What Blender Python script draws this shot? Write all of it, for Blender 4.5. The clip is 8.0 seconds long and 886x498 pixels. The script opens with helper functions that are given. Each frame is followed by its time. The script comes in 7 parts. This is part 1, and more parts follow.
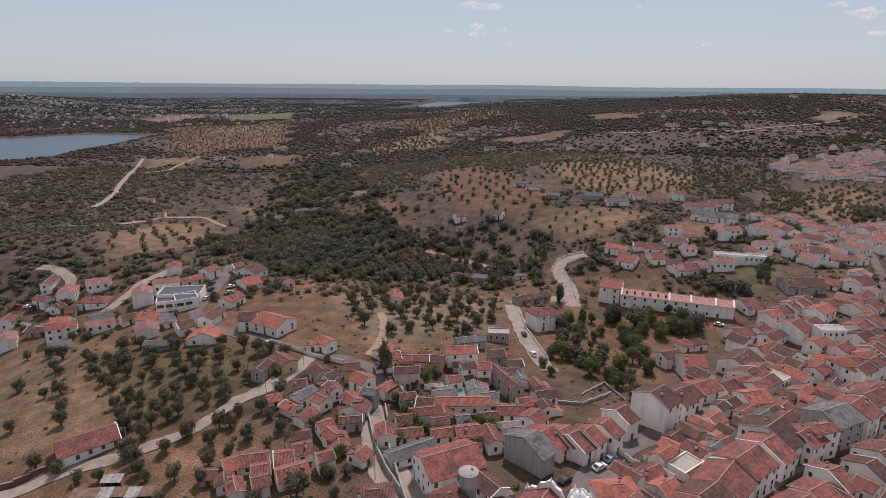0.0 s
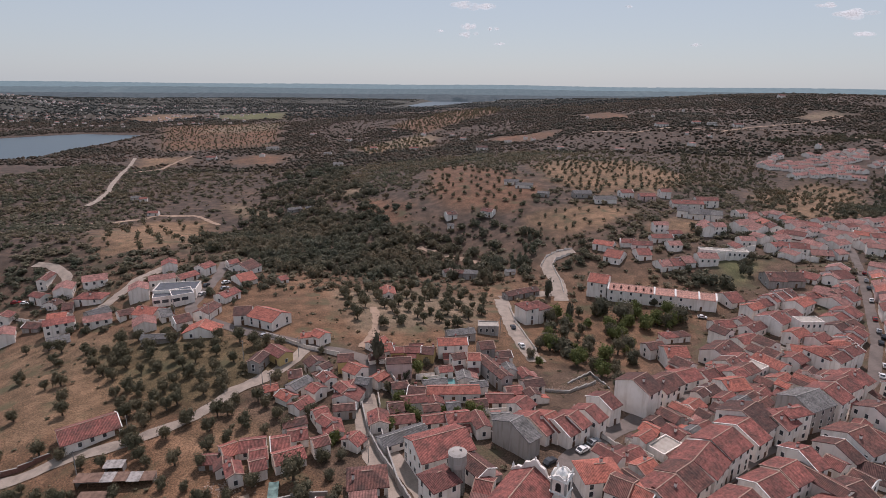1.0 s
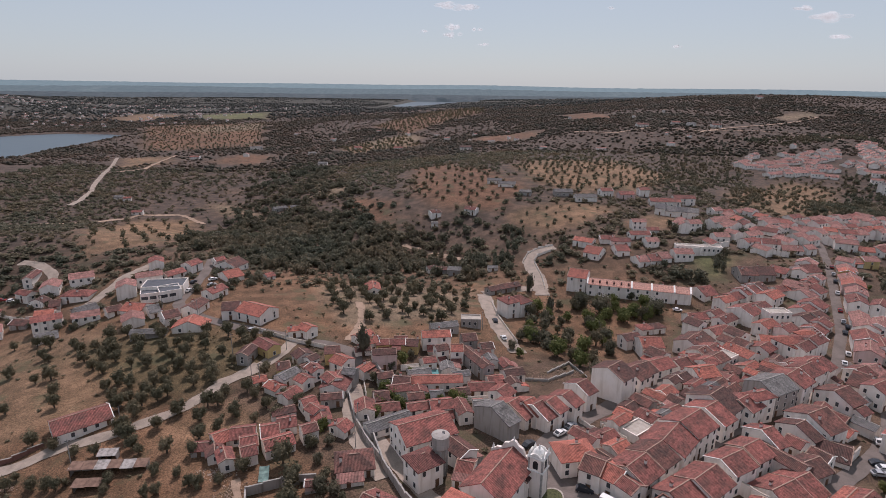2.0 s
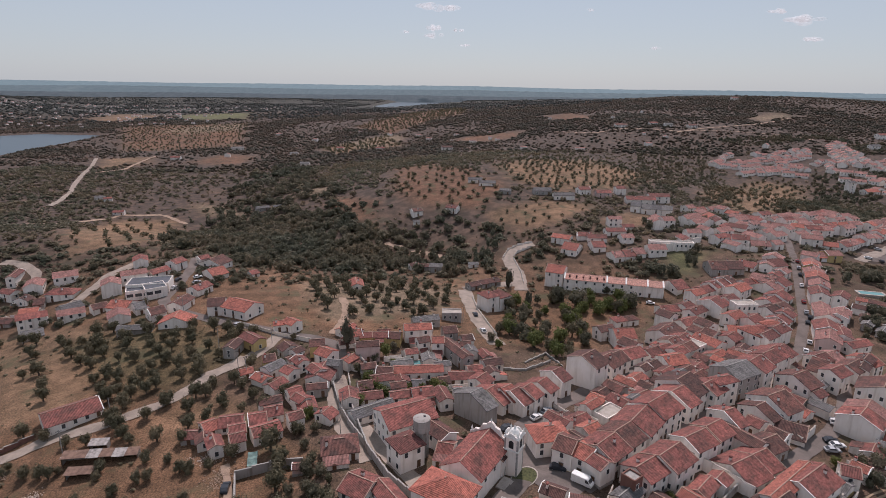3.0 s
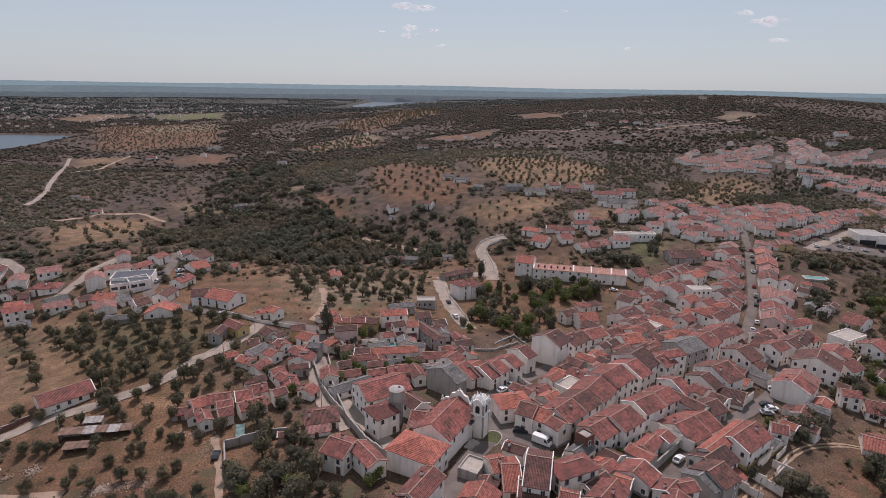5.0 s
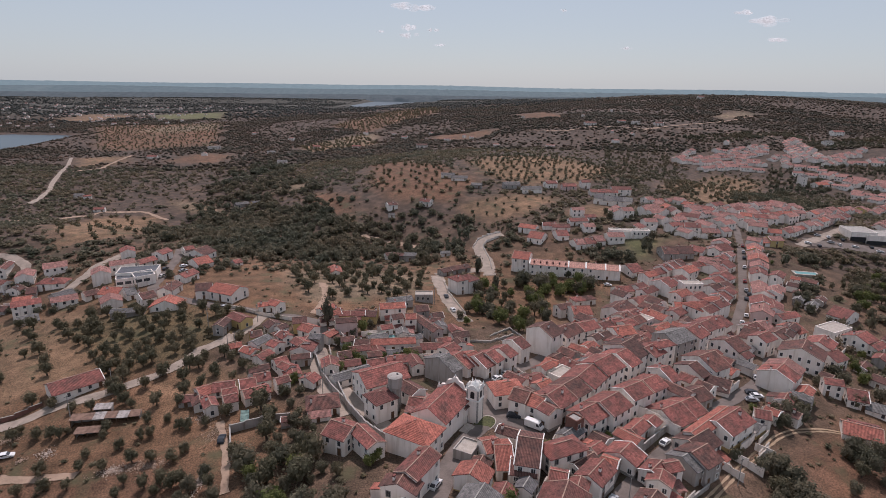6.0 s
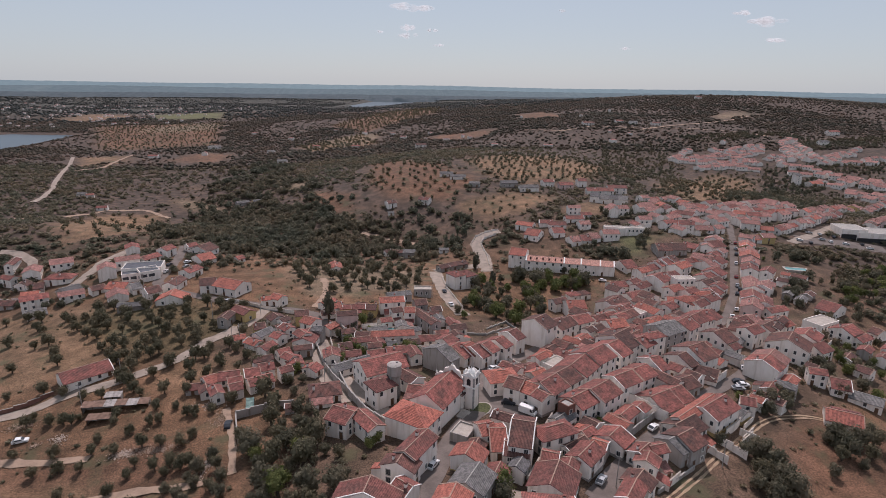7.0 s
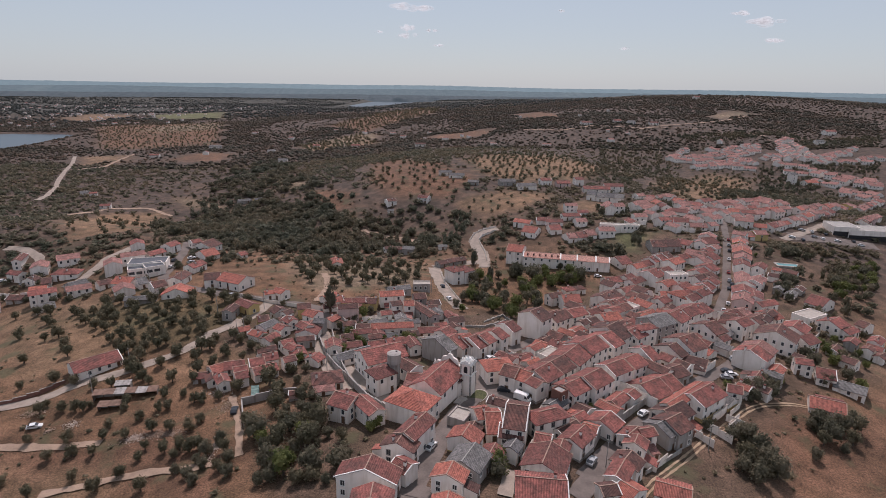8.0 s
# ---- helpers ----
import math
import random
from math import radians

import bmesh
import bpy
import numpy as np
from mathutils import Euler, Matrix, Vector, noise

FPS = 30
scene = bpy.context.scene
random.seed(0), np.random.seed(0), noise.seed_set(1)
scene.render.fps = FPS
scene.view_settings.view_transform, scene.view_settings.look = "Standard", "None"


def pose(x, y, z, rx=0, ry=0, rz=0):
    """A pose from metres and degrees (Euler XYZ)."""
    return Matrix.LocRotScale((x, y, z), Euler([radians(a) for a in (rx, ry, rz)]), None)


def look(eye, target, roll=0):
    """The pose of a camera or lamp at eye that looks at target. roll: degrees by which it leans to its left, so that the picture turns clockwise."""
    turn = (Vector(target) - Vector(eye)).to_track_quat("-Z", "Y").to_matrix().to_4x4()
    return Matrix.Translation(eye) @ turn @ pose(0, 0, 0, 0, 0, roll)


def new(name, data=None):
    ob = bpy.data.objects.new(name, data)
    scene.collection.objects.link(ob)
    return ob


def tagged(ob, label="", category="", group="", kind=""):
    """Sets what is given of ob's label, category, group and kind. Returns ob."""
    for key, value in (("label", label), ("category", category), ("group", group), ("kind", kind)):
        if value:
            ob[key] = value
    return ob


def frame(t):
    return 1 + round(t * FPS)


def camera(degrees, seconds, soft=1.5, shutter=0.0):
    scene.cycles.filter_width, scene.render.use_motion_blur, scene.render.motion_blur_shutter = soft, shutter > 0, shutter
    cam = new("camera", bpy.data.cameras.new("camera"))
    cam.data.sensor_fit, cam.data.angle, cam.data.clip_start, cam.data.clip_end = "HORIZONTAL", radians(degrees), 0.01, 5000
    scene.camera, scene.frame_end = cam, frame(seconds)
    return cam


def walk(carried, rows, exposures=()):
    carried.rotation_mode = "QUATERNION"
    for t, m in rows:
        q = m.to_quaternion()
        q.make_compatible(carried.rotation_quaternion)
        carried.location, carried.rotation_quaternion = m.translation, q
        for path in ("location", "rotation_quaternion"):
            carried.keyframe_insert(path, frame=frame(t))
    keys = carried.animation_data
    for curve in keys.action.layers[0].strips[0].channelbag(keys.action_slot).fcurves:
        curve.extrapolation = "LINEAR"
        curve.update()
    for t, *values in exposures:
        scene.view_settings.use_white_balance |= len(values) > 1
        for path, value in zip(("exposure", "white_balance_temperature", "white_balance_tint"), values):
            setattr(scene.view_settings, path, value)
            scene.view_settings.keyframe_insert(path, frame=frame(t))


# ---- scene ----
cam = camera(75.3, 8.0, soft=0.7)
# time, x, y, z, yaw, pitch, roll
ROWS = [
    (0.0, 0.04, -0.49, 87.50, -1.09, -16.24, -0.50),
    (0.5, 0.31, -3.57, 87.48, -1.32, -16.24, -0.51),
    (1.0, 0.60, -7.01, 87.47, -1.85, -16.25, -0.54),
    (1.5, 0.75, -10.38, 87.48, -2.54, -16.24, -0.63),
    (3.0, 1.10, -21.70, 87.75, -5.10, -16.13, -0.87),
    (3.5, 1.35, -25.35, 87.84, -5.89, -16.11, -0.87),
    (4.0, 1.60, -29.20, 87.88, -6.71, -16.10, -0.88),
    (4.5, 1.69, -32.85, 87.84, -7.23, -16.10, -0.90),
    (6.0, 1.71, -43.48, 87.68, -7.40, -16.14, -0.85),
    (6.5, 1.55, -46.90, 87.65, -7.44, -16.13, -0.85),
    (7.0, 1.28, -50.48, 87.57, -7.49, -16.12, -0.86),
    (7.5, 1.08, -53.87, 87.47, -7.50, -16.12, -0.85),
    (8.0, 0.84, -57.46, 87.39, -7.53, -16.12, -0.88),
]
walk(cam, [(t, pose(x, y, z, 90 + pitch, roll, yaw)) for t, x, y, z, yaw, pitch, roll in ROWS],
     exposures=[(0.0, -0.1, 6350, 18), (8.0, -0.1, 6350, 18)])

# ---- world and sun ----
SUN_UP, SUN_AZ = 56.0, 12.0
world = bpy.data.worlds.new("sky")
scene.world = world
world.use_nodes = True
wn, wl = world.node_tree.nodes, world.node_tree.links
sky = wn.new("ShaderNodeTexSky")
sky.sky_type, sky.sun_disc = "NISHITA", False
sky.sun_elevation, sky.sun_rotation = radians(SUN_UP), radians(SUN_AZ)
sky.air_density, sky.dust_density, sky.ozone_density = 1.0, 0.6, 1.5
back = wn["Background"]
haze = wn.new("ShaderNodeMix")
haze.data_type = "RGBA"
haze.inputs["Factor"].default_value = 0.74
haze.inputs["B"].default_value = (5.1, 5.75, 6.2, 1)
wl.new(sky.outputs[0], haze.inputs["A"])
wl.new(haze.outputs["Result"], back.inputs[0])
back.inputs[1].default_value = 0.099
sun_data = bpy.data.lights.new("sun", "SUN")
sun_data.energy, sun_data.angle, sun_data.color = 3.6, radians(0.6), (1.0, 0.893, 0.84)
sun = new("sun", sun_data)
sun.matrix_world = look((0, 0, 300), (-math.sin(radians(SUN_AZ)) * math.cos(radians(SUN_UP)) * 100, -math.cos(radians(SUN_AZ)) * math.cos(radians(SUN_UP)) * 100, 300 - math.sin(radians(SUN_UP)) * 100))

# ---- materials ----
def material(name, rough=0.8, metal=0.0):
    m = bpy.data.materials.new(name)
    m.use_nodes = True
    b = m.node_tree.nodes["Principled BSDF"]
    b.inputs["Roughness"].default_value, b.inputs["Metallic"].default_value = rough, metal
    b.inputs["Specular IOR Level"].default_value = 0.25
    return m, m.node_tree.nodes, m.node_tree.links, b


def noise_tex(n, l, scale, detail=3.0, coord="Object", vec=None):
    t = n.new("ShaderNodeTexNoise")
    t.inputs["Scale"].default_value, t.inputs["Detail"].default_value = scale, detail
    if vec is None:
        vec = n.new("ShaderNodeTexCoord").outputs[coord]
    l.new(vec, t.inputs["Vector"])
    return t.outputs["Fac"]


def ramp(n, l, fac, stops):
    r = n.new("ShaderNodeValToRGB")
    e = r.color_ramp.elements
    while len(e) < len(stops):
        e.new(0.5)
    for k, (p, c) in zip(e, stops):
        k.position, k.color = p, (*c, 1)
    l.new(fac, r.inputs[0])
    return r.outputs[0]


def mixed(n, l, fac, a, b, kind="MIX"):
    m = n.new("ShaderNodeMix")
    m.data_type, m.blend_type = "RGBA", kind
    for sock, v in ((m.inputs["Factor"], fac), (m.inputs["A"], a), (m.inputs["B"], b)):
        if isinstance(v, bpy.types.NodeSocket):
            l.new(v, sock)
        else:
            sock.default_value = v if isinstance(v, float) else (*v, 1)
    return m.outputs["Result"]


def bump(n, l, b, height, strength=0.5, distance=0.1):
    k = n.new("ShaderNodeBump")
    k.inputs["Strength"].default_value, k.inputs["Distance"].default_value = strength, distance
    l.new(height, k.inputs["Height"])
    l.new(k.outputs[0], b.inputs["Normal"])


def plain(name, colour, rough=0.8, metal=0.0, vary=0.25, scale=1.5):
    """A colour with stains at two scales and a slight difference from thing to thing."""
    m, n, l, b = material(name, rough, metal)
    dark = tuple(c * (1 - vary) for c in colour)
    light = tuple(min(1, c * (1 + vary * 0.5)) for c in colour)
    c = ramp(n, l, noise_tex(n, l, scale), [(0.3, dark), (0.6, light)])
    fine = ramp(n, l, noise_tex(n, l, scale * 9), [(0.3, (0.86, 0.86, 0.86)), (0.7, (1.05, 1.05, 1.05))])
    c = mixed(n, l, 1.0, c, fine, "MULTIPLY")
    l.new(c, b.inputs["Base Color"])
    bump(n, l, b, noise_tex(n, l, scale * 12), 0.3, 0.02)
    return m


def roof_material(name, light, dark, lichen, patch):
    """Clay tiles: channels down the slope, courses across, old and new tiles mixed, lichen in patches."""
    m, n, l, b = material(name, 0.85)
    co = n.new("ShaderNodeTexCoord").outputs["Object"]
    info = n.new("ShaderNodeObjectInfo").outputs["Random"]
    sep = n.new("ShaderNodeSeparateXYZ")
    l.new(co, sep.inputs[0])

    def wave(sock, period):
        a = n.new("ShaderNodeMath"); a.operation = "MULTIPLY"; a.inputs[1].default_value = 2 * math.pi / period
        l.new(sock, a.inputs[0])
        s = n.new("ShaderNodeMath"); s.operation = "SINE"
        l.new(a.outputs[0], s.inputs[0])
        k = n.new("ShaderNodeMath"); k.operation = "MULTIPLY_ADD"; k.inputs[1].default_value = 0.5; k.inputs[2].default_value = 0.5
        l.new(s.outputs[0], k.inputs[0])
        return k.outputs[0]
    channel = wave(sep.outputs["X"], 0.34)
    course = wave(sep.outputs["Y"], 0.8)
    base = mixed(n, l, info, dark, light)
    cell = n.new("ShaderNodeTexVoronoi"); cell.inputs["Scale"].default_value = 3.6
    l.new(co, cell.inputs["Vector"])
    base = mixed(n, l, 0.6, base, mixed(n, l, 1.0, base, ramp(n, l, cell.outputs["Color"], [(0.0, (0.62, 0.63, 0.65)), (1.0, (1.34, 1.32, 1.30))]), "MULTIPLY"))
    offset = n.new("ShaderNodeVectorMath"); offset.operation = "ADD"
    l.new(co, offset.inputs[0])
    comb = n.new("ShaderNodeCombineXYZ")
    s = n.new("ShaderNodeMath"); s.operation = "MULTIPLY"; s.inputs[1].default_value = 90.0
    l.new(info, s.inputs[0]); l.new(s.outputs[0], comb.inputs[0])
    l.new(comb.outputs[0], offset.inputs[1])
    old = ramp(n, l, noise_tex(n, l, 0.35, 5, vec=offset.outputs[0]), [(patch, (0, 0, 0)), (patch + 0.25, (0.85, 0.85, 0.85))])
    base = mixed(n, l, old, base, lichen)
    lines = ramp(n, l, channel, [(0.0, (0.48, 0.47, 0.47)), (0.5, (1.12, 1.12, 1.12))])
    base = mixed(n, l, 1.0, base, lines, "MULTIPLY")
    blotch = ramp(n, l, noise_tex(n, l, 1.3, 6, vec=offset.outputs[0]), [(0.32, (0.62, 0.64, 0.64)), (0.5, (1, 1, 1)), (0.7, (1.28, 1.25, 1.24))])
    base = mixed(n, l, 1.0, base, blotch, "MULTIPLY")
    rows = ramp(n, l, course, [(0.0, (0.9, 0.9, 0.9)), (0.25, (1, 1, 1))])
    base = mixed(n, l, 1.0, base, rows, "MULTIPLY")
    l.new(base, b.inputs["Base Color"])
    bump(n, l, b, channel, 0.6, 0.05)
    return m


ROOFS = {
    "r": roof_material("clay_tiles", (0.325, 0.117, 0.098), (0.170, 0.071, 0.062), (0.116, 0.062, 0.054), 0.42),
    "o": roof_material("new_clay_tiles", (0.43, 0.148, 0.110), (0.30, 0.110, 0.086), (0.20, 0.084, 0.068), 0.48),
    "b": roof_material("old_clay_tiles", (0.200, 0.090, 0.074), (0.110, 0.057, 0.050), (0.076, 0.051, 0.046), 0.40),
    # pink paled as haze pales the far roofs; mixed in nearby too
    "k": roof_material("pale_pink_tiles", (0.38, 0.190, 0.165), (0.28, 0.140, 0.122), (0.20, 0.110, 0.096), 0.42),
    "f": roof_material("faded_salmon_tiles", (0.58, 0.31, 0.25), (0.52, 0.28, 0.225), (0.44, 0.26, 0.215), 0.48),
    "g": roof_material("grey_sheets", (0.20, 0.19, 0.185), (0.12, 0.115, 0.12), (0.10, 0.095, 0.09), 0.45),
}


def wall_material(name, colour, streak):
    """Limewash: large soft stains, fine grain and streaks that run down."""
    m, n, l, b = material(name, 0.9)
    co = n.new("ShaderNodeTexCoord").outputs["Object"]
    mp = n.new("ShaderNodeMapping")
    mp.inputs["Scale"].default_value = (1.0, 1.0, 0.12)
    l.new(co, mp.inputs[0])
    info = n.new("ShaderNodeObjectInfo").outputs["Random"]
    c = mixed(n, l, info, colour, tuple(k * 0.93 for k in colour))
    st = ramp(n, l, noise_tex(n, l, 0.9, 5, vec=mp.outputs[0]), [(0.5, (1, 1, 1)), (0.78, streak)])
    c = mixed(n, l, 1.0, c, st, "MULTIPLY")
    big = ramp(n, l, noise_tex(n, l, 0.4, 3), [(0.35, (0.93, 0.92, 0.9)), (0.65, (1, 1, 1))])
    c = mixed(n, l, 1.0, c, big, "MULTIPLY")
    l.new(c, b.inputs["Base Color"])
    bump(n, l, b, noise_tex(n, l, 9, 3), 0.25, 0.02)
    return m


WALLS = {
    "w": wall_material("white_limewash", (0.90, 0.825, 0.775), (0.74, 0.70, 0.66)),
    "s": wall_material("bare_render", (0.40, 0.365, 0.345), (0.55, 0.53, 0.5)),
    "y": wall_material("ochre_paint", (0.62, 0.46, 0.22), (0.75, 0.7, 0.65)),
    "b": wall_material("brown_plaster", (0.20, 0.10, 0.08), (0.7, 0.65, 0.62)),
    "p": wall_material("pink_paint", (0.68, 0.50, 0.47), (0.75, 0.7, 0.68)),
}
trim_white = plain("white_trim", (0.80, 0.78, 0.75), 0.8, vary=0.12)
slate = plain("dark_sheet_roof", (0.085, 0.090, 0.105), 0.6, vary=0.2, scale=0.6)
mortar = plain("pale_roof_mortar", (0.36, 0.245, 0.195), 0.9, vary=0.3)
stone = plain("grey_stone", (0.34, 0.32, 0.30), 0.9)
wood = plain("brown_door_paint", (0.14, 0.075, 0.045), 0.6)
iron = plain("dark_iron", (0.05, 0.05, 0.055), 0.5, 0.6)
glass, gn, gl, gb = material("window_glass", 0.08)
gb.inputs["Base Color"].default_value = (0.055, 0.057, 0.065, 1)
gb.inputs["Specular IOR Level"].default_value = 0.5
asphalt = plain("asphalt", (0.158, 0.131, 0.119), 0.9, vary=0.22, scale=0.25)
lane_mat = plain("worn_lane", (0.31, 0.255, 0.215), 0.92, vary=0.22, scale=0.3)
dirt_mat = plain("pale_dirt", (0.33, 0.235, 0.175), 0.95, vary=0.22, scale=0.3)
track_mat = plain("brown_wheel_ruts", (0.37, 0.265, 0.18), 0.95, vary=0.3, scale=0.4)
ROADMATS = {"asphalt": asphalt, "lane": lane_mat, "dirt": dirt_mat, "track": track_mat}
paving = plain("pale_paving", (0.40, 0.355, 0.315), 0.9, vary=0.2, scale=0.6)

# ---- ground ----
BASE = -18.2
# rounded swells on three lattices: first x, first y, step x, step y, columns, radius, heights
SWELLS = [
    (-220, 20, 110, 100, 6, 95, [-0.8, -15, 15.4, -10.4, -7.6, 0.1, -10.7, 2.4, 0.8, 16, -0.9, -1.2, -18.7, 2.6, 10.5, -6.4, 7.1, -8.6, 14.7, 9, -19.2, 4.5, 2.1, 6, -1.2, -15.4, 4.3, -2.6, -3.1, 6]),
    (-480, -100, 300, 290, 7, 270, [-16.9, -6, 20.8, -35.1, -1.2, 0, 0, -0.5, 13.4, -14.2, 14.8, 4.6, 0, 0, 21.4, -18.6, 36.4, -22.6, 6.2, -0.3, 0, 1, -0.5, 2.9, 10.8, -1.5, -0.8, 0.9, -6.5, -7.6, -7.5, 14.8, -7.4, -8.2, -0.7]),
    (20, 105, 55, 55, 3, 70, [1.7, -0.9, -0.7, -2.6, -2.6, -2.1, -0.8, -1.5, -0.9]),
    (-3300, 1400, 1100, 850, 7, 850, [-84.4, 16, -24, 4.3, 69, -4.4, 24.4, -32.1, 61.7, -5.5, 8.2, 33.7, 21.4, 38, 11.7, 1.6, -39.6, -23.2, 1.6, 21.3, 31.8, 57, 49.2, 36.2, -7.8, 32.4, 31.7, 47.4, 14.5, 41.9, 53.1, 58.9, 38.8, 47.5, 9.9]),
]
LAKES = [[(-640, 868), (-622, 915), (-645, 1024), (-642, 1163), (-648, 1300), (-640, 1390), (-822, 1410), (-923, 1290), (-1580, 1390), (-1580, 651), (-837, 651)], [(-122, 3053), (19, 3151), (223, 3513), (688, 3965), (279, 4414), (23, 3858)]]
WATER = -40.0


def inside(x, y, poly):
    """Distance to the border of a polygon, positive within."""
    x, y = np.atleast_1d(np.asarray(x, float)), np.atleast_1d(np.asarray(y, float))
    best, odd = np.full(x.shape, 1e9), np.zeros(x.shape, bool)
    for (ax, ay), (bx, by) in zip(poly, poly[1:] + poly[:1]):
        dx, dy = bx - ax, by - ay
        k = np.clip(((x - ax) * dx + (y - ay) * dy) / (dx * dx + dy * dy), 0, 1)
        best = np.minimum(best, np.hypot(x - ax - k * dx, y - ay - k * dy))
        cross = (ay > y) != (by > y)
        odd ^= cross & (x < ax + (y - ay) * dx / (dy if abs(dy) > 1e-9 else 1e-9))
    return np.where(odd, best, -best)


def ground(x, y):
    x, y = np.atleast_1d(np.asarray(x, float)), np.atleast_1d(np.asarray(y, float))
    z = np.full(x.shape, BASE)
    for x0, y0, dx, dy, columns, radius, heights in SWELLS:
        for k, h in enumerate(heights):
            z = z + h * np.exp(-((x - x0 - k % columns * dx) ** 2 + (y - y0 - k // columns * dy) ** 2) / (2 * (radius * 0.62) ** 2))
    far = np.clip((np.hypot(x, y) - 600) / 400, 0, 1)
    z = np.where(z < -37.5, z + (-37.5 - z) * far, z)
    sink = np.clip((np.hypot(x, y) - 3500) / 500, 0, 1)
    z = z + (np.minimum(z, -30.0) - z) * sink
    for poly in LAKES:
        d = inside(x, y, poly)
        z = np.where(d > -60, np.minimum(z, np.maximum(-39.0 - d * 0.15, -46.0)), z)
    return z


def gz(x, y):
    return float(ground(x, y)[0])


FIELDS = [
    ('dry', [(-219.8, 365.5), (-224.6, 454.4), (-180.4, 471.1), (-164.1, 437.5), (-139.2, 323.6), (-172.4, 294.8)]),
    ('earth', [(3.9, 585.8), (38.4, 585.3), (73.5, 525.1), (96.2, 433), (68.7, 383), (27.2, 403.6), (5.2, 436.5)]),
    ('dry', [(68.4, 381.1), (115, 397), (155.8, 381.9), (119.4, 346.5), (85.7, 338.1), (68.5, 358.9)]),
    ('dry', [(96.7, 523.9), (139.4, 573), (237.5, 620.6), (256.9, 511), (194.2, 441.6), (133.4, 418.6), (106.3, 449.5)]),
    ('dry', [(-172.2, 210.6), (-148.9, 218.3), (-109.4, 204.4), (-104.8, 171), (-89.6, 145.2), (-107.6, 142.7), (-114.9, 132.5)]),
    ('earth', [(-111.7, 196), (-66.9, 181.1), (-55.8, 163.0), (-58.0, 142.9), (-76.4, 134.4), (-98, 163.2)]),
    ('dry', [(-70.2, 134.0), (-53.2, 153.8), (-35.6, 159.9), (-23.4, 148.1), (-36.3, 131.9), (-59.4, 118.4)]),
    ('dry', [(-352.1, 702.7), (-407.2, 836), (-353.4, 879.5), (-312.5, 765.5)]),
    ('pale', [(-43.9, 258.3), (-12.7, 283.9), (31.9, 258.0), (24.3, 212.0), (-26.1, 199.6)]),
    ('dry', [(272.6, 459.4), (414.5, 591.5), (451.4, 553.4), (313.7, 378.8), (269.7, 365.8), (255, 405.7)]),
    ('green', [(153.4, 276.6), (173.6, 287.3), (183.0, 272.4), (166.6, 253.7), (150.8, 259.6)]),
    ('dry', [(139.9, 344.3), (174, 365.2), (199.9, 356.4), (172, 329.3), (139.5, 324.8)]),
    ('earth', [(67.7, 49.8), (85.1, 61.8), (117.9, 85.3), (137.8, 88.0), (175.3, 94.0), (137.1, 54.6)]),
    ('earth', [(-94.1, 80), (-108.4, 106.5), (-79.1, 97.2), (-56.8, 95.9), (-34.0, 77.6), (-38.4, 61.2)]),
    ('dry', [(-94.1, 80), (-100, 91), (-67.3, 82.6), (-56.3, 68.2)]),
    ('dry', [(186.2, 123.6), (213.9, 134.0), (189.1, 108.2), (177.2, 110.9)]),
    ('dry', [(-914.6, 1797.8), (-941.1, 2133.4), (-734.5, 2007.6), (-779.2, 1760.2)]),
    ('green', [(-704.9, 2032.5), (-499.6, 2148.1), (-397, 1701.6), (-608.6, 1750.8)]),
    ('earth', [(-691.7, 1558.8), (-363.8, 1556.8), (-265.5, 1038.3), (-438.3, 976.1)]),
    ('earth', [(-82.1, 1338.8), (61.5, 1764.4), (265.4, 2031.5), (212.3, 1620.4), (-4, 1169.3)]),
    ('dry', [(-120.9, 1006.8), (-4, 1169.3), (24.9, 962.8), (-87, 860.7)]),
    ('earth', [(119.5, 1054.7), (241.2, 1050), (229.7, 956.4), (123.3, 925.6)]),
    ('grove', [(-127.7, 190.7), (-114.5, 200), (-78.9, 200.1), (-52.1, 186.5), (-19.0, 155.5), (-32.8, 134.9), (-48.6, 157.6), (-65.3, 151.1), (-79.6, 141.7), (-91.8, 154.1)]),
    ('pale', [(-184.9, 515.4), (-167.5, 527.1), (-116.9, 486.4), (-118.4, 468.9), (-162, 487.9)]),
    ('earth', [(-56.7, 473.5), (-44.5, 479.5), (-7.8, 432.2), (-9.7, 395.7), (-38.9, 406)]),
    ('pale', [(-75.8, 1077.7), (-40.5, 1139.8), (28.2, 1168.4), (28.5, 1092), (-43, 928.4)]),
    ('pale', [(-530.1, 1377), (-481.1, 1480.3), (-368.2, 1519), (-339.5, 1365.8), (-424.8, 1296.6)]),
    ('earth', [(-280.1, 790.4), (-258.1, 922.8), (-192.1, 857.9), (-200.1, 754.1)]),
    ('pale', [(-95.3, 547.9), (-61.7, 553.5), (-47.1, 514.7), (-78.9, 508.6)]),
    ('green', [(-24.4, 381.2), (-11.7, 383.1), (-9.3, 363.1), (-19.5, 361.2)]),
    ('earth', [(339.5, 1317.5), (437.8, 1368.2), (427.5, 1134.9), (342.2, 1132.9)]),
    ('pale', [(734.1, 1139.4), (851, 1197.3), (846.7, 1130), (734.3, 1076.8)]),
    ('green', [(75.7, 56.5), (86.9, 63.5), (95.2, 62.2), (85.8, 53.7), (78.8, 53.8)]),
]
FIELDS += [
    ("green", [(159, 289.9), (170.1, 293.1), (185.2, 287.7), (199.7, 281.5), (189.9, 270.3), (167, 257.5), (155.6, 268.3)]),
    ("dry", [(75.9, 87.3), (82, 89.6), (82.8, 83), (75.7, 80)]),
]
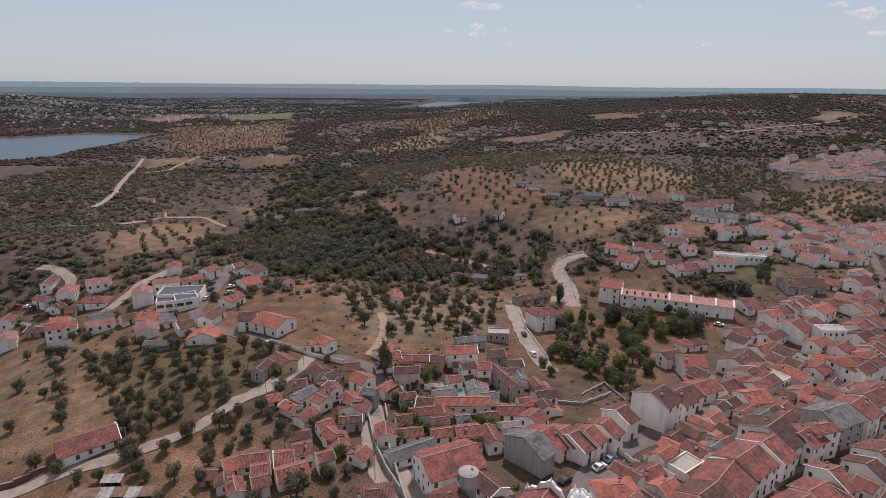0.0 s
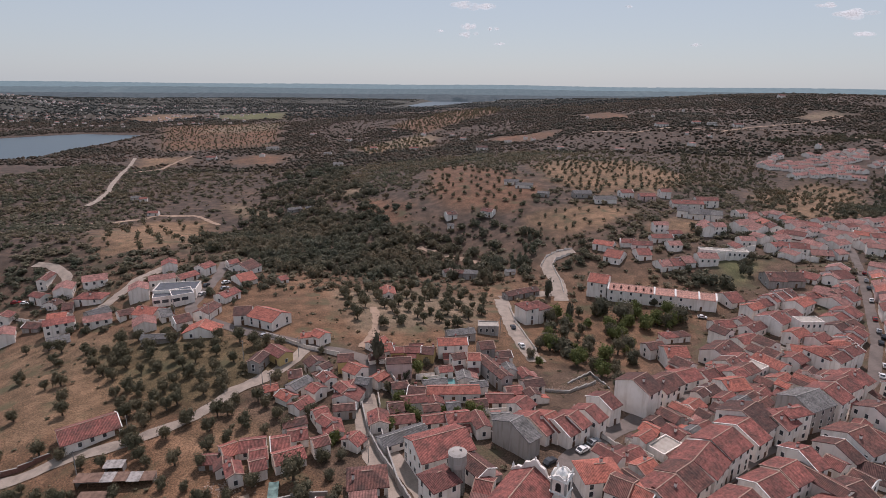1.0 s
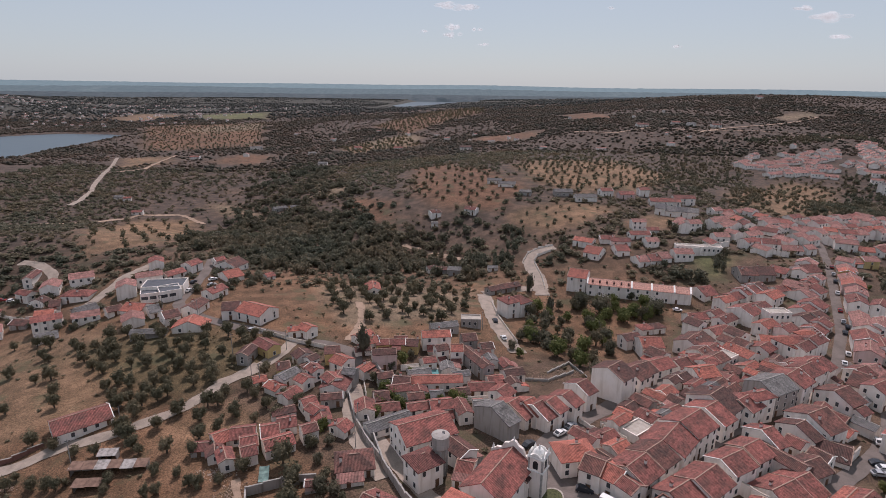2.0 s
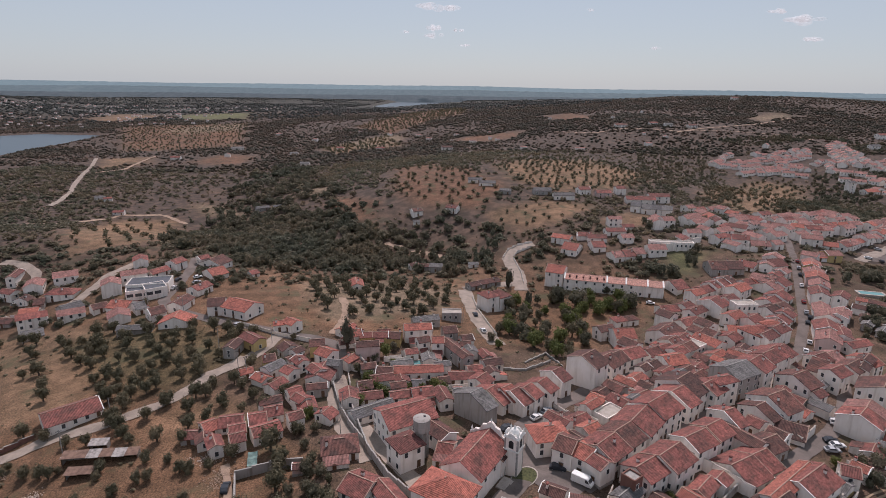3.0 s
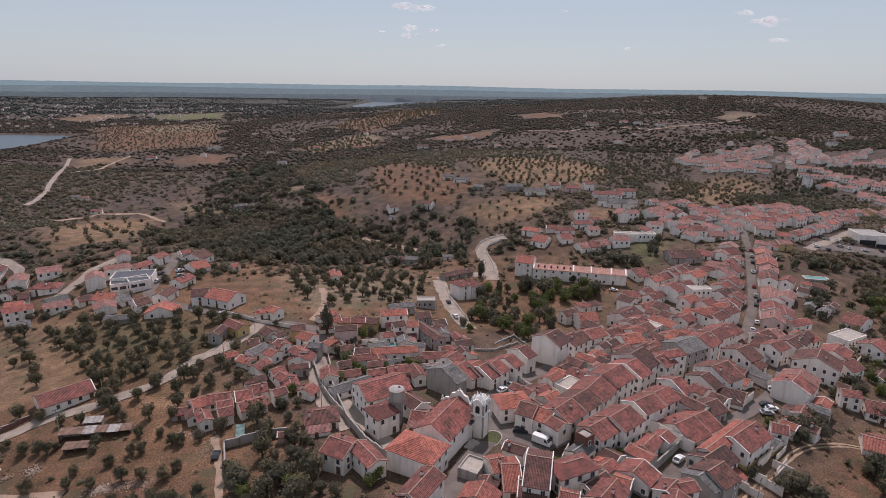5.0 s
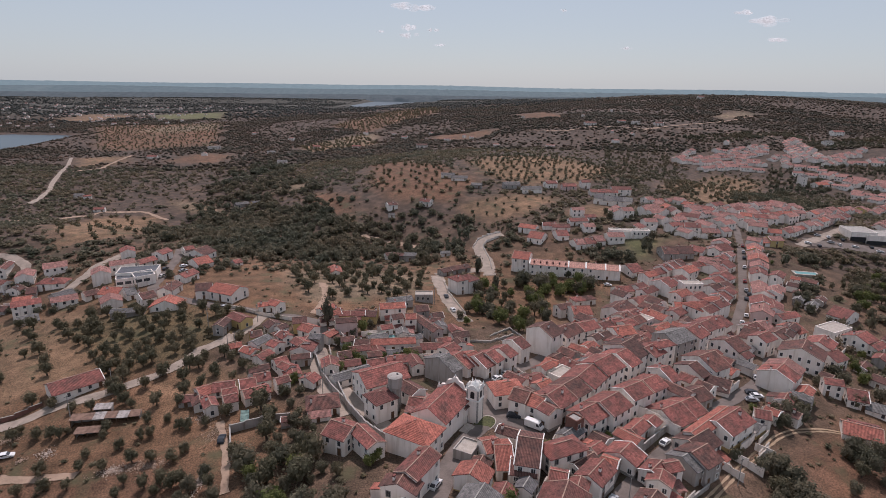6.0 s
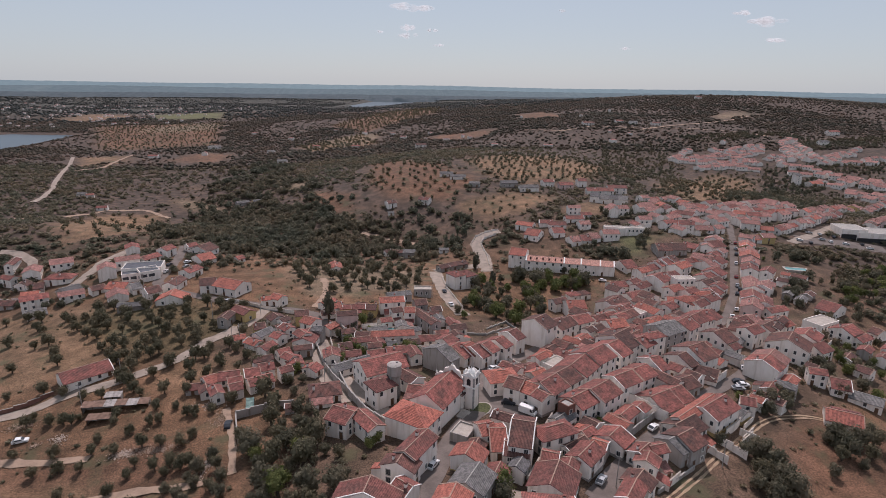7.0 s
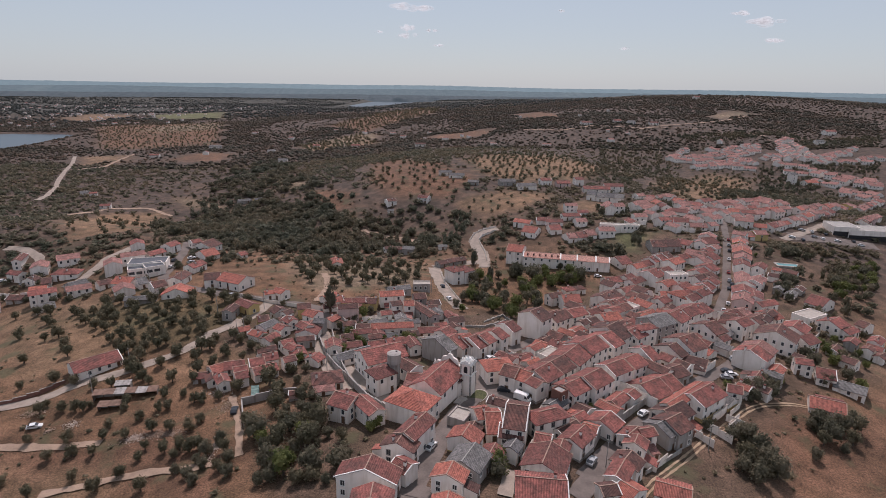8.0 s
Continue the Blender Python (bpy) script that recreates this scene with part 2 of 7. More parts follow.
TOWN = [(-25, 22), (85, 28), (127.2, 87.5), (191.5, 111.3), (225.5, 160.5), (270, 270), (190, 290), (132.3, 235.1), (76.5, 180.4), (31.7, 183.2), (-30.5, 188.7), (-60.2, 150.7), (-20, 110)]
TINTS = {"dry": (0.198, 0.126, 0.084), "earth": (0.152, 0.084, 0.058), "pale": (0.195, 0.145, 0.108), "green": (0.125, 0.125, 0.065), "yard": (0.108, 0.072, 0.055), "grove": (0.112, 0.083, 0.050)}


def spread(edges):
    out = []
    for a, b, s in edges:
        out += list(np.arange(a, b, s))
    return np.array(out + [edges[-1][1]])


def build_ground():
    xs = spread([(-4600, -2000, 200), (-2000, -800, 60), (-800, -260, 16), (-260, 300, 4), (300, 860, 16), (860, 2000, 60), (2000, 4600, 200)])
    ys = spread([(-1200, -120, 60), (-120, 30, 10), (30, 320, 4), (320, 640, 8), (640, 1300, 20), (1300, 2600, 50), (2600, 4700, 150)])
    X, Y = np.meshgrid(xs, ys)
    x, y = X.ravel(), Y.ravel()
    z = ground(x, y)
    # small bumps of the soil
    z = z + 0.25 * np.sin(x * 0.21 + 1.3) * np.sin(y * 0.17) + 0.15 * np.sin(x * 0.063 - y * 0.41)
    w, h = len(xs), len(ys)
    i = (np.arange(h - 1)[:, None] * w + np.arange(w - 1)[None]).ravel()
    me = bpy.data.meshes.new("ground")
    me.from_pydata(np.stack([x, y, z], 1).tolist(), [], np.stack([i, i + 1, i + 1 + w, i + w], 1).tolist())
    tint = np.tile(np.array([0.162, 0.094, 0.061]), (len(x), 1))
    wob = 3.0 * np.sin(x * 0.13) * np.sin(y * 0.11 + 0.6) + 2.0 * np.sin(x * 0.31 + y * 0.23)
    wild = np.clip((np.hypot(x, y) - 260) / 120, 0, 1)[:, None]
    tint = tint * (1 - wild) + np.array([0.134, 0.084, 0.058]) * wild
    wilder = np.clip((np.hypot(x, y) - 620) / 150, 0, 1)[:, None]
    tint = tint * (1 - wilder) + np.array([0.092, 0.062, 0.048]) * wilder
    # plain soil greyed by distance to match its hazed woods
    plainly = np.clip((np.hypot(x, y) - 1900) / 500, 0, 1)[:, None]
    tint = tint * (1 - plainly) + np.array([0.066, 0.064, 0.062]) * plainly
    bare = np.zeros(len(x))
    for kind, poly in FIELDS + [("yard", TOWN)]:
        size = 4.0 + 0.01 * np.hypot(x, y)
        k = np.clip(inside(x, y, poly) + wob, -size, size) / size * 0.5 + 0.5
        tint += (np.array(TINTS[kind]) - tint) * k[:, None]
        bare = np.maximum(bare, k)
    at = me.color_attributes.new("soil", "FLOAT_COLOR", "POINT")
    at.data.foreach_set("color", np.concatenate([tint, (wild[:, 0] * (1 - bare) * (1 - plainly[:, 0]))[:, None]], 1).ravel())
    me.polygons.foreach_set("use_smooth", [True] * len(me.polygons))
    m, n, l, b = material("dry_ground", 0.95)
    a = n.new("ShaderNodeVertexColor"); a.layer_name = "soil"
    big = ramp(n, l, noise_tex(n, l, 0.02, 5), [(0.3, (0.72, 0.74, 0.72)), (0.7, (1.22, 1.18, 1.12))])
    mid = ramp(n, l, noise_tex(n, l, 0.16, 6), [(0.3, (0.62, 0.64, 0.6)), (0.65, (1.2, 1.18, 1.15))])
    fine = ramp(n, l, noise_tex(n, l, 2.4, 9), [(0.33, (0.46, 0.46, 0.44)), (0.5, (0.97, 0.97, 0.97)), (0.66, (1.5, 1.47, 1.42))])
    c = mixed(n, l, 1.0, a.outputs[0], big, "MULTIPLY")
    c = mixed(n, l, 1.0, c, mid, "MULTIPLY")
    c = mixed(n, l, 1.0, c, fine, "MULTIPLY")
    weeds = ramp(n, l, noise_tex(n, l, 0.09, 8), [(0.56, (0, 0, 0)), (0.68, (0.8, 0.8, 0.8))])
    c = mixed(n, l, weeds, c, (0.085, 0.08, 0.045))
    # low scrub that covers the wild slopes in patches
    cover = ramp(n, l, noise_tex(n, l, 0.014, 7), [(0.18, (0, 0, 0)), (0.38, (0.95, 0.95, 0.95))])
    cover = mixed(n, l, 1.0, cover, a.outputs[1], "MULTIPLY")
    scrub = ramp(n, l, noise_tex(n, l, 0.16, 9), [(0.36, (0.050, 0.038, 0.031)), (0.5, (0.074, 0.054, 0.044)), (0.66, (0.122, 0.082, 0.064))])
    c = mixed(n, l, cover, c, scrub)
    l.new(c, b.inputs["Base Color"])
    bump(n, l, b, noise_tex(n, l, 0.8, 6), 0.6, 0.4)
    me.materials.append(m)
    return tagged(new("ground", me), "dry brown hillside with straw-coloured grass and bare earth", "ground", kind="structure")


build_ground()

m, n, l, b = material("lake_water", 0.28)
b.inputs["Base Color"].default_value = (0.03, 0.05, 0.07, 1)
bump(n, l, b, noise_tex(n, l, 0.05, 4), 0.12, 1.0)
water_mat = m
for poly in LAKES:
    me = bpy.data.meshes.new("water")
    cx, cy = np.mean([p[0] for p in poly]), np.mean([p[1] for p in poly])
    me.from_pydata([(cx + (x - cx) * 1.06, cy + (y - cy) * 1.06, WATER) for x, y in poly], [], [list(range(len(poly)))])
    me.materials.append(water_mat)
    tagged(new("water", me), "calm grey-blue reservoir water", "lake", kind="structure")


# ---- helpers for things ----
def part(name, me, mat, parent, label="", m=None):
    """Links a mesh or bmesh as one object under a thing or a part."""
    if isinstance(me, bmesh.types.BMesh):
        data = bpy.data.meshes.new(name)
        me.to_mesh(data)
        me.free()
        me = data
    if mat is not None and not me.materials:
        me.materials.append(mat)
    ob = new(name, me)
    ob.parent = parent
    if m is not None:
        ob.matrix_basis = m
    if label:
        tagged(ob, label)
    return ob


def thing(name, m, label, category, group="", kind=""):
    ob = new(name)
    ob.empty_display_size = 0.2
    ob.matrix_basis = m
    return tagged(ob, label, category, group, kind)


def mesh(name, verts, faces, mat=None):
    me = bpy.data.meshes.new(name)
    me.from_pydata(verts, [], faces)
    if mat is not None:
        me.materials.append(mat)
    return me


def boxes(name, items, mat=None):
    """One mesh of several boxes, each (x0, y0, z0, x1, y1, z1)."""
    v, f = [], []
    for x0, y0, z0, x1, y1, z1 in items:
        k = len(v)
        v += [(x0, y0, z0), (x1, y0, z0), (x1, y1, z0), (x0, y1, z0), (x0, y0, z1), (x1, y0, z1), (x1, y1, z1), (x0, y1, z1)]
        f += [[k + j for j in q] for q in ((3, 2, 1, 0), (4, 5, 6, 7), (0, 1, 5, 4), (1, 2, 6, 5), (2, 3, 7, 6), (3, 0, 4, 7))]
    return mesh(name, v, f, mat)


def strip(points, width, lift, step=3.0, ragged=0.0):
    """A ribbon that follows the ground along a line of plan points."""
    pts = [Vector((*p, 0)) for p in points]
    dense = []
    for a, b in zip(pts, pts[1:]):
        k = max(1, int((b - a).length / step))
        dense += [a.lerp(b, j / k) for j in range(k)]
    dense.append(pts[-1])
    for _ in range(3):
        dense = [dense[0]] + [(p + q * 2 + r) / 4 for p, q, r in zip(dense, dense[1:], dense[2:])] + [dense[-1]]
    v, f, across = [], [], 4
    for j, p in enumerate(dense):
        d = dense[min(j + 1, len(dense) - 1)] - dense[max(j - 1, 0)]
        side = Vector((-d.y, d.x, 0)).normalized()
        for c in range(across + 1):
            q = p + side * (width * (1 + ragged * 0.5 * math.sin(j * 1.7 + c * 0.9) * math.sin(j * 0.61 + c)) * (c / across - 0.5))
            v.append((q.x, q.y, q.z))
    z = ground([p[0] for p in v], [p[1] for p in v]) + 0.25 * np.sin(np.array([p[0] for p in v]) * 0.21 + 1.3) * np.sin(np.array([p[1] for p in v]) * 0.17) + 0.15 * np.sin(np.array([p[0] * 0.063 - p[1] * 0.41 for p in v]))
    v = [(p[0], p[1], float(k) + lift) for p, k in zip(v, z)]
    w = across + 1
    for j in range(len(dense) - 1):
        for c in range(across):
            f.append([j * w + c, j * w + c + 1, (j + 1) * w + c + 1, (j + 1) * w + c])
    return v, f


ROADS = [
    ('asphalt', 5.2, [(7.9, 46.7), (9.5, 50.3), (11.5, 54.6), (16.6, 65.1), (20.9, 76.1), (24.6, 84.0), (30.3, 90.7), (34.7, 97.6), (35.3, 107.4), (36.4, 117.2), (41.9, 123.3), (51.2, 130.7), (61.1, 139.6), (69.5, 147.1), (79.8, 155.4)]),
    ('asphalt', 4.2, [(45.6, 89.4), (54.5, 95.8), (62.8, 102.0), (76.7, 112.5), (93.3, 124.0), (114.4, 138.3), (140.1, 155.2), (161.1, 171.4), (183.6, 199.3), (204.9, 232.8), (227.4, 268.5), (252.7, 312)]),
    ('asphalt', 4.3, [(51.5, 55.1), (60.6, 64.6), (72.5, 75.5), (92.1, 90.0), (107.8, 101.0), (128.3, 113.6), (144.4, 127.7), (159.4, 145.9), (161.2, 158.2), (166.4, 174.7)]),
    ('asphalt', 11, [(35.7, 102.4), (38.5, 94.2), (44.3, 87.5)]),
    ('asphalt', 5, [(34.9, 110.8), (46.9, 126.7), (57.7, 136.2), (67.4, 142.5), (84.4, 156.1), (101.7, 172.5)]),
    ('lane', 4.5, [(11.5, 81.4), (7.9, 90.9), (1.7, 102.8), (-4.4, 114.7), (-9.7, 126.4), (-13.4, 138.3), (-16.1, 149.4), (-17.3, 155.5)]),
    ('asphalt', 5, [(-17.3, 147.9), (-19.1, 157.8), (-17.5, 168.9), (-19.1, 176.5), (-29.9, 182.9), (-38.0, 183.3), (-48.6, 190.1), (-63.9, 196.1), (-81.4, 206.9), (-94.9, 218.9)]),
    ('asphalt', 5, [(-92.7, 216.1), (-100.2, 226.4), (-100, 246.1), (-101.4, 265.5), (-104.8, 288.7)]),
    ('lane', 5, [(-61.1, 154.6), (-56.9, 158.2), (-49.8, 165.7), (-44.3, 175.0), (-42.2, 184.0)]),
    ('lane', 5, [(-18.2, 147.9), (-16.1, 135.6), (-13.5, 124.3), (-8.9, 111.5), (-5.2, 104.1)]),
    ('lane', 6, [(-144.6, 239), (-141.6, 251.4), (-139.6, 267.4), (-131, 280.3)]),
    ('asphalt', 6, [(-149.1, 233.2), (-143.1, 241.1)]),
    ('lane', 5, [(-177.7, 265.5), (-178.5, 273.1), (-185.7, 280.9), (-195.1, 287.3), (-205.7, 290.3)]),
    ('lane', 7, [(43.0, 184.6), (40.9, 196.2), (38.8, 214.5), (38.1, 241.3), (38.9, 256.6)]),
    ('lane', 6, [(38.3, 258.5), (50.1, 261.7), (60.6, 264.1), (69.1, 263.3)]),
    ('lane', 7, [(68.4, 254.6), (71.7, 275.1), (70.5, 290.4), (70.2, 302.5), (73.8, 310.6), (80.5, 314.2), (89.1, 315.6)]),
    ('lane', 4.4, [(-132.9, 118.2), (-122.4, 119.3), (-111.9, 120.5), (-103.2, 122.8), (-98.1, 128), (-82, 133.2), (-69.7, 140.0), (-64.4, 147.6), (-56.3, 159.4), (-50.5, 167.3)]),
    ('track', 0.6, [(57, 43), (63.9, 49.6), (70.8, 56.0), (80.9, 63.0), (95.3, 73.2), (106.0, 80.4), (117.2, 87.2), (125.3, 90.5), (136.6, 91.8), (145.2, 90.3), (157.7, 85.6)]),
    ('dirt', 2.8, [(-122.8, 102.9), (-109.8, 100.7), (-100.3, 99.2), (-87.5, 96.8), (-75.1, 94.8)]),
    ('dirt', 2, [(-42.1, 109), (-38.0, 97.3), (-35.1, 85.6), (-33.2, 75.4)]),
    ('dirt', 3.5, [(-21.6, 185.5), (-18.5, 198.2), (-18.2, 210.8), (-21.6, 228.5)]),
    ('lane', 4.5, [(-289.1, 487), (-292.1, 508.6), (-301.3, 544.4), (-316.6, 582.7), (-339.2, 646.2), (-362.5, 715.1), (-414.6, 837.5)]),
    ('dirt', 4, [(-272.2, 403.9), (-253.8, 419.9), (-230.1, 456.6), (-224.8, 475)]),
    ('dirt', 4, [(-224.8, 475), (-195.4, 483.9), (-168.4, 460.4)]),
    ('dirt', 4, [(-334.7, 666.5), (-319, 704.3), (-349.2, 879.5)]),
    ('dirt', 5, [(282.1, 961.3), (330.3, 899.4), (394.8, 928.7), (463.2, 883.6), (559.6, 898)]),
    ('dirt', 5, [(559.6, 898), (632.9, 874.4), (652.1, 821.4)]),
    ('dirt', 5, [(457.5, 872.2), (643.4, 1003.8), (783.7, 1091.3), (817, 1116)]),
    ('dirt', 4, [(-3.1, 357.9), (16.6, 339.9), (35, 323.8)]),
    ('asphalt', 13, [(282.9, 281.8), (304.8, 278.9), (322.7, 275.2), (337.1, 268.9)]),
    ('lane', 6, [(272.2, 274.3), (303.7, 293.1), (334.5, 310.1)]),
    ('dirt', 2.5, [(-83.5, 77.8), (-73, 77.9), (-63.5, 77.5), (-53.8, 76.5), (-43.7, 74.4), (-39.0, 74.2)]),
    ('asphalt', 5, [(59.4, 62.5), (54.1, 55.4), (46.9, 47.7)]),
    ('lane', 3.5, [(33.8, 56.6), (29.7, 46.3)]),
    ('asphalt', 6, [(12.1, 51.1), (10.2, 46.9)]),
]
for k, (kind, width, line) in enumerate(ROADS):
    lift = (0.1 if kind == "track" else 0.14 + 0.004 * k) + (0.5 if line[0][1] > 480 else 0.0)
    if kind == "track":
        # two wheel ruts with grass between
        v, f = [], []
        for s in (-0.65, 0.65):
            a, b = strip([(x + s * 0.6, y - s * 0.8) for x, y in line], width, lift, 1.5, 0.8)
            f += [[j + len(v) for j in q] for q in b]
            v += a
    else:
        v, f = strip(line, width, lift, 2.0, {"asphalt": 0.12, "lane": 0.25, "dirt": 0.6}[kind])
    f = [q[::-1] for q in f]
    tagged(new("road", mesh("road", v, f, ROADMATS[kind])), {"asphalt": "grey asphalt street between houses", "lane": "worn pale village lane", "dirt": "pale dirt track through dry ground", "track": "brown two-rut dirt track through dry grass"}[kind], "road", kind="structure")

# ---- houses ----
FOOTPRINTS = []


def free_of(x, y, margin=1.0):
    for hx, hy, a, L, W in FOOTPRINTS:
        dx, dy = x - hx, y - hy
        if abs(dx) < 40 and abs(dy) < 40:
            u, v = dx * math.cos(a) + dy * math.sin(a), -dx * math.sin(a) + dy * math.cos(a)
            if abs(u) < L / 2 + margin and abs(v) < W / 2 + margin:
                return False
    return True


ROADSEGS = [(np.array(a), np.array(b), w) for k, w, line in ROADS for a, b in zip(line, line[1:])]
SA = np.array([s[0] for s in ROADSEGS]); SB = np.array([s[1] for s in ROADSEGS]); SW = np.array([s[2] for s in ROADSEGS])


def off_roads(x, y, margin=1.0):
    d = SB - SA
    p = np.array((x, y)) - SA
    k = np.clip((p * d).sum(1) / (d * d).sum(1), 0, 1)
    return bool(np.all(np.hypot(*(p - d * k[:, None]).T) > SW / 2 + margin))


def window_mesh():
    fr = boxes("window", [(-0.62, -0.07, -0.82, -0.46, 0.05, 0.82), (0.46, -0.07, -0.82, 0.62, 0.05, 0.82), (-0.46, -0.07, 0.66, 0.46, 0.05, 0.82), (-0.5, -0.12, -0.84, 0.5, 0.05, -0.68), (-0.03, -0.03, -0.68, 0.03, 0.03, 0.66)], trim_white)
    pa = boxes("pane", [(-0.46, -0.015, -0.68, 0.46, 0.02, 0.66)], glass)
    return fr, pa


WINDOW, PANE = window_mesh()
bm = bmesh.new()
bmesh.ops.create_cube(bm, size=1.0, matrix=Matrix.Diagonal((1.08, 0.14, 1.5, 1)))
front = min(bm.faces, key=lambda f: f.calc_center_median().y)
bmesh.ops.inset_region(bm, faces=[front], thickness=0.13, depth=-0.035)
front.material_index = 1
FULLWIN = bpy.data.meshes.new("window")
bm.to_mesh(FULLWIN); bm.free()
FULLWIN.materials.append(trim_white); FULLWIN.materials.append(glass)
GREYWIN = WINDOW.copy(); GREYWIN.materials.clear(); GREYWIN.materials.append(stone)
DOOR = boxes("door", [(-0.5, -0.05, 0, 0.5, 0.04, 2.1)], wood)
DOORFRAME = boxes("door_frame", [(-0.66, -0.08, 0, -0.5, 0.05, 2.26), (0.5, -0.08, 0, 0.66, 0.05, 2.26), (-0.5, -0.08, 2.1, 0.5, 0.05, 2.26)], stone)
CHIMNEY = boxes("chimney", [(-0.32, -0.24, -1.0, 0.32, 0.24, 0.6)], WALLS["w"])
CHIMNEYCAP = boxes("chimney_cap", [(-0.4, -0.32, 0.6, 0.4, 0.32, 0.72), (-0.28, -0.2, 0.72, 0.28, 0.2, 0.9), (-0.38, -0.3, 0.9, 0.38, 0.3, 0.98)], ROOFS["r"])
SLOPE = 0.42
ROOFWORDS = {"r": "faded red clay tile roof", "o": "bright orange clay tile roof", "b": "old brown clay tile roof", "g": "grey sheet roof", "k": "pale pink tile roof", "f": "faded salmon tile roof"}
WALLWORDS = {"w": "whitewashed", "s": "bare rendered", "y": "ochre painted", "p": "pink painted"}
rnd = random.Random(7)


def window(t, me, m, y):
    if y < 85:
        part("pane", PANE, None, part("window", me, None, t, "", m))
    else:
        part("window", FULLWIN, None, t, "", m)


def house(x, y, rot, L, W, H, roof="r", wall="w", hip=0, group="village houses", openings=1, name="house", slope=0.42):
    """A house with its ridge along its own x; H is the height of the ridge over the ground at its middle."""
    a = radians(rot)
    ux, uy = math.cos(a), math.sin(a)
    if name == "house" and x > 35 and y > 112 and L > 11.5:
        # a long block is a terrace of narrow houses under slightly different roofs
        n = round(L / 7.0)
        for k in range(n):
            u, v = (k + 0.5) / n * L - L / 2, rnd.uniform(-0.5, 0.5)
            tile = roof if roof == "g" else rnd.choice(roof * 3 + "rbk")
            house(x + ux * u - uy * v, y + uy * u + ux * v, rot + rnd.uniform(-2, 2), L / n + 0.1, W * rnd.uniform(0.84, 1.0), H * rnd.uniform(0.86, 1.04), tile, wall, hip, group, openings, name, slope)
        return None
    corners = [(x + ux * L / 2 * i - uy * W / 2 * j, y + uy * L / 2 * i + ux * W / 2 * j) for i in (-1, 1) for j in (-1, 1)]
    low = min(gz(*c) for c in corners)
    mid = gz(x, y)
    FOOTPRINTS.append((x, y, a, L, W))
    base = low - 0.6
    SLOPE = slope
    rise = SLOPE * W / 2
    eave = max(mid + H - rise, low + 2.3) - base
    top = eave + rise
    storeys = "two-storey" if eave - (mid - base) > 4.6 else "single-storey"
    t = thing(name, pose(x, y, base, 0, 0, rot), "%s %s village house with %s" % (WALLWORDS[wall], storeys, ROOFWORDS[roof]), "house", group)
    l, w = L / 2 - 0.12, W / 2 - 0.25
    over = 0.25
    if hip:
        r = max(0.3, L / 2 - W / 2 * 0.85)
        part("wall", boxes("wall", [(-l, -w, 0, l, w, eave)]), WALLS[wall], t)
        v, f = [], []
        for dz in (0.0, -0.2):
            v += [(-L / 2 - over, -W / 2 - over, eave - over * SLOPE + dz), (L / 2 + over, -W / 2 - over, eave - over * SLOPE + dz), (L / 2 + over, W / 2 + over, eave - over * SLOPE + dz), (-L / 2 - over, W / 2 + over, eave - over * SLOPE + dz), (-r, 0, top + dz), (r, 0, top + dz)]
        f = [[0, 1, 5, 4], [1, 2, 5], [2, 3, 4, 5], [3, 0, 4], [10, 11, 7, 6], [11, 8, 7], [11, 10, 9, 8], [10, 6, 9]]
        f += [[0, 6, 7, 1], [1, 7, 8, 2], [2, 8, 9, 3], [3, 9, 6, 0]]
        part("roof", mesh("roof", v, f), ROOFS[roof], t)
        part("ridge_cap", boxes("ridge_cap", [(-r, -0.13, top - 0.05, r, 0.13, top + 0.1)]), stone if roof == "g" else mortar, t)
    else:
        zt = eave + (rise - 0.25 * SLOPE) - 0.1
        v = [(sx * l, sy * w, 0) for sx in (-1, 1) for sy in (-1, 1)] + [(sx * l, sy * w, eave - 0.02) for sx in (-1, 1) for sy in (-1, 1)] + [(-l, 0, zt), (l, 0, zt)]
        f = [[0, 4, 8, 5, 1], [3, 7, 9, 6, 2], [2, 6, 4, 0], [1, 5, 7, 3], [4, 6, 9, 8], [8, 9, 7, 5], [0, 1, 3, 2]]
        part("wall", mesh("wall", v, f), WALLS[wall], t)
        e = L / 2 + 0.06
        z0 = eave - over * SLOPE
        v, f = [], []
        for sy in (-1, 1):
            k = len(v)
            for sx in (-e, e):
                v += [(sx, 0, top), (sx, sy * (W / 2 + over), z0), (sx, sy * (W / 2 + over), z0 - 0.17), (sx, 0, top - 0.17)]
            q = [[0, 4, 5, 1], [1, 5, 6, 2], [2, 6, 7, 3], [3, 7, 4, 0], [0, 1, 2, 3], [4, 7, 6, 5]]
            f += [[k + j for j in (p if sy < 0 else p[::-1])][::-1] for p in q]
        part("roof", mesh("roof", v, f), ROOFS[roof], t)
        part("ridge_cap", boxes("ridge_cap", [(-e, -0.12, top - 0.08, e, 0.12, top + 0.08)]), stone if roof == "g" else mortar, t)
        for sx in (0.1 - e, e - 0.1):
            if roof == "g" or rnd.random() < (0.4 if y < 130 else 0.75):
                continue
            v, limed = [], rnd.random() < 0.3
            for dx in (-0.12, 0.12):
                for sy in (-1, 0, 1):
                    zz = top if sy == 0 else z0
                    v += [(sx + dx, sy * (W / 2 + over), zz - 0.1), (sx + dx, sy * (W / 2 + over), zz + 0.09)]
            f = [[0, 1, 3, 2], [2, 3, 5, 4], [6, 8, 9, 7], [8, 10, 11, 9], [1, 7, 9, 3], [3, 9, 11, 5], [0, 2, 8, 6], [2, 4, 10, 8], [0, 6, 7, 1], [4, 5, 11, 10]]
            part("roof_coping", mesh("roof_coping", v, f), trim_white if limed else mortar, t, "white limewashed verge coping" if limed else "pale mortared verge")
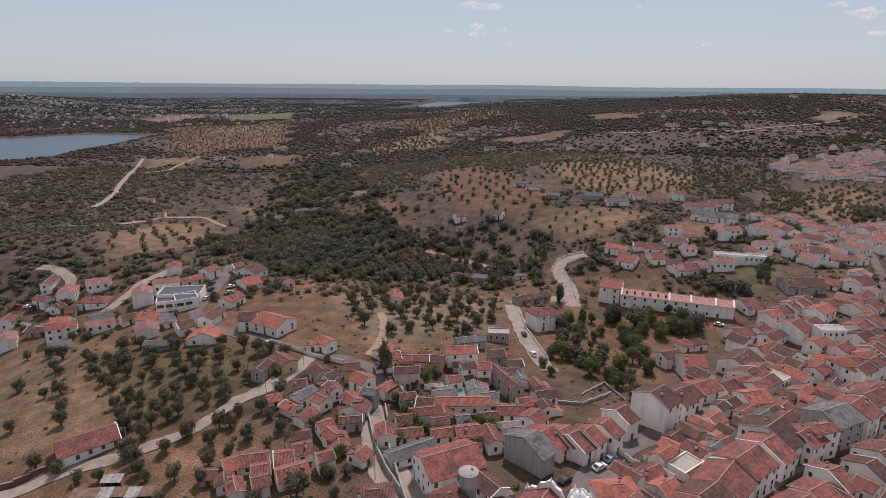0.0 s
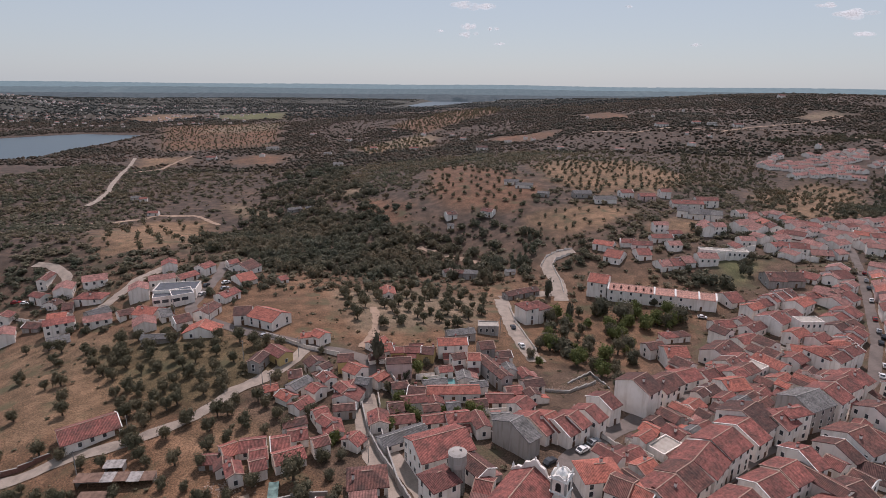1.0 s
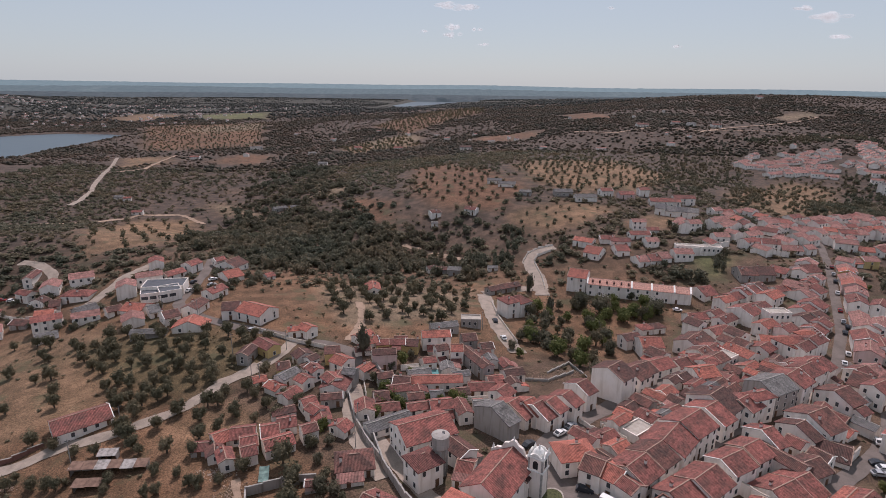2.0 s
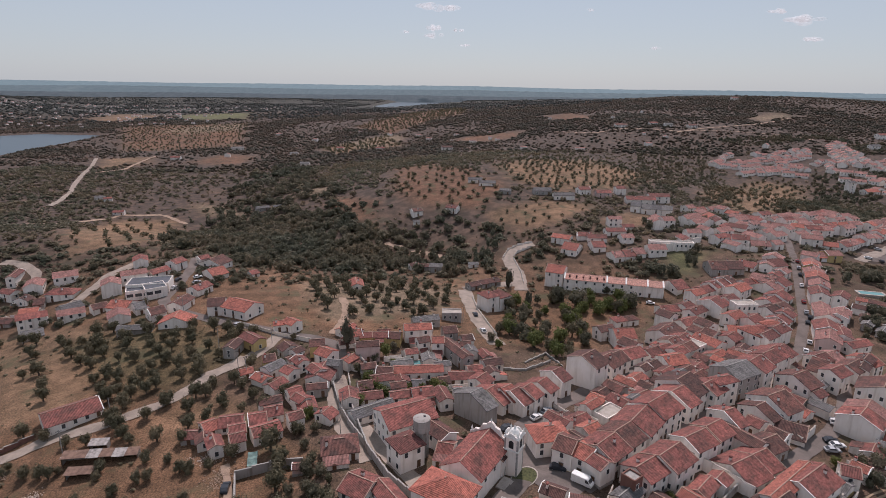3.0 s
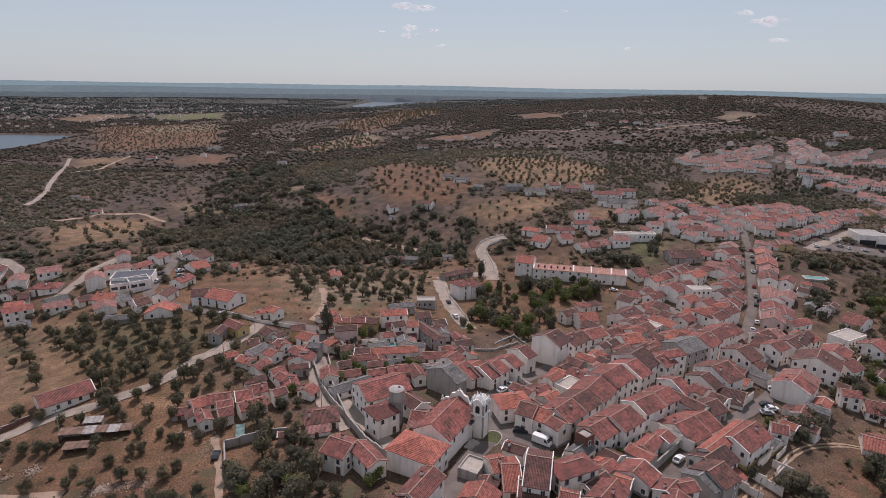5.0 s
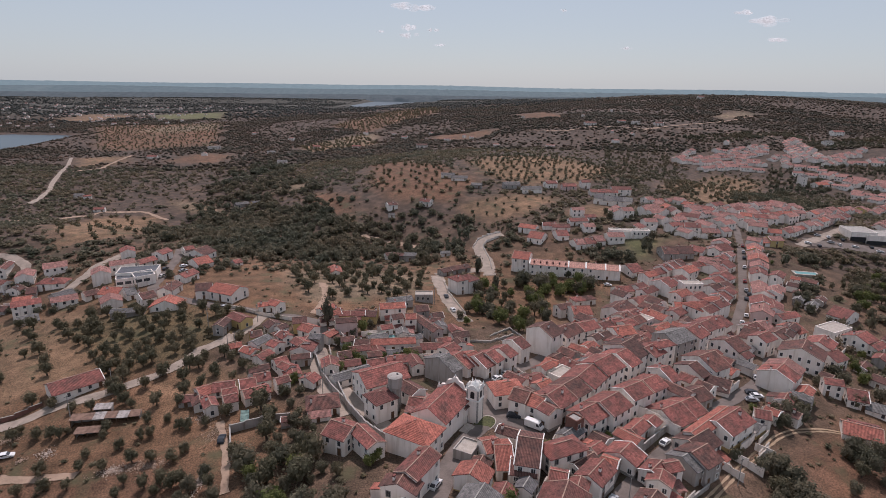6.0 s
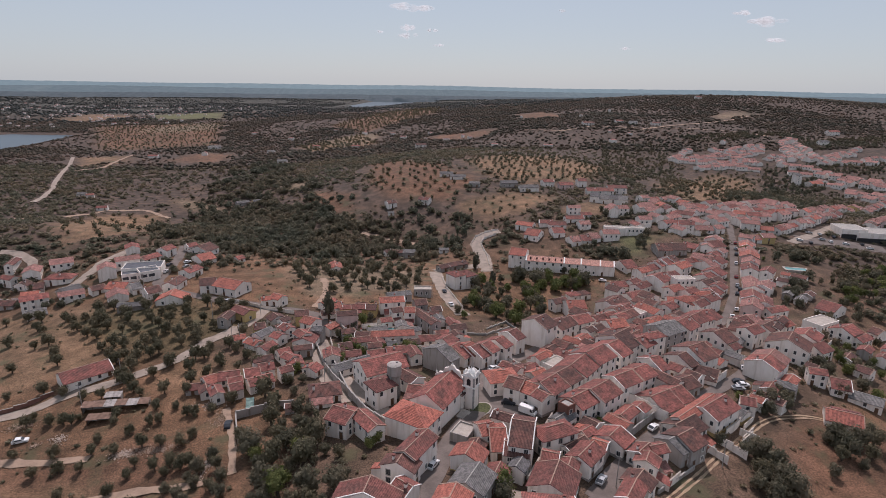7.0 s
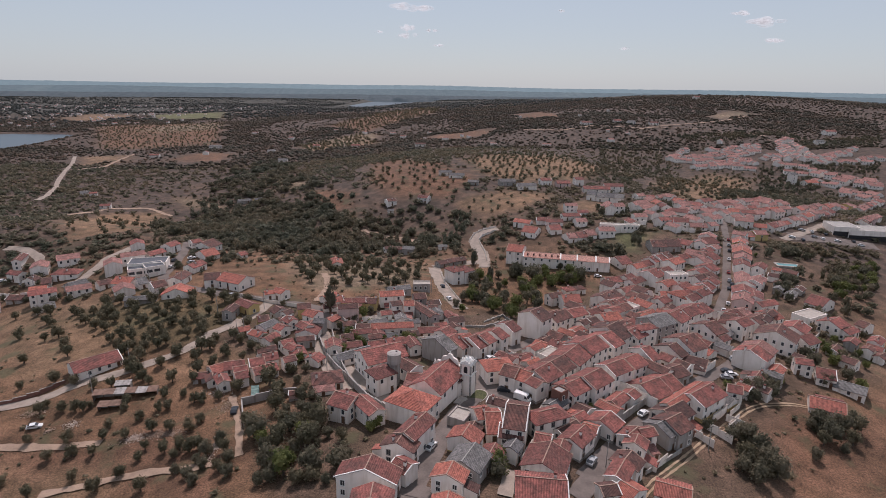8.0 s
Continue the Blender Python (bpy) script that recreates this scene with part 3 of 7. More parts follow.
    if rnd.random() < 0.38 and roof != "g":
        cx, cy = rnd.uniform(-0.35, 0.35) * L, rnd.choice((-1, 1)) * W * 0.16
        c = part("chimney", CHIMNEY, None, t, "whitewashed chimney", pose(cx, cy, top - abs(cy) * SLOPE + 0.3, 0, 0, rnd.choice((0.0, 89.2))))
        part("chimney_cap", CHIMNEYCAP, None, c)
    if y < 105 and not hip and wall != "s":
        for sy in (-1, 1):
            part("cornice", boxes("cornice", [(-l - 0.02, min(sy * w, sy * (w + 0.16)), eave - 0.42, l + 0.02, max(sy * w, sy * (w + 0.16)), eave - 0.24)]), trim_white, t)
        if rnd.random() < 0.35:
            part("plinth", boxes("plinth", [(-l - 0.05, -w - 0.05, 0, l + 0.05, w + 0.05, mid - base + 0.75)]), rnd.choice((stone, WALLS["s"], WALLS["y"])), t, "painted plinth band")
    if not openings:
        return t
    wm = WINDOW if rnd.random() < 0.7 else GREYWIN
    sides = [(0, -1, L, w), (0, 1, L, w), (1, 0, W, l), (-1, 0, W, l)]
    for s, (nx, ny, length, off) in enumerate(sides):
        if length < 3.2 or (s > 1 and rnd.random() < 0.15) or (s == 1 and y > 120):
            continue
        count = max(1, int(length / (2.9 if y < 160 else 4.4)))
        face = {(0, -1): 0, (0, 1): 180, (1, 0): 90, (-1, 0): -90}[(nx, ny)]
        door = rnd.randrange(count) if s < 2 else -1
        for c in range(count):
            u = (c + 0.5) / count * length - length / 2
            px, py = (u, ny * off) if nx == 0 else (nx * off, u)
            wx, wy = x + ux * px - uy * py, y + uy * px + ux * py
            floor = gz(wx, wy) - base
            k = 0
            while k < 3:
                zc = eave - 1.45 - 2.9 * k
                if zc - floor < 2.4 and k >= 0:
                    break
                if rnd.random() < (0.9 if y < 150 else 0.72):
                    window(t, wm, pose(px, py, zc, 0, 0, face), y)
                k += 1
            if c == door:
                o = part("door", DOOR, None, t, "brown painted wooden door", pose(px, py, max(floor, 0.2), 0, 0, face))
                if y < 100:
                    part("door_frame", DOORFRAME, None, o)
            elif eave - floor > 2.3 and rnd.random() < 0.8:
                window(t, wm, pose(px, py, min(floor + 1.55, eave - 1.0), 0, 0, face), y)
    return t


house(4.5, 117.0, 23, 14.6, 11.8, 9.1, "r", "w", 0)
house(13.0, 110.0, -54, 8.8, 5.7, 6.0, "b", "w", 0)
house(14.4, 103.4, -19, 4.5, 7.1, 4.5, "r", "w", 0)
house(-6.1, 87.2, -34, 7.1, 8.3, 7.0, "r", "w", 0)
house(0.2, 82.8, -60, 9.8, 5.0, 6.0, "r", "w", 0)
house(-12.7, 108.4, 8, 9.4, 8.1, 5.0, "b", "w", 1)
house(11.5, 66.0, 53, 10.5, 6.0, 7.9, "r", "w", 0)
house(7.5, 60.9, 63, 4.5, 8.5, 6.9, "b", "w", 0)
house(0.0, 50.7, 72, 5.5, 13.7, 7.9, "r", "w", 0)
house(0.6, 42.7, 81, 4.9, 8.7, 6.5, "r", "w", 0)
house(7.9, 54.0, -44, 5.0, 5.0, 5.0, "r", "w", 0)
house(16.0, 40.5, 73, 4.1, 6.8, 5.0, "o", "w", 0)
house(36.3, 67.0, -18, 6.5, 7.0, 6.0, "b", "w", 0)
house(70.0, 68.3, 37, 5.9, 6.6, 5.5, "r", "w", 0)
house(94.8, 105.4, -62, 12.5, 5.2, 5.7, "b", "w", 0)
house(90.1, 168.2, 22, 10.2, 8.8, 6.6, "r", "w", 0)
house(102.7, 160.0, 12, 8.9, 8.8, 6.6, "o", "w", 0)
house(103.5, 173.6, 22, 12.4, 7.7, 6.1, "r", "w", 0)
house(112.6, 171.9, 31, 13.1, 7.7, 6.6, "r", "w", 0)
house(146.9, 189.6, -26, 13.1, 7.3, 3.8, "o", "w", 0)
house(170.9, 198.4, 35, 17.7, 10.2, 5.7, "r", "w", 0)
house(161.0, 158.8, 21, 13.7, 9.4, 6.8, "r", "w", 0)
house(165.3, 150.5, 27, 9.6, 8.3, 6.7, "b", "w", 0)
house(175.5, 156.4, 20, 6.2, 10.2, 6.7, "o", "w", 0)
house(185.3, 172.3, 14, 11.3, 6.1, 4.6, "r", "w", 0)
house(173.7, 132.8, 17, 7.3, 9.2, 6.1, "r", "w", 0)
house(24.0, 64.8, 59, 5.6, 8.0, 6.0, "o", "w", 0)
house(30.1, 75.9, 10, 4.5, 6.4, 6.0, "o", "w", 0)
house(32.8, 73.6, -6, 4.5, 12.1, 6.0, "o", "w", 0)
house(38.5, 70.5, -21, 6.0, 13.6, 10.0, "b", "w", 0)
house(23.0, 55.1, 56, 8.1, 8.5, 6.0, "g", "s", 0)
house(17.7, 49.1, 64, 5.0, 7.6, 6.0, "o", "w", 0)
house(47.8, 73.7, 17, 10.9, 6.4, 7.0, "r", "w", 1)
house(44.1, 64.9, -25, 4.5, 4.7, 5.0, "r", "w", 0)
house(42.1, 56.0, 59, 9.4, 10.4, 6.0, "r", "w", 0)
house(53.4, 65.7, 42, 8.2, 6.7, 6.0, "r", "w", 0)
house(52.8, 71.7, 31, 7.9, 4.5, 4.0, "b", "w", 0)
house(41.6, 106.3, 7, 9.7, 8.1, 7.1, "o", "w", 1)
house(44.5, 99.6, -37, 5.3, 7.8, 7.6, "b", "w", 0)
house(48.7, 96.8, -45, 4.8, 7.8, 7.1, "o", "w", 0)
house(50.5, 92.3, -59, 4.8, 5.4, 6.6, "r", "w", 0)
house(53.8, 98.2, 37, 8.5, 10.3, 8.1, "r", "w", 0)
house(60.6, 104.0, 35, 7.3, 10.5, 8.2, "b", "w", 0)
house(67.6, 110.0, 44, 10.8, 11.2, 8.8, "r", "w", 0)
house(75.6, 116.2, 34, 10.0, 11.1, 9.9, "r", "w", 0)
house(85.5, 124.0, 32, 6.7, 12.5, 8.9, "r", "w", 0)
house(90.6, 130.5, 35, 8.3, 14.2, 10.1, "b", "w", 0)
house(98.8, 129.7, 31, 7.2, 9.2, 8.5, "r", "w", 0)
house(104.2, 130.9, 16, 8.0, 5.0, 9.6, "r", "w", 1)
house(112.9, 139.1, 23, 11.1, 11.1, 10.7, "g", "s", 0)
house(123.2, 144.3, 33, 8.1, 11.0, 10.7, "r", "w", 0)
house(133.2, 152.0, 28, 7.4, 9.0, 10.2, "r", "w", 0)
house(142.5, 160.3, 31, 11.7, 10.6, 9.6, "r", "w", 0)

house(60.7, 90.3, 31, 7.7, 8.7, 7.1, "r", "w", 0)
house(68.4, 94.0, 33, 9.4, 10.0, 8.2, "r", "w", 0)
house(78.6, 100.9, 26, 8.7, 8.8, 8.2, "r", "w", 0)
house(87.4, 107.2, 27, 7.1, 9.3, 7.2, "r", "w", 0)
house(95.8, 113.9, 21, 4.7, 11.0, 7.3, "r", "w", 0)
house(115.6, 122.0, 23, 8.6, 13.5, 8.4, "b", "w", 0)
house(108.8, 118.8, 26, 4.9, 11.2, 6.3, "b", "w", 0)
house(114.5, 112.5, -41, 8.4, 10.1, 4.1, "b", "w", 0)
house(134.3, 136.8, 23, 7.6, 11.9, 8.5, "b", "w", 0)
house(136.3, 130.7, 23, 5.1, 4.9, 5.2, "r", "w", 0)
house(87.5, 93.7, 24, 8.5, 12.0, 5.6, "r", "w", 0)
house(94.4, 97.1, 23, 5.7, 10.8, 5.6, "r", "w", 0)
house(100.6, 103.3, 21, 8.0, 8.2, 5.2, "b", "s", 0)
house(64.9, 74.7, 40, 6.5, 8.7, 5.5, "r", "w", 0)
house(101.5, 87.9, 29, 13.1, 9.9, 7.1, "r", "w", 0)
house(95.6, 87.0, 32, 21.3, 4.6, 6.1, "o", "w", 0)
house(88.6, 81.0, 28, 9.6, 9.0, 5.6, "b", "w", 0)
house(84.3, 73.5, 27, 7.1, 9.4, 7.1, "b", "s", 0)
house(80.4, 72.4, 27, 4.6, 9.0, 6.1, "g", "s", 0)
house(74.0, 68.9, 8, 4.7, 4.5, 6.1, "r", "w", 0)
house(69.1, 64.5, 52, 4.7, 5.9, 6.0, "r", "w", 0)
house(63.3, 57.1, 43, 5.3, 7.1, 6.0, "b", "w", 0)
house(59.2, 52.4, 49, 8.0, 5.2, 6.0, "r", "w", 0)
house(139.3, 115.4, 37, 14.2, 11.9, 9.2, "r", "w", 0)
house(159.9, 131.1, 43, 10.1, 14.7, 9.3, "b", "w", 0)
house(174.4, 139.3, 37, 9.6, 9.6, 8.2, "r", "w", 0)
house(199.3, 147.4, 23, 8.4, 9.8, 7.1, "r", "w", 0)
house(202.8, 143.0, 21, 8.7, 5.5, 5.0, "r", "w", 0)
house(216.8, 149.4, -73, 4.5, 7.4, 5.0, "b", "w", 0)
house(155.8, 111.6, -26, 6.0, 5.2, 6.1, "r", "w", 0)
house(161.5, 107.3, -32, 6.2, 9.2, 5.1, "r", "w", 0)
house(165.9, 100.4, -48, 9.7, 6.8, 4.1, "g", "w", 0)
house(146.8, 89.0, -36, 10.3, 8.7, 4.6, "o", "w", 0)
house(116.6, 93.1, -31, 4.6, 5.7, 5.1, "r", "w", 0)
house(213.8, 172.4, -64, 8.3, 13.1, 6.0, "r", "w", 0)
house(153.8, 151.6, -53, 5.6, 13.1, 7.3, "b", "w", 0)
house(151.6, 142.3, 24, 7.7, 7.6, 8.4, "r", "w", 0)
house(170.9, 151.8, 39, 12.8, 6.0, 7.2, "o", "w", 0)
house(-146.1, 209.4, 31, 7.9, 8.1, 3.2, "g", "w", 0)
house(-98.5, 194.5, 4, 13.2, 4.5, 3.2, "g", "s", 0)
house(-83.9, 198.3, -87, 7.9, 13.0, 4.8, "o", "w", 0)
house(-114.4, 220.6, -12, 9.5, 9.6, 4.8, "o", "w", 0)
house(-105.5, 215.5, 34, 4.5, 8.3, 4.8, "g", "w", 0)
house(-95.6, 207.4, 38, 6.4, 8.2, 5.0, "b", "w", 0)
house(-125.6, 223.1, 41, 6.5, 6.4, 4.0, "b", "w", 0)
house(-141.0, 229.4, 50, 9.0, 7.8, 4.0, "g", "s", 0)
house(-153.5, 248.0, -0, 12.7, 8.2, 4.4, "r", "w", 1)
house(-171.2, 247.6, 81, 5.0, 7.2, 4.0, "b", "w", 0)
house(-160.9, 242.2, 18, 4.5, 8.2, 4.0, "b", "s", 0)
house(-181.9, 255.1, -22, 8.2, 5.8, 4.8, "r", "w", 0)
house(-187.9, 270.6, -79, 13.2, 4.5, 4.8, "r", "w", 0)
house(-161.1, 233.8, 19, 7.6, 9.3, 4.0, "o", "w", 0)
house(-169.2, 230.3, -9, 8.1, 6.6, 3.2, "b", "s", 0)
house(-190.1, 241.6, -81, 6.7, 6.5, 4.8, "r", "w", 0)
house(-88.3, 215.8, 78, 10.5, 6.9, 4.8, "b", "w", 0)
house(-108.9, 270.3, 65, 8.1, 7.3, 5.6, "r", "w", 0)
house(-114.8, 261.1, 55, 10.4, 6.9, 3.9, "r", "w", 0)
house(-90.7, 276.3, 66, 10.3, 12.5, 5.5, "b", "w", 0)
house(-98.5, 280.0, 41, 5.9, 6.0, 4.8, "r", "w", 0)
house(-86.4, 259.0, 43, 8.5, 11.6, 4.8, "o", "w", 0)
house(-86.1, 233.6, 62, 9.5, 7.2, 4.8, "r", "w", 0)
house(-69.2, 263.5, 41, 4.5, 5.9, 3.2, "r", "w", 0)
house(-71.4, 208.9, 9, 6.9, 9.0, 6.4, "b", "w", 0)
house(-60.3, 205.5, -31, 13.4, 10.9, 6.4, "o", "w", 0)
house(-42.6, 188.7, 16, 4.5, 4.5, 4.1, "o", "w", 0)
house(-37.5, 188.7, -41, 6.0, 5.6, 4.9, "o", "w", 0)
house(-55.2, 170.6, 77, 7.5, 4.6, 4.8, "b", "s", 0)
house(-49.6, 175.6, -44, 9.4, 5.8, 4.8, "r", "y", 0)
house(-40.8, 160.4, 18, 4.5, 5.9, 4.9, "b", "y", 0)
house(-47.2, 154.8, 23, 4.5, 4.7, 3.2, "o", "w", 0)
house(-35.8, 168.3, -54, 5.0, 6.3, 4.9, "b", "w", 0)
house(-25.8, 169.9, 8, 5.5, 6.2, 5.7, "b", "y", 0)
house(-21.7, 162.9, -38, 6.2, 6.5, 5.7, "o", "w", 0)
house(-30.1, 158.0, -53, 5.5, 4.7, 4.9, "r", "w", 0)
house(-23.6, 150.5, -53, 5.8, 5.0, 5.7, "r", "w", 0)
house(-18.2, 154.6, -14, 4.6, 4.6, 5.7, "g", "s", 0)
house(-15.9, 175.4, 16, 5.9, 4.6, 3.3, "b", "w", 0)
house(-12.8, 179.8, 17, 4.6, 6.6, 5.1, "o", "w", 0)
house(-8.8, 178.7, 4, 4.9, 4.9, 4.6, "r", "y", 0)
house(-3.3, 179.8, -1, 6.0, 5.3, 4.6, "r", "y", 0)
house(2.1, 180.0, -11, 5.1, 6.2, 4.7, "b", "y", 0)
house(-7.6, 166.0, 5, 8.3, 4.7, 7.2, "b", "p", 0)
house(-16.4, 248.5, -82, 10.4, 7.0, 4.8, "o", "w", 0)
house(11.0, 183.7, 4, 10.9, 6.4, 7.3, "o", "w", 0)
house(12.3, 173.6, 17, 4.7, 5.1, 6.3, "b", "w", 0)
house(7.7, 167.4, 13, 4.9, 4.7, 4.2, "r", "w", 0)
house(17.9, 172.5, -1, 4.7, 5.9, 7.3, "o", "w", 0)
house(24.2, 167.2, -65, 16.9, 4.7, 6.3, "b", "s", 0)
house(23.5, 185.6, 9, 5.7, 6.8, 6.3, "b", "s", 0)
house(14.9, 199.5, 13, 11.4, 5.3, 4.2, "g", "s", 0)
house(49.0, 229.2, 30, 14.2, 9.7, 9.5, "r", "w", 1)
house(49.3, 261.5, 27, 19.1, 6.8, 4.3, "b", "s", 0)
house(89.0, 263.6, -27, 9.7, 12.8, 10.1, "o", "w", 0)
house(9.8, 152.9, 1, 16.7, 5.5, 4.7, "o", "w", 0)
house(-1.4, 151.7, -8, 5.8, 6.3, 4.6, "b", "w", 0)
house(-12.1, 135.5, -82, 6.9, 5.7, 4.6, "r", "w", 0)
house(-5.0, 127.5, 29, 13.5, 5.4, 4.0, "g", "w", 0)
house(25.0, 124.6, 38, 4.9, 13.3, 9.2, "g", "s", 0, "village houses", 0)
house(30.8, 131.1, 41, 4.7, 12.9, 7.2, "r", "w", 0)
house(35.3, 131.4, 36, 4.7, 10.8, 7.3, "o", "w", 0)
house(37.5, 129.3, 37, 4.7, 11.4, 7.3, "r", "w", 0)
house(41.6, 130.7, 42, 4.7, 9.5, 7.8, "r", "w", 0)
house(47.0, 133.7, 41, 4.7, 9.5, 8.4, "r", "w", 0)
house(53.9, 142.0, 35, 5.2, 9.5, 8.5, "r", "w", 0)
house(66.6, 148.6, 37, 7.7, 12.1, 11.9, "b", "w", 0)
house(75.5, 155.1, 34, 6.0, 10.7, 8.7, "b", "w", 0)
house(81.7, 161.1, 30, 5.7, 9.2, 7.7, "b", "w", 0)
house(29.4, 142.2, 46, 5.8, 7.0, 6.3, "r", "w", 0)
house(23.9, 149.4, -1, 8.7, 5.7, 4.2, "r", "w", 0)
house(96.6, 190.6, -1, 9.0, 10.4, 7.7, "o", "w", 0)
house(91.4, 197.6, 17, 7.9, 6.5, 6.6, "b", "w", 0)
house(107.2, 213.4, 13, 12.0, 6.6, 5.1, "b", "w", 1)
house(131.1, 221.3, 7, 9.3, 8.2, 5.0, "r", "w", 0)
house(152.2, 218.8, 34, 9.8, 11.9, 7.4, "r", "w", 0)
house(117.1, 194.9, 41, 15.5, 12.8, 7.0, "b", "w", 0)
house(115.9, 182.1, 36, 13.0, 10.6, 7.7, "r", "w", 0)
house(146.7, 246.2, 16, 8.3, 13.1, 4.9, "r", "w", 0)
house(160.0, 237.8, 26, 16.4, 9.5, 5.7, "r", "w", 0)
house(179.4, 258.6, -6, 17.4, 13.1, 6.4, "b", "s", 0)
house(169.0, 240.7, 30, 11.9, 11.8, 5.7, "r", "w", 0)
house(182.3, 238.3, 17, 12.3, 7.3, 4.8, "o", "w", 0)
house(206.9, 258.0, 10, 9.9, 11.7, 5.6, "r", "w", 0)
house(197.4, 240.9, 33, 20.9, 6.9, 5.5, "r", "w", 0)
house(191.2, 233.1, 28, 14.6, 11.8, 5.6, "r", "w", 0)
house(181.8, 218.4, 35, 15.9, 11.4, 5.7, "r", "w", 0)
house(175.2, 208.1, 24, 13.4, 11.6, 5.7, "b", "w", 0)
house(155.2, 180.6, 30, 17.1, 7.7, 8.4, "r", "w", 0)
house(149.5, 194.5, -17, 8.8, 8.1, 4.2, "o", "w", 0)
house(154.2, 184.3, 22, 19.2, 11.9, 9.4, "o", "w", 1)
house(108.1, 298.5, -36, 9.5, 13.0, 5.6, "o", "w", 0)
house(123.4, 299.0, 0, 7.9, 10.9, 4.8, "r", "w", 0)
house(136.3, 285.5, 9, 20.0, 11.2, 4.8, "r", "w", 0)
house(186.2, 364.9, -26, 27.9, 11.8, 7.0, "g", "w", 0)
house(-94.1, 137.8, 38, 15.1, 10.0, 4.8, "r", "w", 0)
house(-54.7, 121.8, 4, 4.5, 4.6, 3.0, "r", "s", 0)
house(-50.5, 125.0, 35, 4.5, 6.2, 3.6, "o", "w", 0)
house(-44.8, 126.6, 10, 6.8, 6.6, 3.6, "r", "w", 0)
house(-37.3, 125.8, 16, 5.2, 6.9, 4.3, "r", "w", 0)
house(-33.4, 129.0, 16, 5.3, 5.8, 4.3, "r", "w", 0)
house(-29.1, 139.3, 30, 4.5, 6.4, 4.3, "r", "w", 0)
house(-22.0, 150.6, 78, 9.9, 8.4, 4.9, "r", "w", 0)
house(-18.0, 126.8, 57, 4.5, 5.9, 3.6, "r", "w", 0)
house(37.7, 46.0, -14, 11.5, 8.9, 5.9, "r", "w", 0)
house(71.7, 49.5, -32, 8.3, 6.7, 4.5, "o", "w", 0)
house(58.8, 46.7, -58, 4.9, 8.4, 5.5, "o", "w", 0)
house(53.8, 46.7, 4, 4.5, 4.5, 5.0, "b", "w", 0)
house(-228.5, 477.0, 10, 9, 6, 4, "r", "w", 0, "scattered farmhouses", 1, "farmhouse")
house(-267.1, 528.3, 0, 8, 6, 4, "g", "w", 0, "scattered farmhouses", 1, "farmhouse")
house(-258.9, 525.4, 20, 7, 5, 4, "r", "w", 0, "scattered farmhouses", 1, "farmhouse")
house(-113.0, 492.6, 30, 12, 6, 4, "g", "s", 0, "scattered farmhouses", 1, "farmhouse")
house(-99.6, 489.3, 30, 8, 5, 4, "g", "y", 0, "scattered farmhouses", 1, "farmhouse")
house(19.8, 393.0, 20, 8, 7, 5, "b", "w", 0, "scattered farmhouses", 1, "farmhouse")
house(46.2, 389.1, -30, 9, 7, 5, "r", "w", 0, "scattered farmhouses", 1, "farmhouse")
house(82.5, 808.3, 0, 16, 10, 7, "b", "w", 0, "scattered farmhouses", 1, "farmhouse")
house(71.7, 452.9, -10, 12, 6, 4, "g", "w", 0, "scattered farmhouses", 1, "farmhouse")
house(80.1, 441.2, -10, 14, 6, 4, "g", "w", 0, "scattered farmhouses", 1, "farmhouse")
house(90.5, 416.3, -20, 9, 5, 4, "g", "s", 0, "scattered farmhouses", 1, "farmhouse")
house(118.8, 413.7, 0, 14, 8, 5, "g", "s", 0, "scattered farmhouses", 1, "farmhouse")
house(131.7, 398.6, 0, 16, 7, 5, "g", "w", 0, "scattered farmhouses", 1, "farmhouse")
house(152.8, 416.2, 10, 10, 8, 6, "r", "w", 0, "scattered farmhouses", 1, "farmhouse")
house(166.2, 408.7, 0, 12, 8, 6, "r", "p", 0, "scattered farmhouses", 1, "farmhouse")
house(185.8, 424.0, 0, 8, 8, 7, "r", "w", 0, "scattered farmhouses", 1, "farmhouse")
house(190.2, 394.0, -10, 22, 9, 6, "r", "w", 0, "scattered farmhouses", 1, "farmhouse")
house(209.9, 405.3, -10, 16, 9, 7, "r", "w", 0, "scattered farmhouses", 1, "farmhouse")
house(-256.5, 988.5, 20, 20, 9, 6, "g", "w", 0, "scattered farmhouses", 1, "farmhouse")
house(-302.9, 830.0, 0, 14, 8, 5, "r", "w", 0, "scattered farmhouses", 1, "farmhouse")
house(392.9, 948.2, 0, 20, 12, 7, "b", "w", 0, "scattered farmhouses", 1, "farmhouse")
house(457.5, 963.9, 0, 14, 9, 6, "r", "w", 0, "scattered farmhouses", 1, "farmhouse")
house(476.2, 945.9, 0, 14, 9, 6, "g", "w", 0, "scattered farmhouses", 1, "farmhouse")
house(513.1, 933.9, 0, 16, 9, 6, "r", "w", 0, "scattered farmhouses", 1, "farmhouse")
house(890.8, 1444.2, 0, 16, 12, 9, "r", "w", 0, "scattered farmhouses", 1, "farmhouse")
house(-107.7, 726.6, 0, 12, 8, 5, "g", "w", 0, "scattered farmhouses", 1, "farmhouse")
house(-81.7, 950.5, 0, 12, 8, 5, "r", "w", 0, "scattered farmhouses", 1, "farmhouse")
house(-143.9, 869.7, 0, 12, 8, 5, "g", "w", 0, "scattered farmhouses", 1, "farmhouse")
house(-14.7, 908.7, 0, 14, 8, 5, "r", "w", 0, "scattered farmhouses", 1, "farmhouse")
house(208.7, 301.2, 0, 12, 9, 4.8, "r", "w", 0, "scattered farmhouses", 1, "farmhouse")
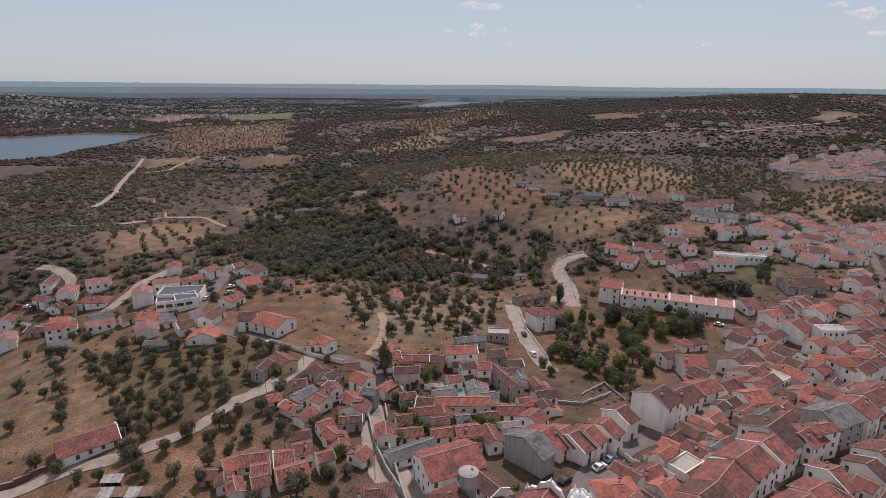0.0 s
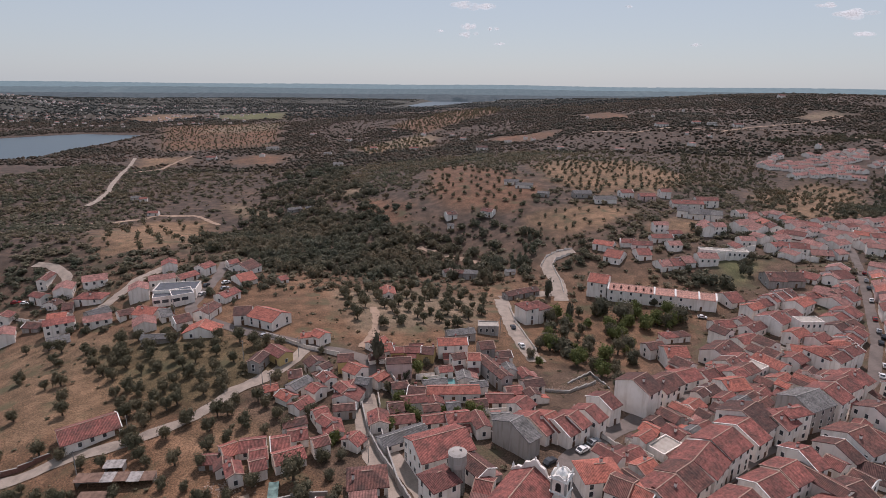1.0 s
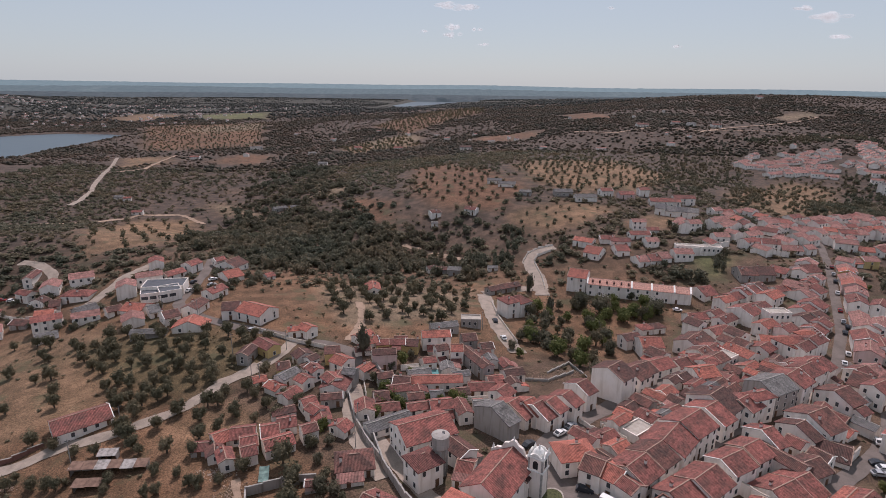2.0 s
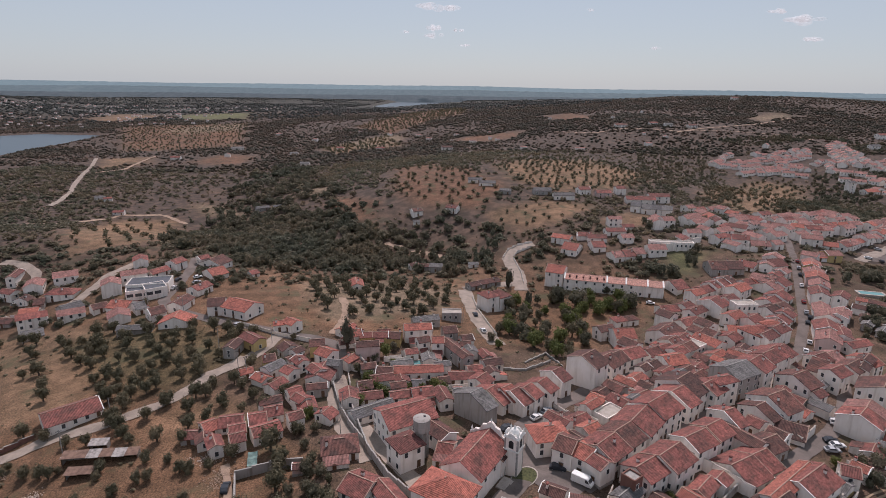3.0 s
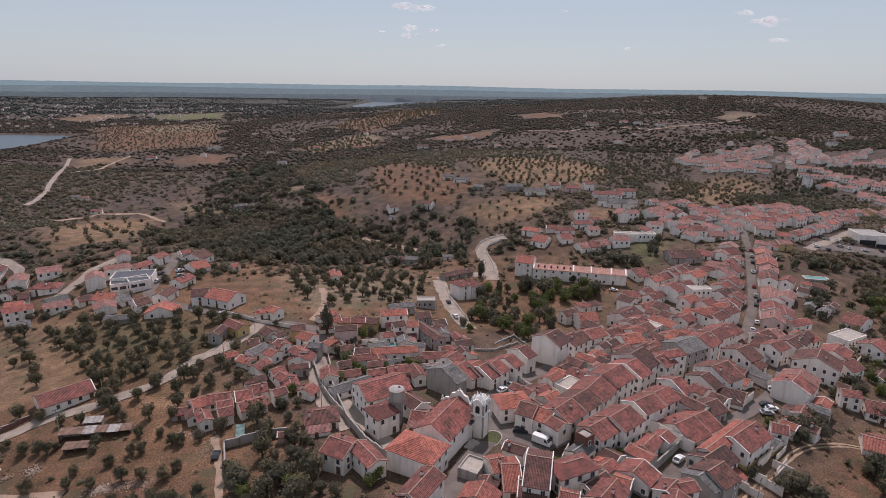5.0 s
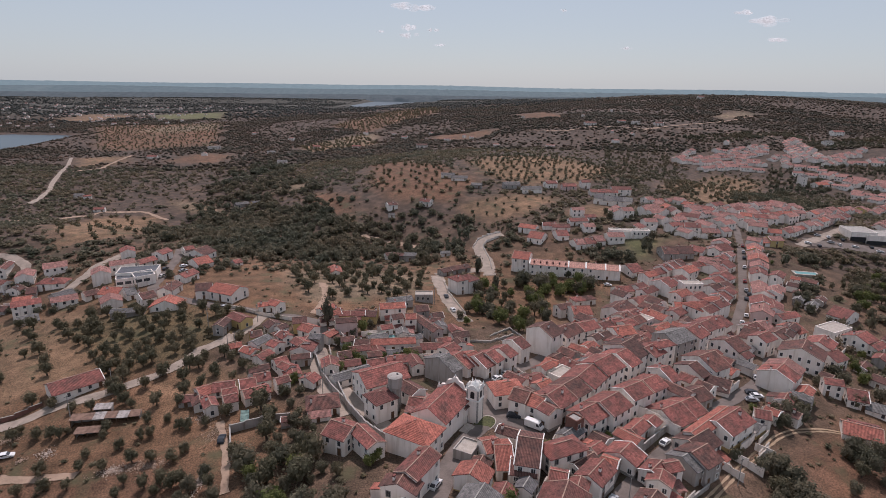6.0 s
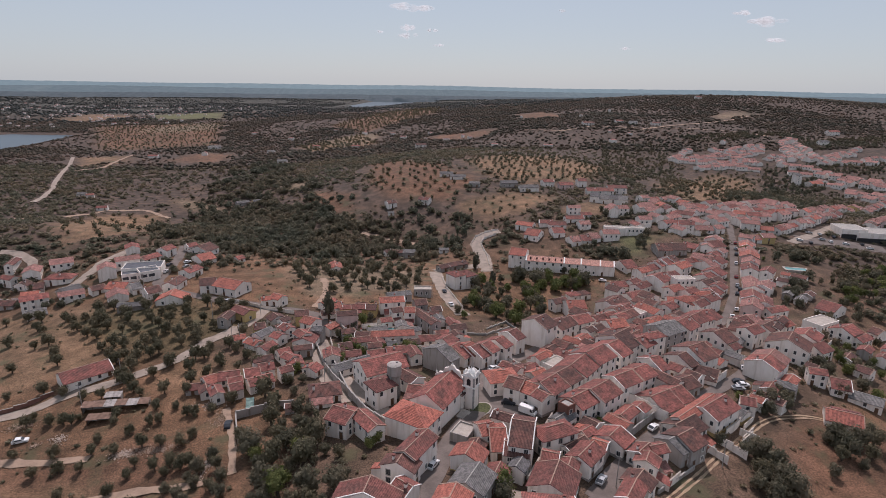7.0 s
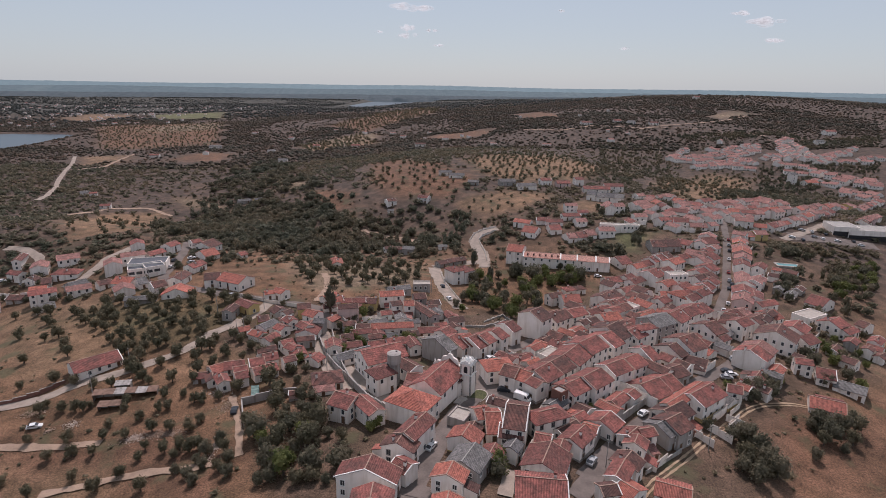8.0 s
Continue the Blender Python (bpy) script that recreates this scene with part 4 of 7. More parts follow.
house(498.4, 528.0, 5, 16, 11, 6, "o", "w", 0, "scattered farmhouses", 1, "farmhouse")
house(482.5, 536.1, 0, 8, 7, 13, "g", "w", 0, "scattered farmhouses", 1, "farmhouse")
house(783.1, 841.6, 0, 20, 12, 9, "r", "w", 0, "scattered farmhouses", 1, "farmhouse")
house(676.1, 733.7, 0, 14, 9, 8, "g", "w", 0, "scattered farmhouses", 1, "farmhouse")
house(106.4, 313.4, -35, 12.0, 8.0, 4.8, "o", "w", 0, "scattered farmhouses", 1, "farmhouse")
house(126.9, 310.0, -10, 12.0, 7.0, 4.0, "r", "w", 0, "scattered farmhouses", 1, "farmhouse")
house(120.5, 314.5, -10, 9.0, 7.0, 4.0, "r", "w", 0, "scattered farmhouses", 1, "farmhouse")
house(141.5, 318.3, 0, 13, 7, 4.0, "r", "w", 0, "scattered farmhouses", 1, "farmhouse")
house(151.8, 323.9, 0, 8, 6, 4.0, "r", "w", 0, "scattered farmhouses", 1, "farmhouse")
house(19.2, 378.9, 0, 5, 4, 3, "g", "w", 0, "scattered farmhouses", 1, "farmhouse")
house(20.6, 306.6, -15, 7.0, 5.0, 4.0, "b", "s", 0, "scattered farmhouses", 1, "farmhouse")
house(27.5, 300.2, -15, 8.0, 6.0, 5.0, "g", "s", 0, "scattered farmhouses", 1, "farmhouse")
house(14.6, 310.6, 20, 6.0, 5.0, 4.0, "b", "w", 0, "scattered farmhouses", 1, "farmhouse")
house(49.1, 298.2, 0, 6.0, 4.0, 3.0, "g", "w", 0, "scattered farmhouses", 1, "farmhouse")
house(-2.1, 185.4, 0, 5.2, 4.1, 3.1, "r", "w", 0, "scattered farmhouses", 1, "farmhouse")
house(4.1, 102.0, 30, 7.2, 7.2, 8, "r", "w", 1)

# the small houses of the far hamlet


def far_house(x, y, rot, L, W, H, roof="r", wall="w", *rest):
    a = radians(rot)
    c, s = math.cos(a), math.sin(a)
    FOOTPRINTS.append((x, y, a, L, W))
    z0 = gz(x, y) - 1.5
    rise = SLOPE * W / 2
    e = 1.5 + H - rise
    l, w = L / 2, W / 2
    v = [(-l, -w, 0), (l, -w, 0), (l, w, 0), (-l, w, 0), (-l, -w, e), (l, -w, e), (l, w, e), (-l, w, e), (-l, 0, e + rise), (l, 0, e + rise)]
    f = [[0, 1, 5, 4], [1, 2, 6, 9, 5], [2, 3, 7, 6], [3, 0, 4, 8, 7]]
    mi = [0] * 4
    o = 0.3
    for sy in (-1, 1):
        n = len(v)
        v += [(-l - o, 0, e + rise + 0.15), (l + o, 0, e + rise + 0.15), (l + o, sy * (w + o), e - o * SLOPE + 0.15), (-l - o, sy * (w + o), e - o * SLOPE + 0.15)]
        f.append([n, n + 3, n + 2, n + 1] if sy < 0 else [n, n + 1, n + 2, n + 3])
        mi.append(1 if roof != "b" else 2)
    for q in range(int(L / 3.2)):
        for zz in ([1.6, 4.4] if e > 6 else [1.6 + 0.8]):
            u = (q + 0.5) * 3.2 - l
            n = len(v)
            v += [(u - 0.5, -w - 0.05, zz + 0.8), (u + 0.5, -w - 0.05, zz + 0.8), (u + 0.5, -w - 0.05, zz + 2.1), (u - 0.5, -w - 0.05, zz + 2.1)]
            f.append([n, n + 1, n + 2, n + 3])
            mi.append(3)
    t = thing("hamlet_house", pose(x, y, z0, 0, 0, rot), "far white village house with %s" % ROOFWORDS["k" if roof != "b" else "r"], "house", "houses of the far hamlet")
    for name, want in (("wall", (0, 3)), ("roof", (1, 2))):
        used = [q for q, m in zip(f, mi) if m in want]
        if used:
            order = sorted({p for q in used for p in q})
            back = {p: j for j, p in enumerate(order)}
            me = mesh(name, [v[p] for p in order], [[back[p] for p in q] for q in used], WALLS["w"] if name == "wall" else ROOFS["k" if roof != "b" else "r"])
            if name == "wall":
                me.materials.append(glass)
                me.polygons.foreach_set("material_index", [m // 3 for m in mi if m in want])
            part(name, me, None, t)


# rows of houses along the upper streets
def row(points, seed, big=1.0, make=house):
    r = random.Random(seed)
    pts = [Vector(p) for p in points]
    total = sum((b - a).length for a, b in zip(pts, pts[1:]))
    s = 0.0
    while s < total:
        wide = r.uniform(7, 12) * big
        d, a, b = s + wide / 2, pts[0], pts[1]
        for a, b in zip(pts, pts[1:]):
            if d <= (b - a).length:
                break
            d -= (b - a).length
        u = (b - a).normalized()
        p = a + u * d
        ang = math.degrees(math.atan2(u.y, u.x)) + r.uniform(-5, 5)
        deep = r.uniform(7, 10) * big
        side = Vector((-u.y, u.x))
        for k in (0, 1, -1, 2, -2, 3, -3, 4, -4, 5, -5, 6, -6):
            q = p + side * k
            if all(off_roads(*(q + u * i * wide / 2 + side * j * deep / 2), 0.2) for i in (-1, 0, 1) for j in (-1, 0, 1)):
                p = q
                break
        else:
            s += wide
            continue
        make(p.x + r.uniform(-1, 1) * (big > 1), p.y + r.uniform(-1.5, 1.5) * (4 if big > 1 else 0), ang + (r.uniform(-20, 20) if big > 1 else 0), wide - 0.2, deep, r.choice((4.2, 5.2, 6.0, 6.6)), r.choice("kkkro"), "w" if r.random() < 0.9 else r.choice("ypws"), 0, "houses of the upper town", 1, "terraced_house")
        s += wide + (r.uniform(2, 6) if r.random() < 0.25 else 0)


row([(172.1, 171.5), (185.7, 191.4), (202.2, 217.7), (216.4, 241.0), (229.8, 262.1)], 52, 1.0)
row([(181.2, 175.0), (197.3, 199.9)], 53, 1.0)
row([(219.4, 359.5), (219.1, 321.1), (229.7, 309.9)], 54, 1.0)
row([(239.5, 353.7), (256.7, 332.9), (274.0, 318.5), (290.5, 316.8)], 55, 1.0)
row([(253.4, 300.9), (271.7, 291.0), (310.6, 310.9), (361.6, 341.0)], 56, 1.0)
row([(284.6, 333.9), (324.4, 331.3), (442.6, 405.6)], 57, 1.0)
row([(205.5, 296.3), (225.2, 288.8), (239.4, 292.1)], 58, 1.0)
row([(239.1, 273.5), (262.8, 270.7)], 59, 1.0)
row([(213.3, 370.8), (241.5, 379.1), (249.0, 362.3)], 60, 1.0)
row([(191.5, 263.6), (199.6, 252.5), (212.7, 265.3)], 61, 1.0)
row([(185.2, 242.5), (193.0, 234.5)], 62, 1.0)
row([(434.7, 391.2), (492.6, 428.4)], 63, 1.0)
row([(362.3, 310.1), (395.8, 330.7)], 64, 1.0)
row([(392.0, 639.1), (445.6, 657.7), (498.3, 677.2), (555.8, 700.0)], 65, 1.15, far_house)
row([(407.9, 613.0), (458.2, 626.7), (499.0, 635.3)], 66, 1.15, far_house)
row([(477.1, 694.0), (527.3, 709.0), (572.6, 730.4)], 67, 1.15, far_house)
row([(624.3, 757.8), (602.2, 703.8), (571.2, 635.8)], 68, 1.15, far_house)
row([(655.5, 780.4), (618.5, 702.2), (589.5, 638.5)], 69, 1.15, far_house)
row([(581.6, 623.6), (641.9, 656.9), (691.1, 683.5)], 70, 1.15, far_house)
row([(539.0, 579.9), (557.0, 548.4), (568.5, 514.1)], 71, 1.15, far_house)
row([(513.6, 539.0), (517.2, 510.1)], 72, 1.15, far_house)
row([(506.8, 490.3), (519.7, 456.6)], 73, 1.15, far_house)
row([(545.4, 500.1), (552.5, 491.1)], 74, 1.15, far_house)
row([(632.9, 609.2), (670.8, 617.1)], 75, 1.15, far_house)
row([(389.6, 647.7), (417.4, 671.7), (438.7, 691.1)], 370, 1.15, far_house)
row([(407.7, 632.5), (462.9, 640.4), (502.6, 646.5)], 371, 1.15, far_house)
row([(426.2, 657.1), (482.8, 665.8), (546.4, 686.5)], 372, 1.15, far_house)
row([(400.3, 606.3), (451.4, 615.9), (485.0, 603.4)], 373, 1.15, far_house)
row([(485.2, 656.7), (499.2, 618.3)], 374, 1.15, far_house)
row([(634.1, 768.5), (659.8, 763.5)], 375, 1.15, far_house)
row([(608.7, 729.3), (587.1, 667.1)], 376, 1.15, far_house)
row([(590.0, 696.9), (552.4, 633.3)], 377, 1.15, far_house)
row([(525.4, 646.9), (553.4, 655.4), (520.7, 618.1)], 378, 1.15, far_house)
row([(570.3, 629.5), (601.7, 628.7), (663.9, 660.7)], 379, 1.15, far_house)
row([(530.1, 607.8), (554.8, 590.2)], 380, 1.15, far_house)
row([(503.5, 582.0), (525.5, 572.0), (542.0, 547.6), (562.6, 507.7)], 381, 1.15, far_house)
row([(530.7, 534.2), (542.9, 501.0), (564.5, 503.9)], 382, 1.15, far_house)
row([(492.3, 473.8), (506.5, 442.9)], 383, 1.15, far_house)
row([(569.9, 604.3), (614.0, 614.8), (638.3, 589.3)], 384, 1.15, far_house)



# ---- church with its bell tower ----
def prism(name, outline, y0, y1, mat=None):
    """A flat outline in x and z, made thick along y."""
    n = len(outline)
    v = [(x, y0, z) for x, z in outline] + [(x, y1, z) for x, z in outline]
    f = [list(range(n)), list(range(2 * n - 1, n - 1, -1))]
    f += [[(k + 1) % n, k, k + n, (k + 1) % n + n] for k in range(n)]
    return mesh(name, v, f, mat)


def lathe(name, profile, segments=16, mat=None):
    v, f = [], []
    for r, z in profile:
        v += [(r * math.cos(2 * math.pi * k / segments), r * math.sin(2 * math.pi * k / segments), z) for k in range(segments)]
    for j in range(len(profile) - 1):
        for k in range(segments):
            a, b = j * segments + k, j * segments + (k + 1) % segments
            f.append([a, b, b + segments, a + segments])
    f.append(list(range(segments))[::-1])
    f.append([(len(profile) - 1) * segments + k for k in range(segments)])
    me = mesh(name, v, f, mat)
    return me


def church(x, y, rot, L, W, H, tx, ty):
    """Nave with a scrolled front gable at its far end and a tower beside it."""
    t = house(x, y, rot, L, W, H, "r", "w", 0, "", 0, "church", 0.6)
    tagged(t, "whitewashed village church with red tile roof and bell tower", "church")
    base = t.matrix_basis.translation.z
    top = gz(x, y) + H - base
    w = W / 2 + 0.35
    eave = top - 0.6 * W / 2
    half = [(w, 0), (w, eave + 0.5), (w - 0.9, eave + 0.9), (w - 1.3, eave + 1.5), (w * 0.55, eave + 1.7), (w * 0.42, top + 0.1), (w * 0.22, top + 0.5), (w * 0.1, top + 1.3), (0, top + 1.5)]
    outline = half + [(-a, b) for a, b in half[-2::-1]]
    fr = part("front_gable", prism("front_gable", outline, -0.35, 0.35), WALLS["w"], t, "white scrolled baroque front gable", pose(L / 2 + 0.3, 0, 0, 0, 0, 90))
    for s in (-1, 1):
        part("finial", lathe("finial", [(0.28, 0), (0.16, 0.3), (0.3, 0.7), (0.12, 1.2), (0.02, 1.6)], 8), trim_white, fr, "", pose(s * (w - 0.4), 0, eave + 0.5))
    part("finial", lathe("finial", [(0.2, 0), (0.12, 0.2), (0.24, 0.5), (0.02, 1.0)], 8), trim_white, fr, "", pose(0, 0, top + 1.4))
    d = part("door", DOOR, None, t, "dark wooden church door", pose(L / 2 + 0.66, 0, max(0.3, gz(x + L / 2 * math.cos(radians(rot)), y + L / 2 * math.sin(radians(rot))) - base), 0, 0, 90) @ Matrix.Diagonal((1.6, 1, 1.5, 1)))
    part("door_frame", DOORFRAME, None, d)
    for k in (-0.3, 0.0, 0.3):
        for s in (-1, 1):
            part("window", FULLWIN, None, t, "", pose(k * L, s * (W / 2 - 0.25), eave - 1.6, 0, 0, 0 if s < 0 else 180))
    # tower, in the church's own axes
    inv = t.matrix_basis.inverted() @ Vector((tx, ty, gz(tx, ty)))
    tow = part("bell_tower", boxes("bell_tower", [(-1.75, -1.75, -1.0, 1.75, 1.75, 10.6)]), WALLS["w"], t, "slim white bell tower", pose(inv.x, inv.y, inv.z))
    part("cornice", boxes("cornice", [(-1.95, -1.95, 7.2, 1.95, 1.95, 7.5)]), trim_white, tow)
    part("cornice", boxes("cornice", [(-2.0, -2.0, 10.6, 2.0, 2.0, 10.95)]), trim_white, tow)
    for s in (-1, 1):
        for q in (-1, 1):
            part("corner_strip", boxes("corner_strip", [(s * 1.58 - 0.2, q * 1.58 - 0.2, -1.0, s * 1.58 + 0.2, q * 1.58 + 0.2, 10.6)]), stone, tow)
            part("pinnacle", lathe("pinnacle", [(0.26, 10.95), (0.15, 11.25), (0.27, 11.55), (0.1, 12.0), (0.02, 12.4)], 8), trim_white, tow, "", pose(s * 1.65, q * 1.65, 0))
    arch = [(-0.6, 7.9), (0.6, 7.9), (0.6, 9.4)] + [(0.6 * math.cos(k * math.pi / 8), 9.4 + 0.6 * math.sin(k * math.pi / 8)) for k in range(1, 8)] + [(-0.6, 9.4)]
    for ang in (0, 90, 180, 270):
        part("belfry_opening", prism("belfry_opening", arch, -1.79, -1.7), iron, tow, "dark arched bell opening", pose(0, 0, 0, 0, 0, ang))
        crest = [(-1.7, 10.95), (1.7, 10.95), (1.5, 11.2), (1.0, 11.3), (0.7, 11.7), (0.3, 11.9), (-0.3, 11.9), (-0.7, 11.7), (-1.0, 11.3), (-1.5, 11.2)]
        part("crest", prism("crest", crest, -1.9, -1.7), trim_white, tow, "", pose(0, 0, 0, 0, 0, ang))
    part("dome", lathe("dome", [(1.35, 10.95), (1.25, 11.6), (0.8, 12.2), (0.3, 12.5), (0.12, 13.1), (0.02, 13.4)], 12), trim_white, tow, "small white cap")
    return t


church(20.4, 93.6, 54, 15.4, 10.6, 9.8, 30.0, 95.8)

sx, sy = 26.6, 96.6
tagged(house(sx, sy, 53, 5.4, 4.6, 6.4, "b", "w", 0, "", 1, "side_chapel"), "low white side chapel of the church with brown tile roof", "church")
sx, sy = 27.0, 90.8
t = thing("church_steps", pose(sx, sy, gz(sx, sy), 0, 0, 53), "pale stone steps below the church side door", "steps")
for k in range(4):
    part("step", boxes("step", [(-2.2, -0.7 - 0.35 * k, -0.6, 2.2, 1.2, 0.62 - 0.17 * k)]), paving, t)

ax, ay, arot = 12.2, 82.4, 53
tagged(house(ax, ay, arot, 9.0, 12.6, 8.6, "o", "w", 1, "", 1, "church_chancel"), "white church chancel with hipped orange tile roof", "church")

# ---- water tower ----
def water_tower(x, y):
    t = thing("water_tower", pose(x, y, gz(x, y)), "old grey concrete water tower beside a white house", "water tower")
    part("shaft", lathe("shaft", [(1.6, -0.5), (1.55, 7.6)], 16), WALLS["s"], t)
    for k in range(8):
        part("rib", boxes("rib", [(1.5, -0.16, -0.5, 1.78, 0.16, 7.6)]), stone, t, "", pose(0, 0, 0, 0, 0, k * 45))
    tank = part("tank", lathe("tank", [(1.7, 7.5), (2.1, 7.9), (2.15, 9.1), (2.1, 9.2), (2.1, 10.9), (2.0, 11.1)], 24), WALLS["s"], t, "stained round concrete tank")
    part("rim", lathe("rim", [(2.2, 10.85), (2.2, 11.1), (2.05, 11.1)], 24), stone, tank)
    part("cap", lathe("cap", [(2.05, 11.1), (1.5, 11.4), (0.6, 11.65), (0.1, 11.75)], 24), WALLS["s"], t)
    part("hatch", boxes("hatch", [(0.4, -0.35, 11.2, 1.0, 0.35, 11.75)]), iron, t)


water_tower(8.3, 105.0)

# ---- large flat buildings ----
def flat_building(x, y, rot, L, W, H, label, band=None, wall="w", roof=stone, name="hall"):
    a = radians(rot)
    low = min(gz(x + math.cos(a) * L / 2 * i - math.sin(a) * W / 2 * j, y + math.sin(a) * L / 2 * i + math.cos(a) * W / 2 * j) for i in (-1, 1) for j in (-1, 1)) - 0.4
    FOOTPRINTS.append((x, y, a, L, W))
    h = gz(x, y) + H - low
    t = thing(name, pose(x, y, low, 0, 0, rot), label, "building")
    part("wall", boxes("wall", [(-L / 2, -W / 2, 0, L / 2, W / 2, h)]), WALLS[wall], t)
    part("roof", boxes("roof", [(-L / 2 + 0.3, -W / 2 + 0.3, h, L / 2 - 0.3, W / 2 - 0.3, h + 0.12)]), roof, t)
    for k, q in enumerate(((-L / 2, -W / 2, h, L / 2, -W / 2 + 0.3, h + 0.5), (-L / 2, W / 2 - 0.3, h, L / 2, W / 2, h + 0.5), (-L / 2, -W / 2 + 0.3, h, -L / 2 + 0.3, W / 2 - 0.3, h + 0.5), (L / 2 - 0.3, -W / 2 + 0.3, h, L / 2, W / 2 - 0.3, h + 0.5))):
        part("parapet", boxes("parapet", [q]), WALLS[wall], t)
    if band:
        part("dark_band", boxes("dark_band", [(-L / 2 - 0.05, -W / 2 - 0.05, 0, L / 2 + 0.05, -W / 2, h * band)]), iron, t, "dark shopfront band")
    elif band == 0.0:
        for k in range(int(L / 3.4)):
            u = -L / 2 + 1.7 + k * 3.4
            part("window_band", boxes("window_band", [(u - 1.3, -W / 2 - 0.04, h - 2.4, u + 1.3, -W / 2, h - 1.0)]), glass, t)
    else:
        for k in range(int(L / 2.4)):
            part("window", FULLWIN, None, t, "", pose(-L / 2 + 1.2 + k * 2.4, -W / 2, h - 1.5, 0, 0, 0))
    return t


flat_building(165.6, 291.5, -14, 25, 5, 4.4, "long white hall above a green field", None, "w", paving)
flat_building(330.9, 294.5, -18, 16, 18, 5.4, "large white supermarket hall with dark front band", 0.62)
flat_building(348.0, 287.5, -18, 34, 18, 5.6, "large white market hall with dark front band", 0.6)
flat_building(-110.7, 241.3, 8, 18, 11, 4.6, "white workshop hall with dark grey sheet roof", 0.0, "w", slate)
flat_building(-112.8, 234.4, 20, 11, 8, 4.0, "white workshop wing with dark grey sheet roof", 0.0, "w", slate)
flat_building(-106.3, 234.8, 30, 9, 9, 4.4, "white workshop wing with dark roof and window bands", 0.0, "w", slate)
flat_building(196.4, 157.8, 20, 13.1, 8.1, 4.0, "white terrace house with flat roof", None, "w", paving)
flat_building(24.9, 78.2, 55, 6.0, 5.0, 2.6, "low shed with pale corrugated roof", None, "s", paving, "shed")
flat_building(64.1, 121.8, 34, 8.3, 5.2, 2.7, "white courtyard building with roof terrace", None, "w", paving)
flat_building(117.6, 177.0, 30, 13.1, 8.8, 4.4, "white flat-roofed house around a patio", None, "w", paving)
flat_building(162.5, 211.8, 0, 10.2, 6.1, 6.1, "white flat-roofed house with long windows", None, "w", paving)
flat_building(27.0, 209.3, -5, 8.4, 5.3, 3.4, "low grey garage with pale roof", None, "s", paving, "shed")
flat_building(55.1, 85.0, 33, 3.2, 3.6, 6.8, "tall narrow brown house with flat grey roof", None, "b", stone)

# ---- swimming pools ----
m, n, l, b = material("pool_water", 0.08)
b.inputs["Base Color"].default_value = (0.13, 0.29, 0.29, 1)
pool_mat = m


def pool(x, y, rot, L, W):
    z = gz(x, y) + (0.9 if L > 10 else 0.35)
    t = thing("swimming_pool", pose(x, y, z, 0, 0, rot), "small turquoise swimming pool with pale paved border", "pool")
    part("border", boxes("border", [(-L / 2 - 1, -W / 2 - 1, -3.0, L / 2 + 1, -W / 2, 0.1), (-L / 2 - 1, W / 2, -1.5, L / 2 + 1, W / 2 + 1, 0.1), (-L / 2 - 1, -W / 2, -1.5, -L / 2, W / 2, 0.1), (L / 2, -W / 2, -1.5, L / 2 + 1, W / 2, 0.1)]), paving, t)
    part("water", boxes("water", [(-L / 2, -W / 2, -1.4, L / 2, W / 2, 0.0)]), pool_mat, t)


pool(7.5, 163.2, 5, 7, 3.2)
pool(236.5, 224.3, -20, 10.5, 4.5)

# ---- cars ----
CARPAINT = {k: plain(k + "_car_paint", c, 0.3, 0.1, 0.06) for k, c in (("white", (0.78, 0.78, 0.78)), ("silver", (0.42, 0.43, 0.45)), ("dark", (0.04, 0.045, 0.055)), ("red", (0.30, 0.04, 0.04)))}
tyre = plain("tyre", (0.02, 0.02, 0.02), 0.9)
rim = plain("wheel_rim", (0.4, 0.4, 0.42), 0.4, 0.8)
WHEEL = lathe("wheel", [(0.2, -0.11), (0.31, -0.1), (0.31, 0.1), (0.2, 0.11)], 12, tyre)
RIM = lathe("rim", [(0.19, -0.115), (0.19, 0.12)], 8, rim)


def car_meshes(colour, van):
    L, W, H = (5.3, 1.95, 2.35) if van else (4.2, 1.74, 1.46)
    if van:
        prof = [(-2.6, 0.3), (2.6, 0.3), (2.65, 0.9), (2.3, 1.15), (1.55, 2.2), (1.2, 2.35), (-2.55, 2.35), (-2.62, 1.2)]
        side = [(1.0, 1.25), (2.1, 1.25), (1.45, 2.1), (1.0, 2.1)]
    else:
        prof = [(-2.05, 0.28), (2.05, 0.28), (2.1, 0.65), (1.9, 0.85), (0.95, 0.98), (0.35, 1.42), (-1.2, 1.46), (-1.85, 1.0), (-2.1, 0.9)]
        side = [(-1.6, 1.0), (0.72, 1.0), (0.28, 1.36), (-1.15, 1.38)]
    bm = bmesh.new()
    me = prism("body", prof, -W / 2, W / 2, CARPAINT[colour])
    bm.from_mesh(me)
    bmesh.ops.bevel(bm, geom=[e for e in bm.edges if e.calc_length() > 0.3], offset=0.07, segments=2, affect="EDGES")
    bm.to_mesh(me); bm.free()
    gs = prism("side_window", side, -W / 2 - 0.012, -W / 2 + 0.03, glass)
    ws = boxes("windscreen", [(-0.42, -W / 2 + 0.16, -0.02, 0.42, W / 2 - 0.16, 0.03)], glass)
    return me, gs, ws


CARS = {(c, v): car_meshes(c, v) for c in CARPAINT for v in (0, 1) if v == 0 or c == "white"}


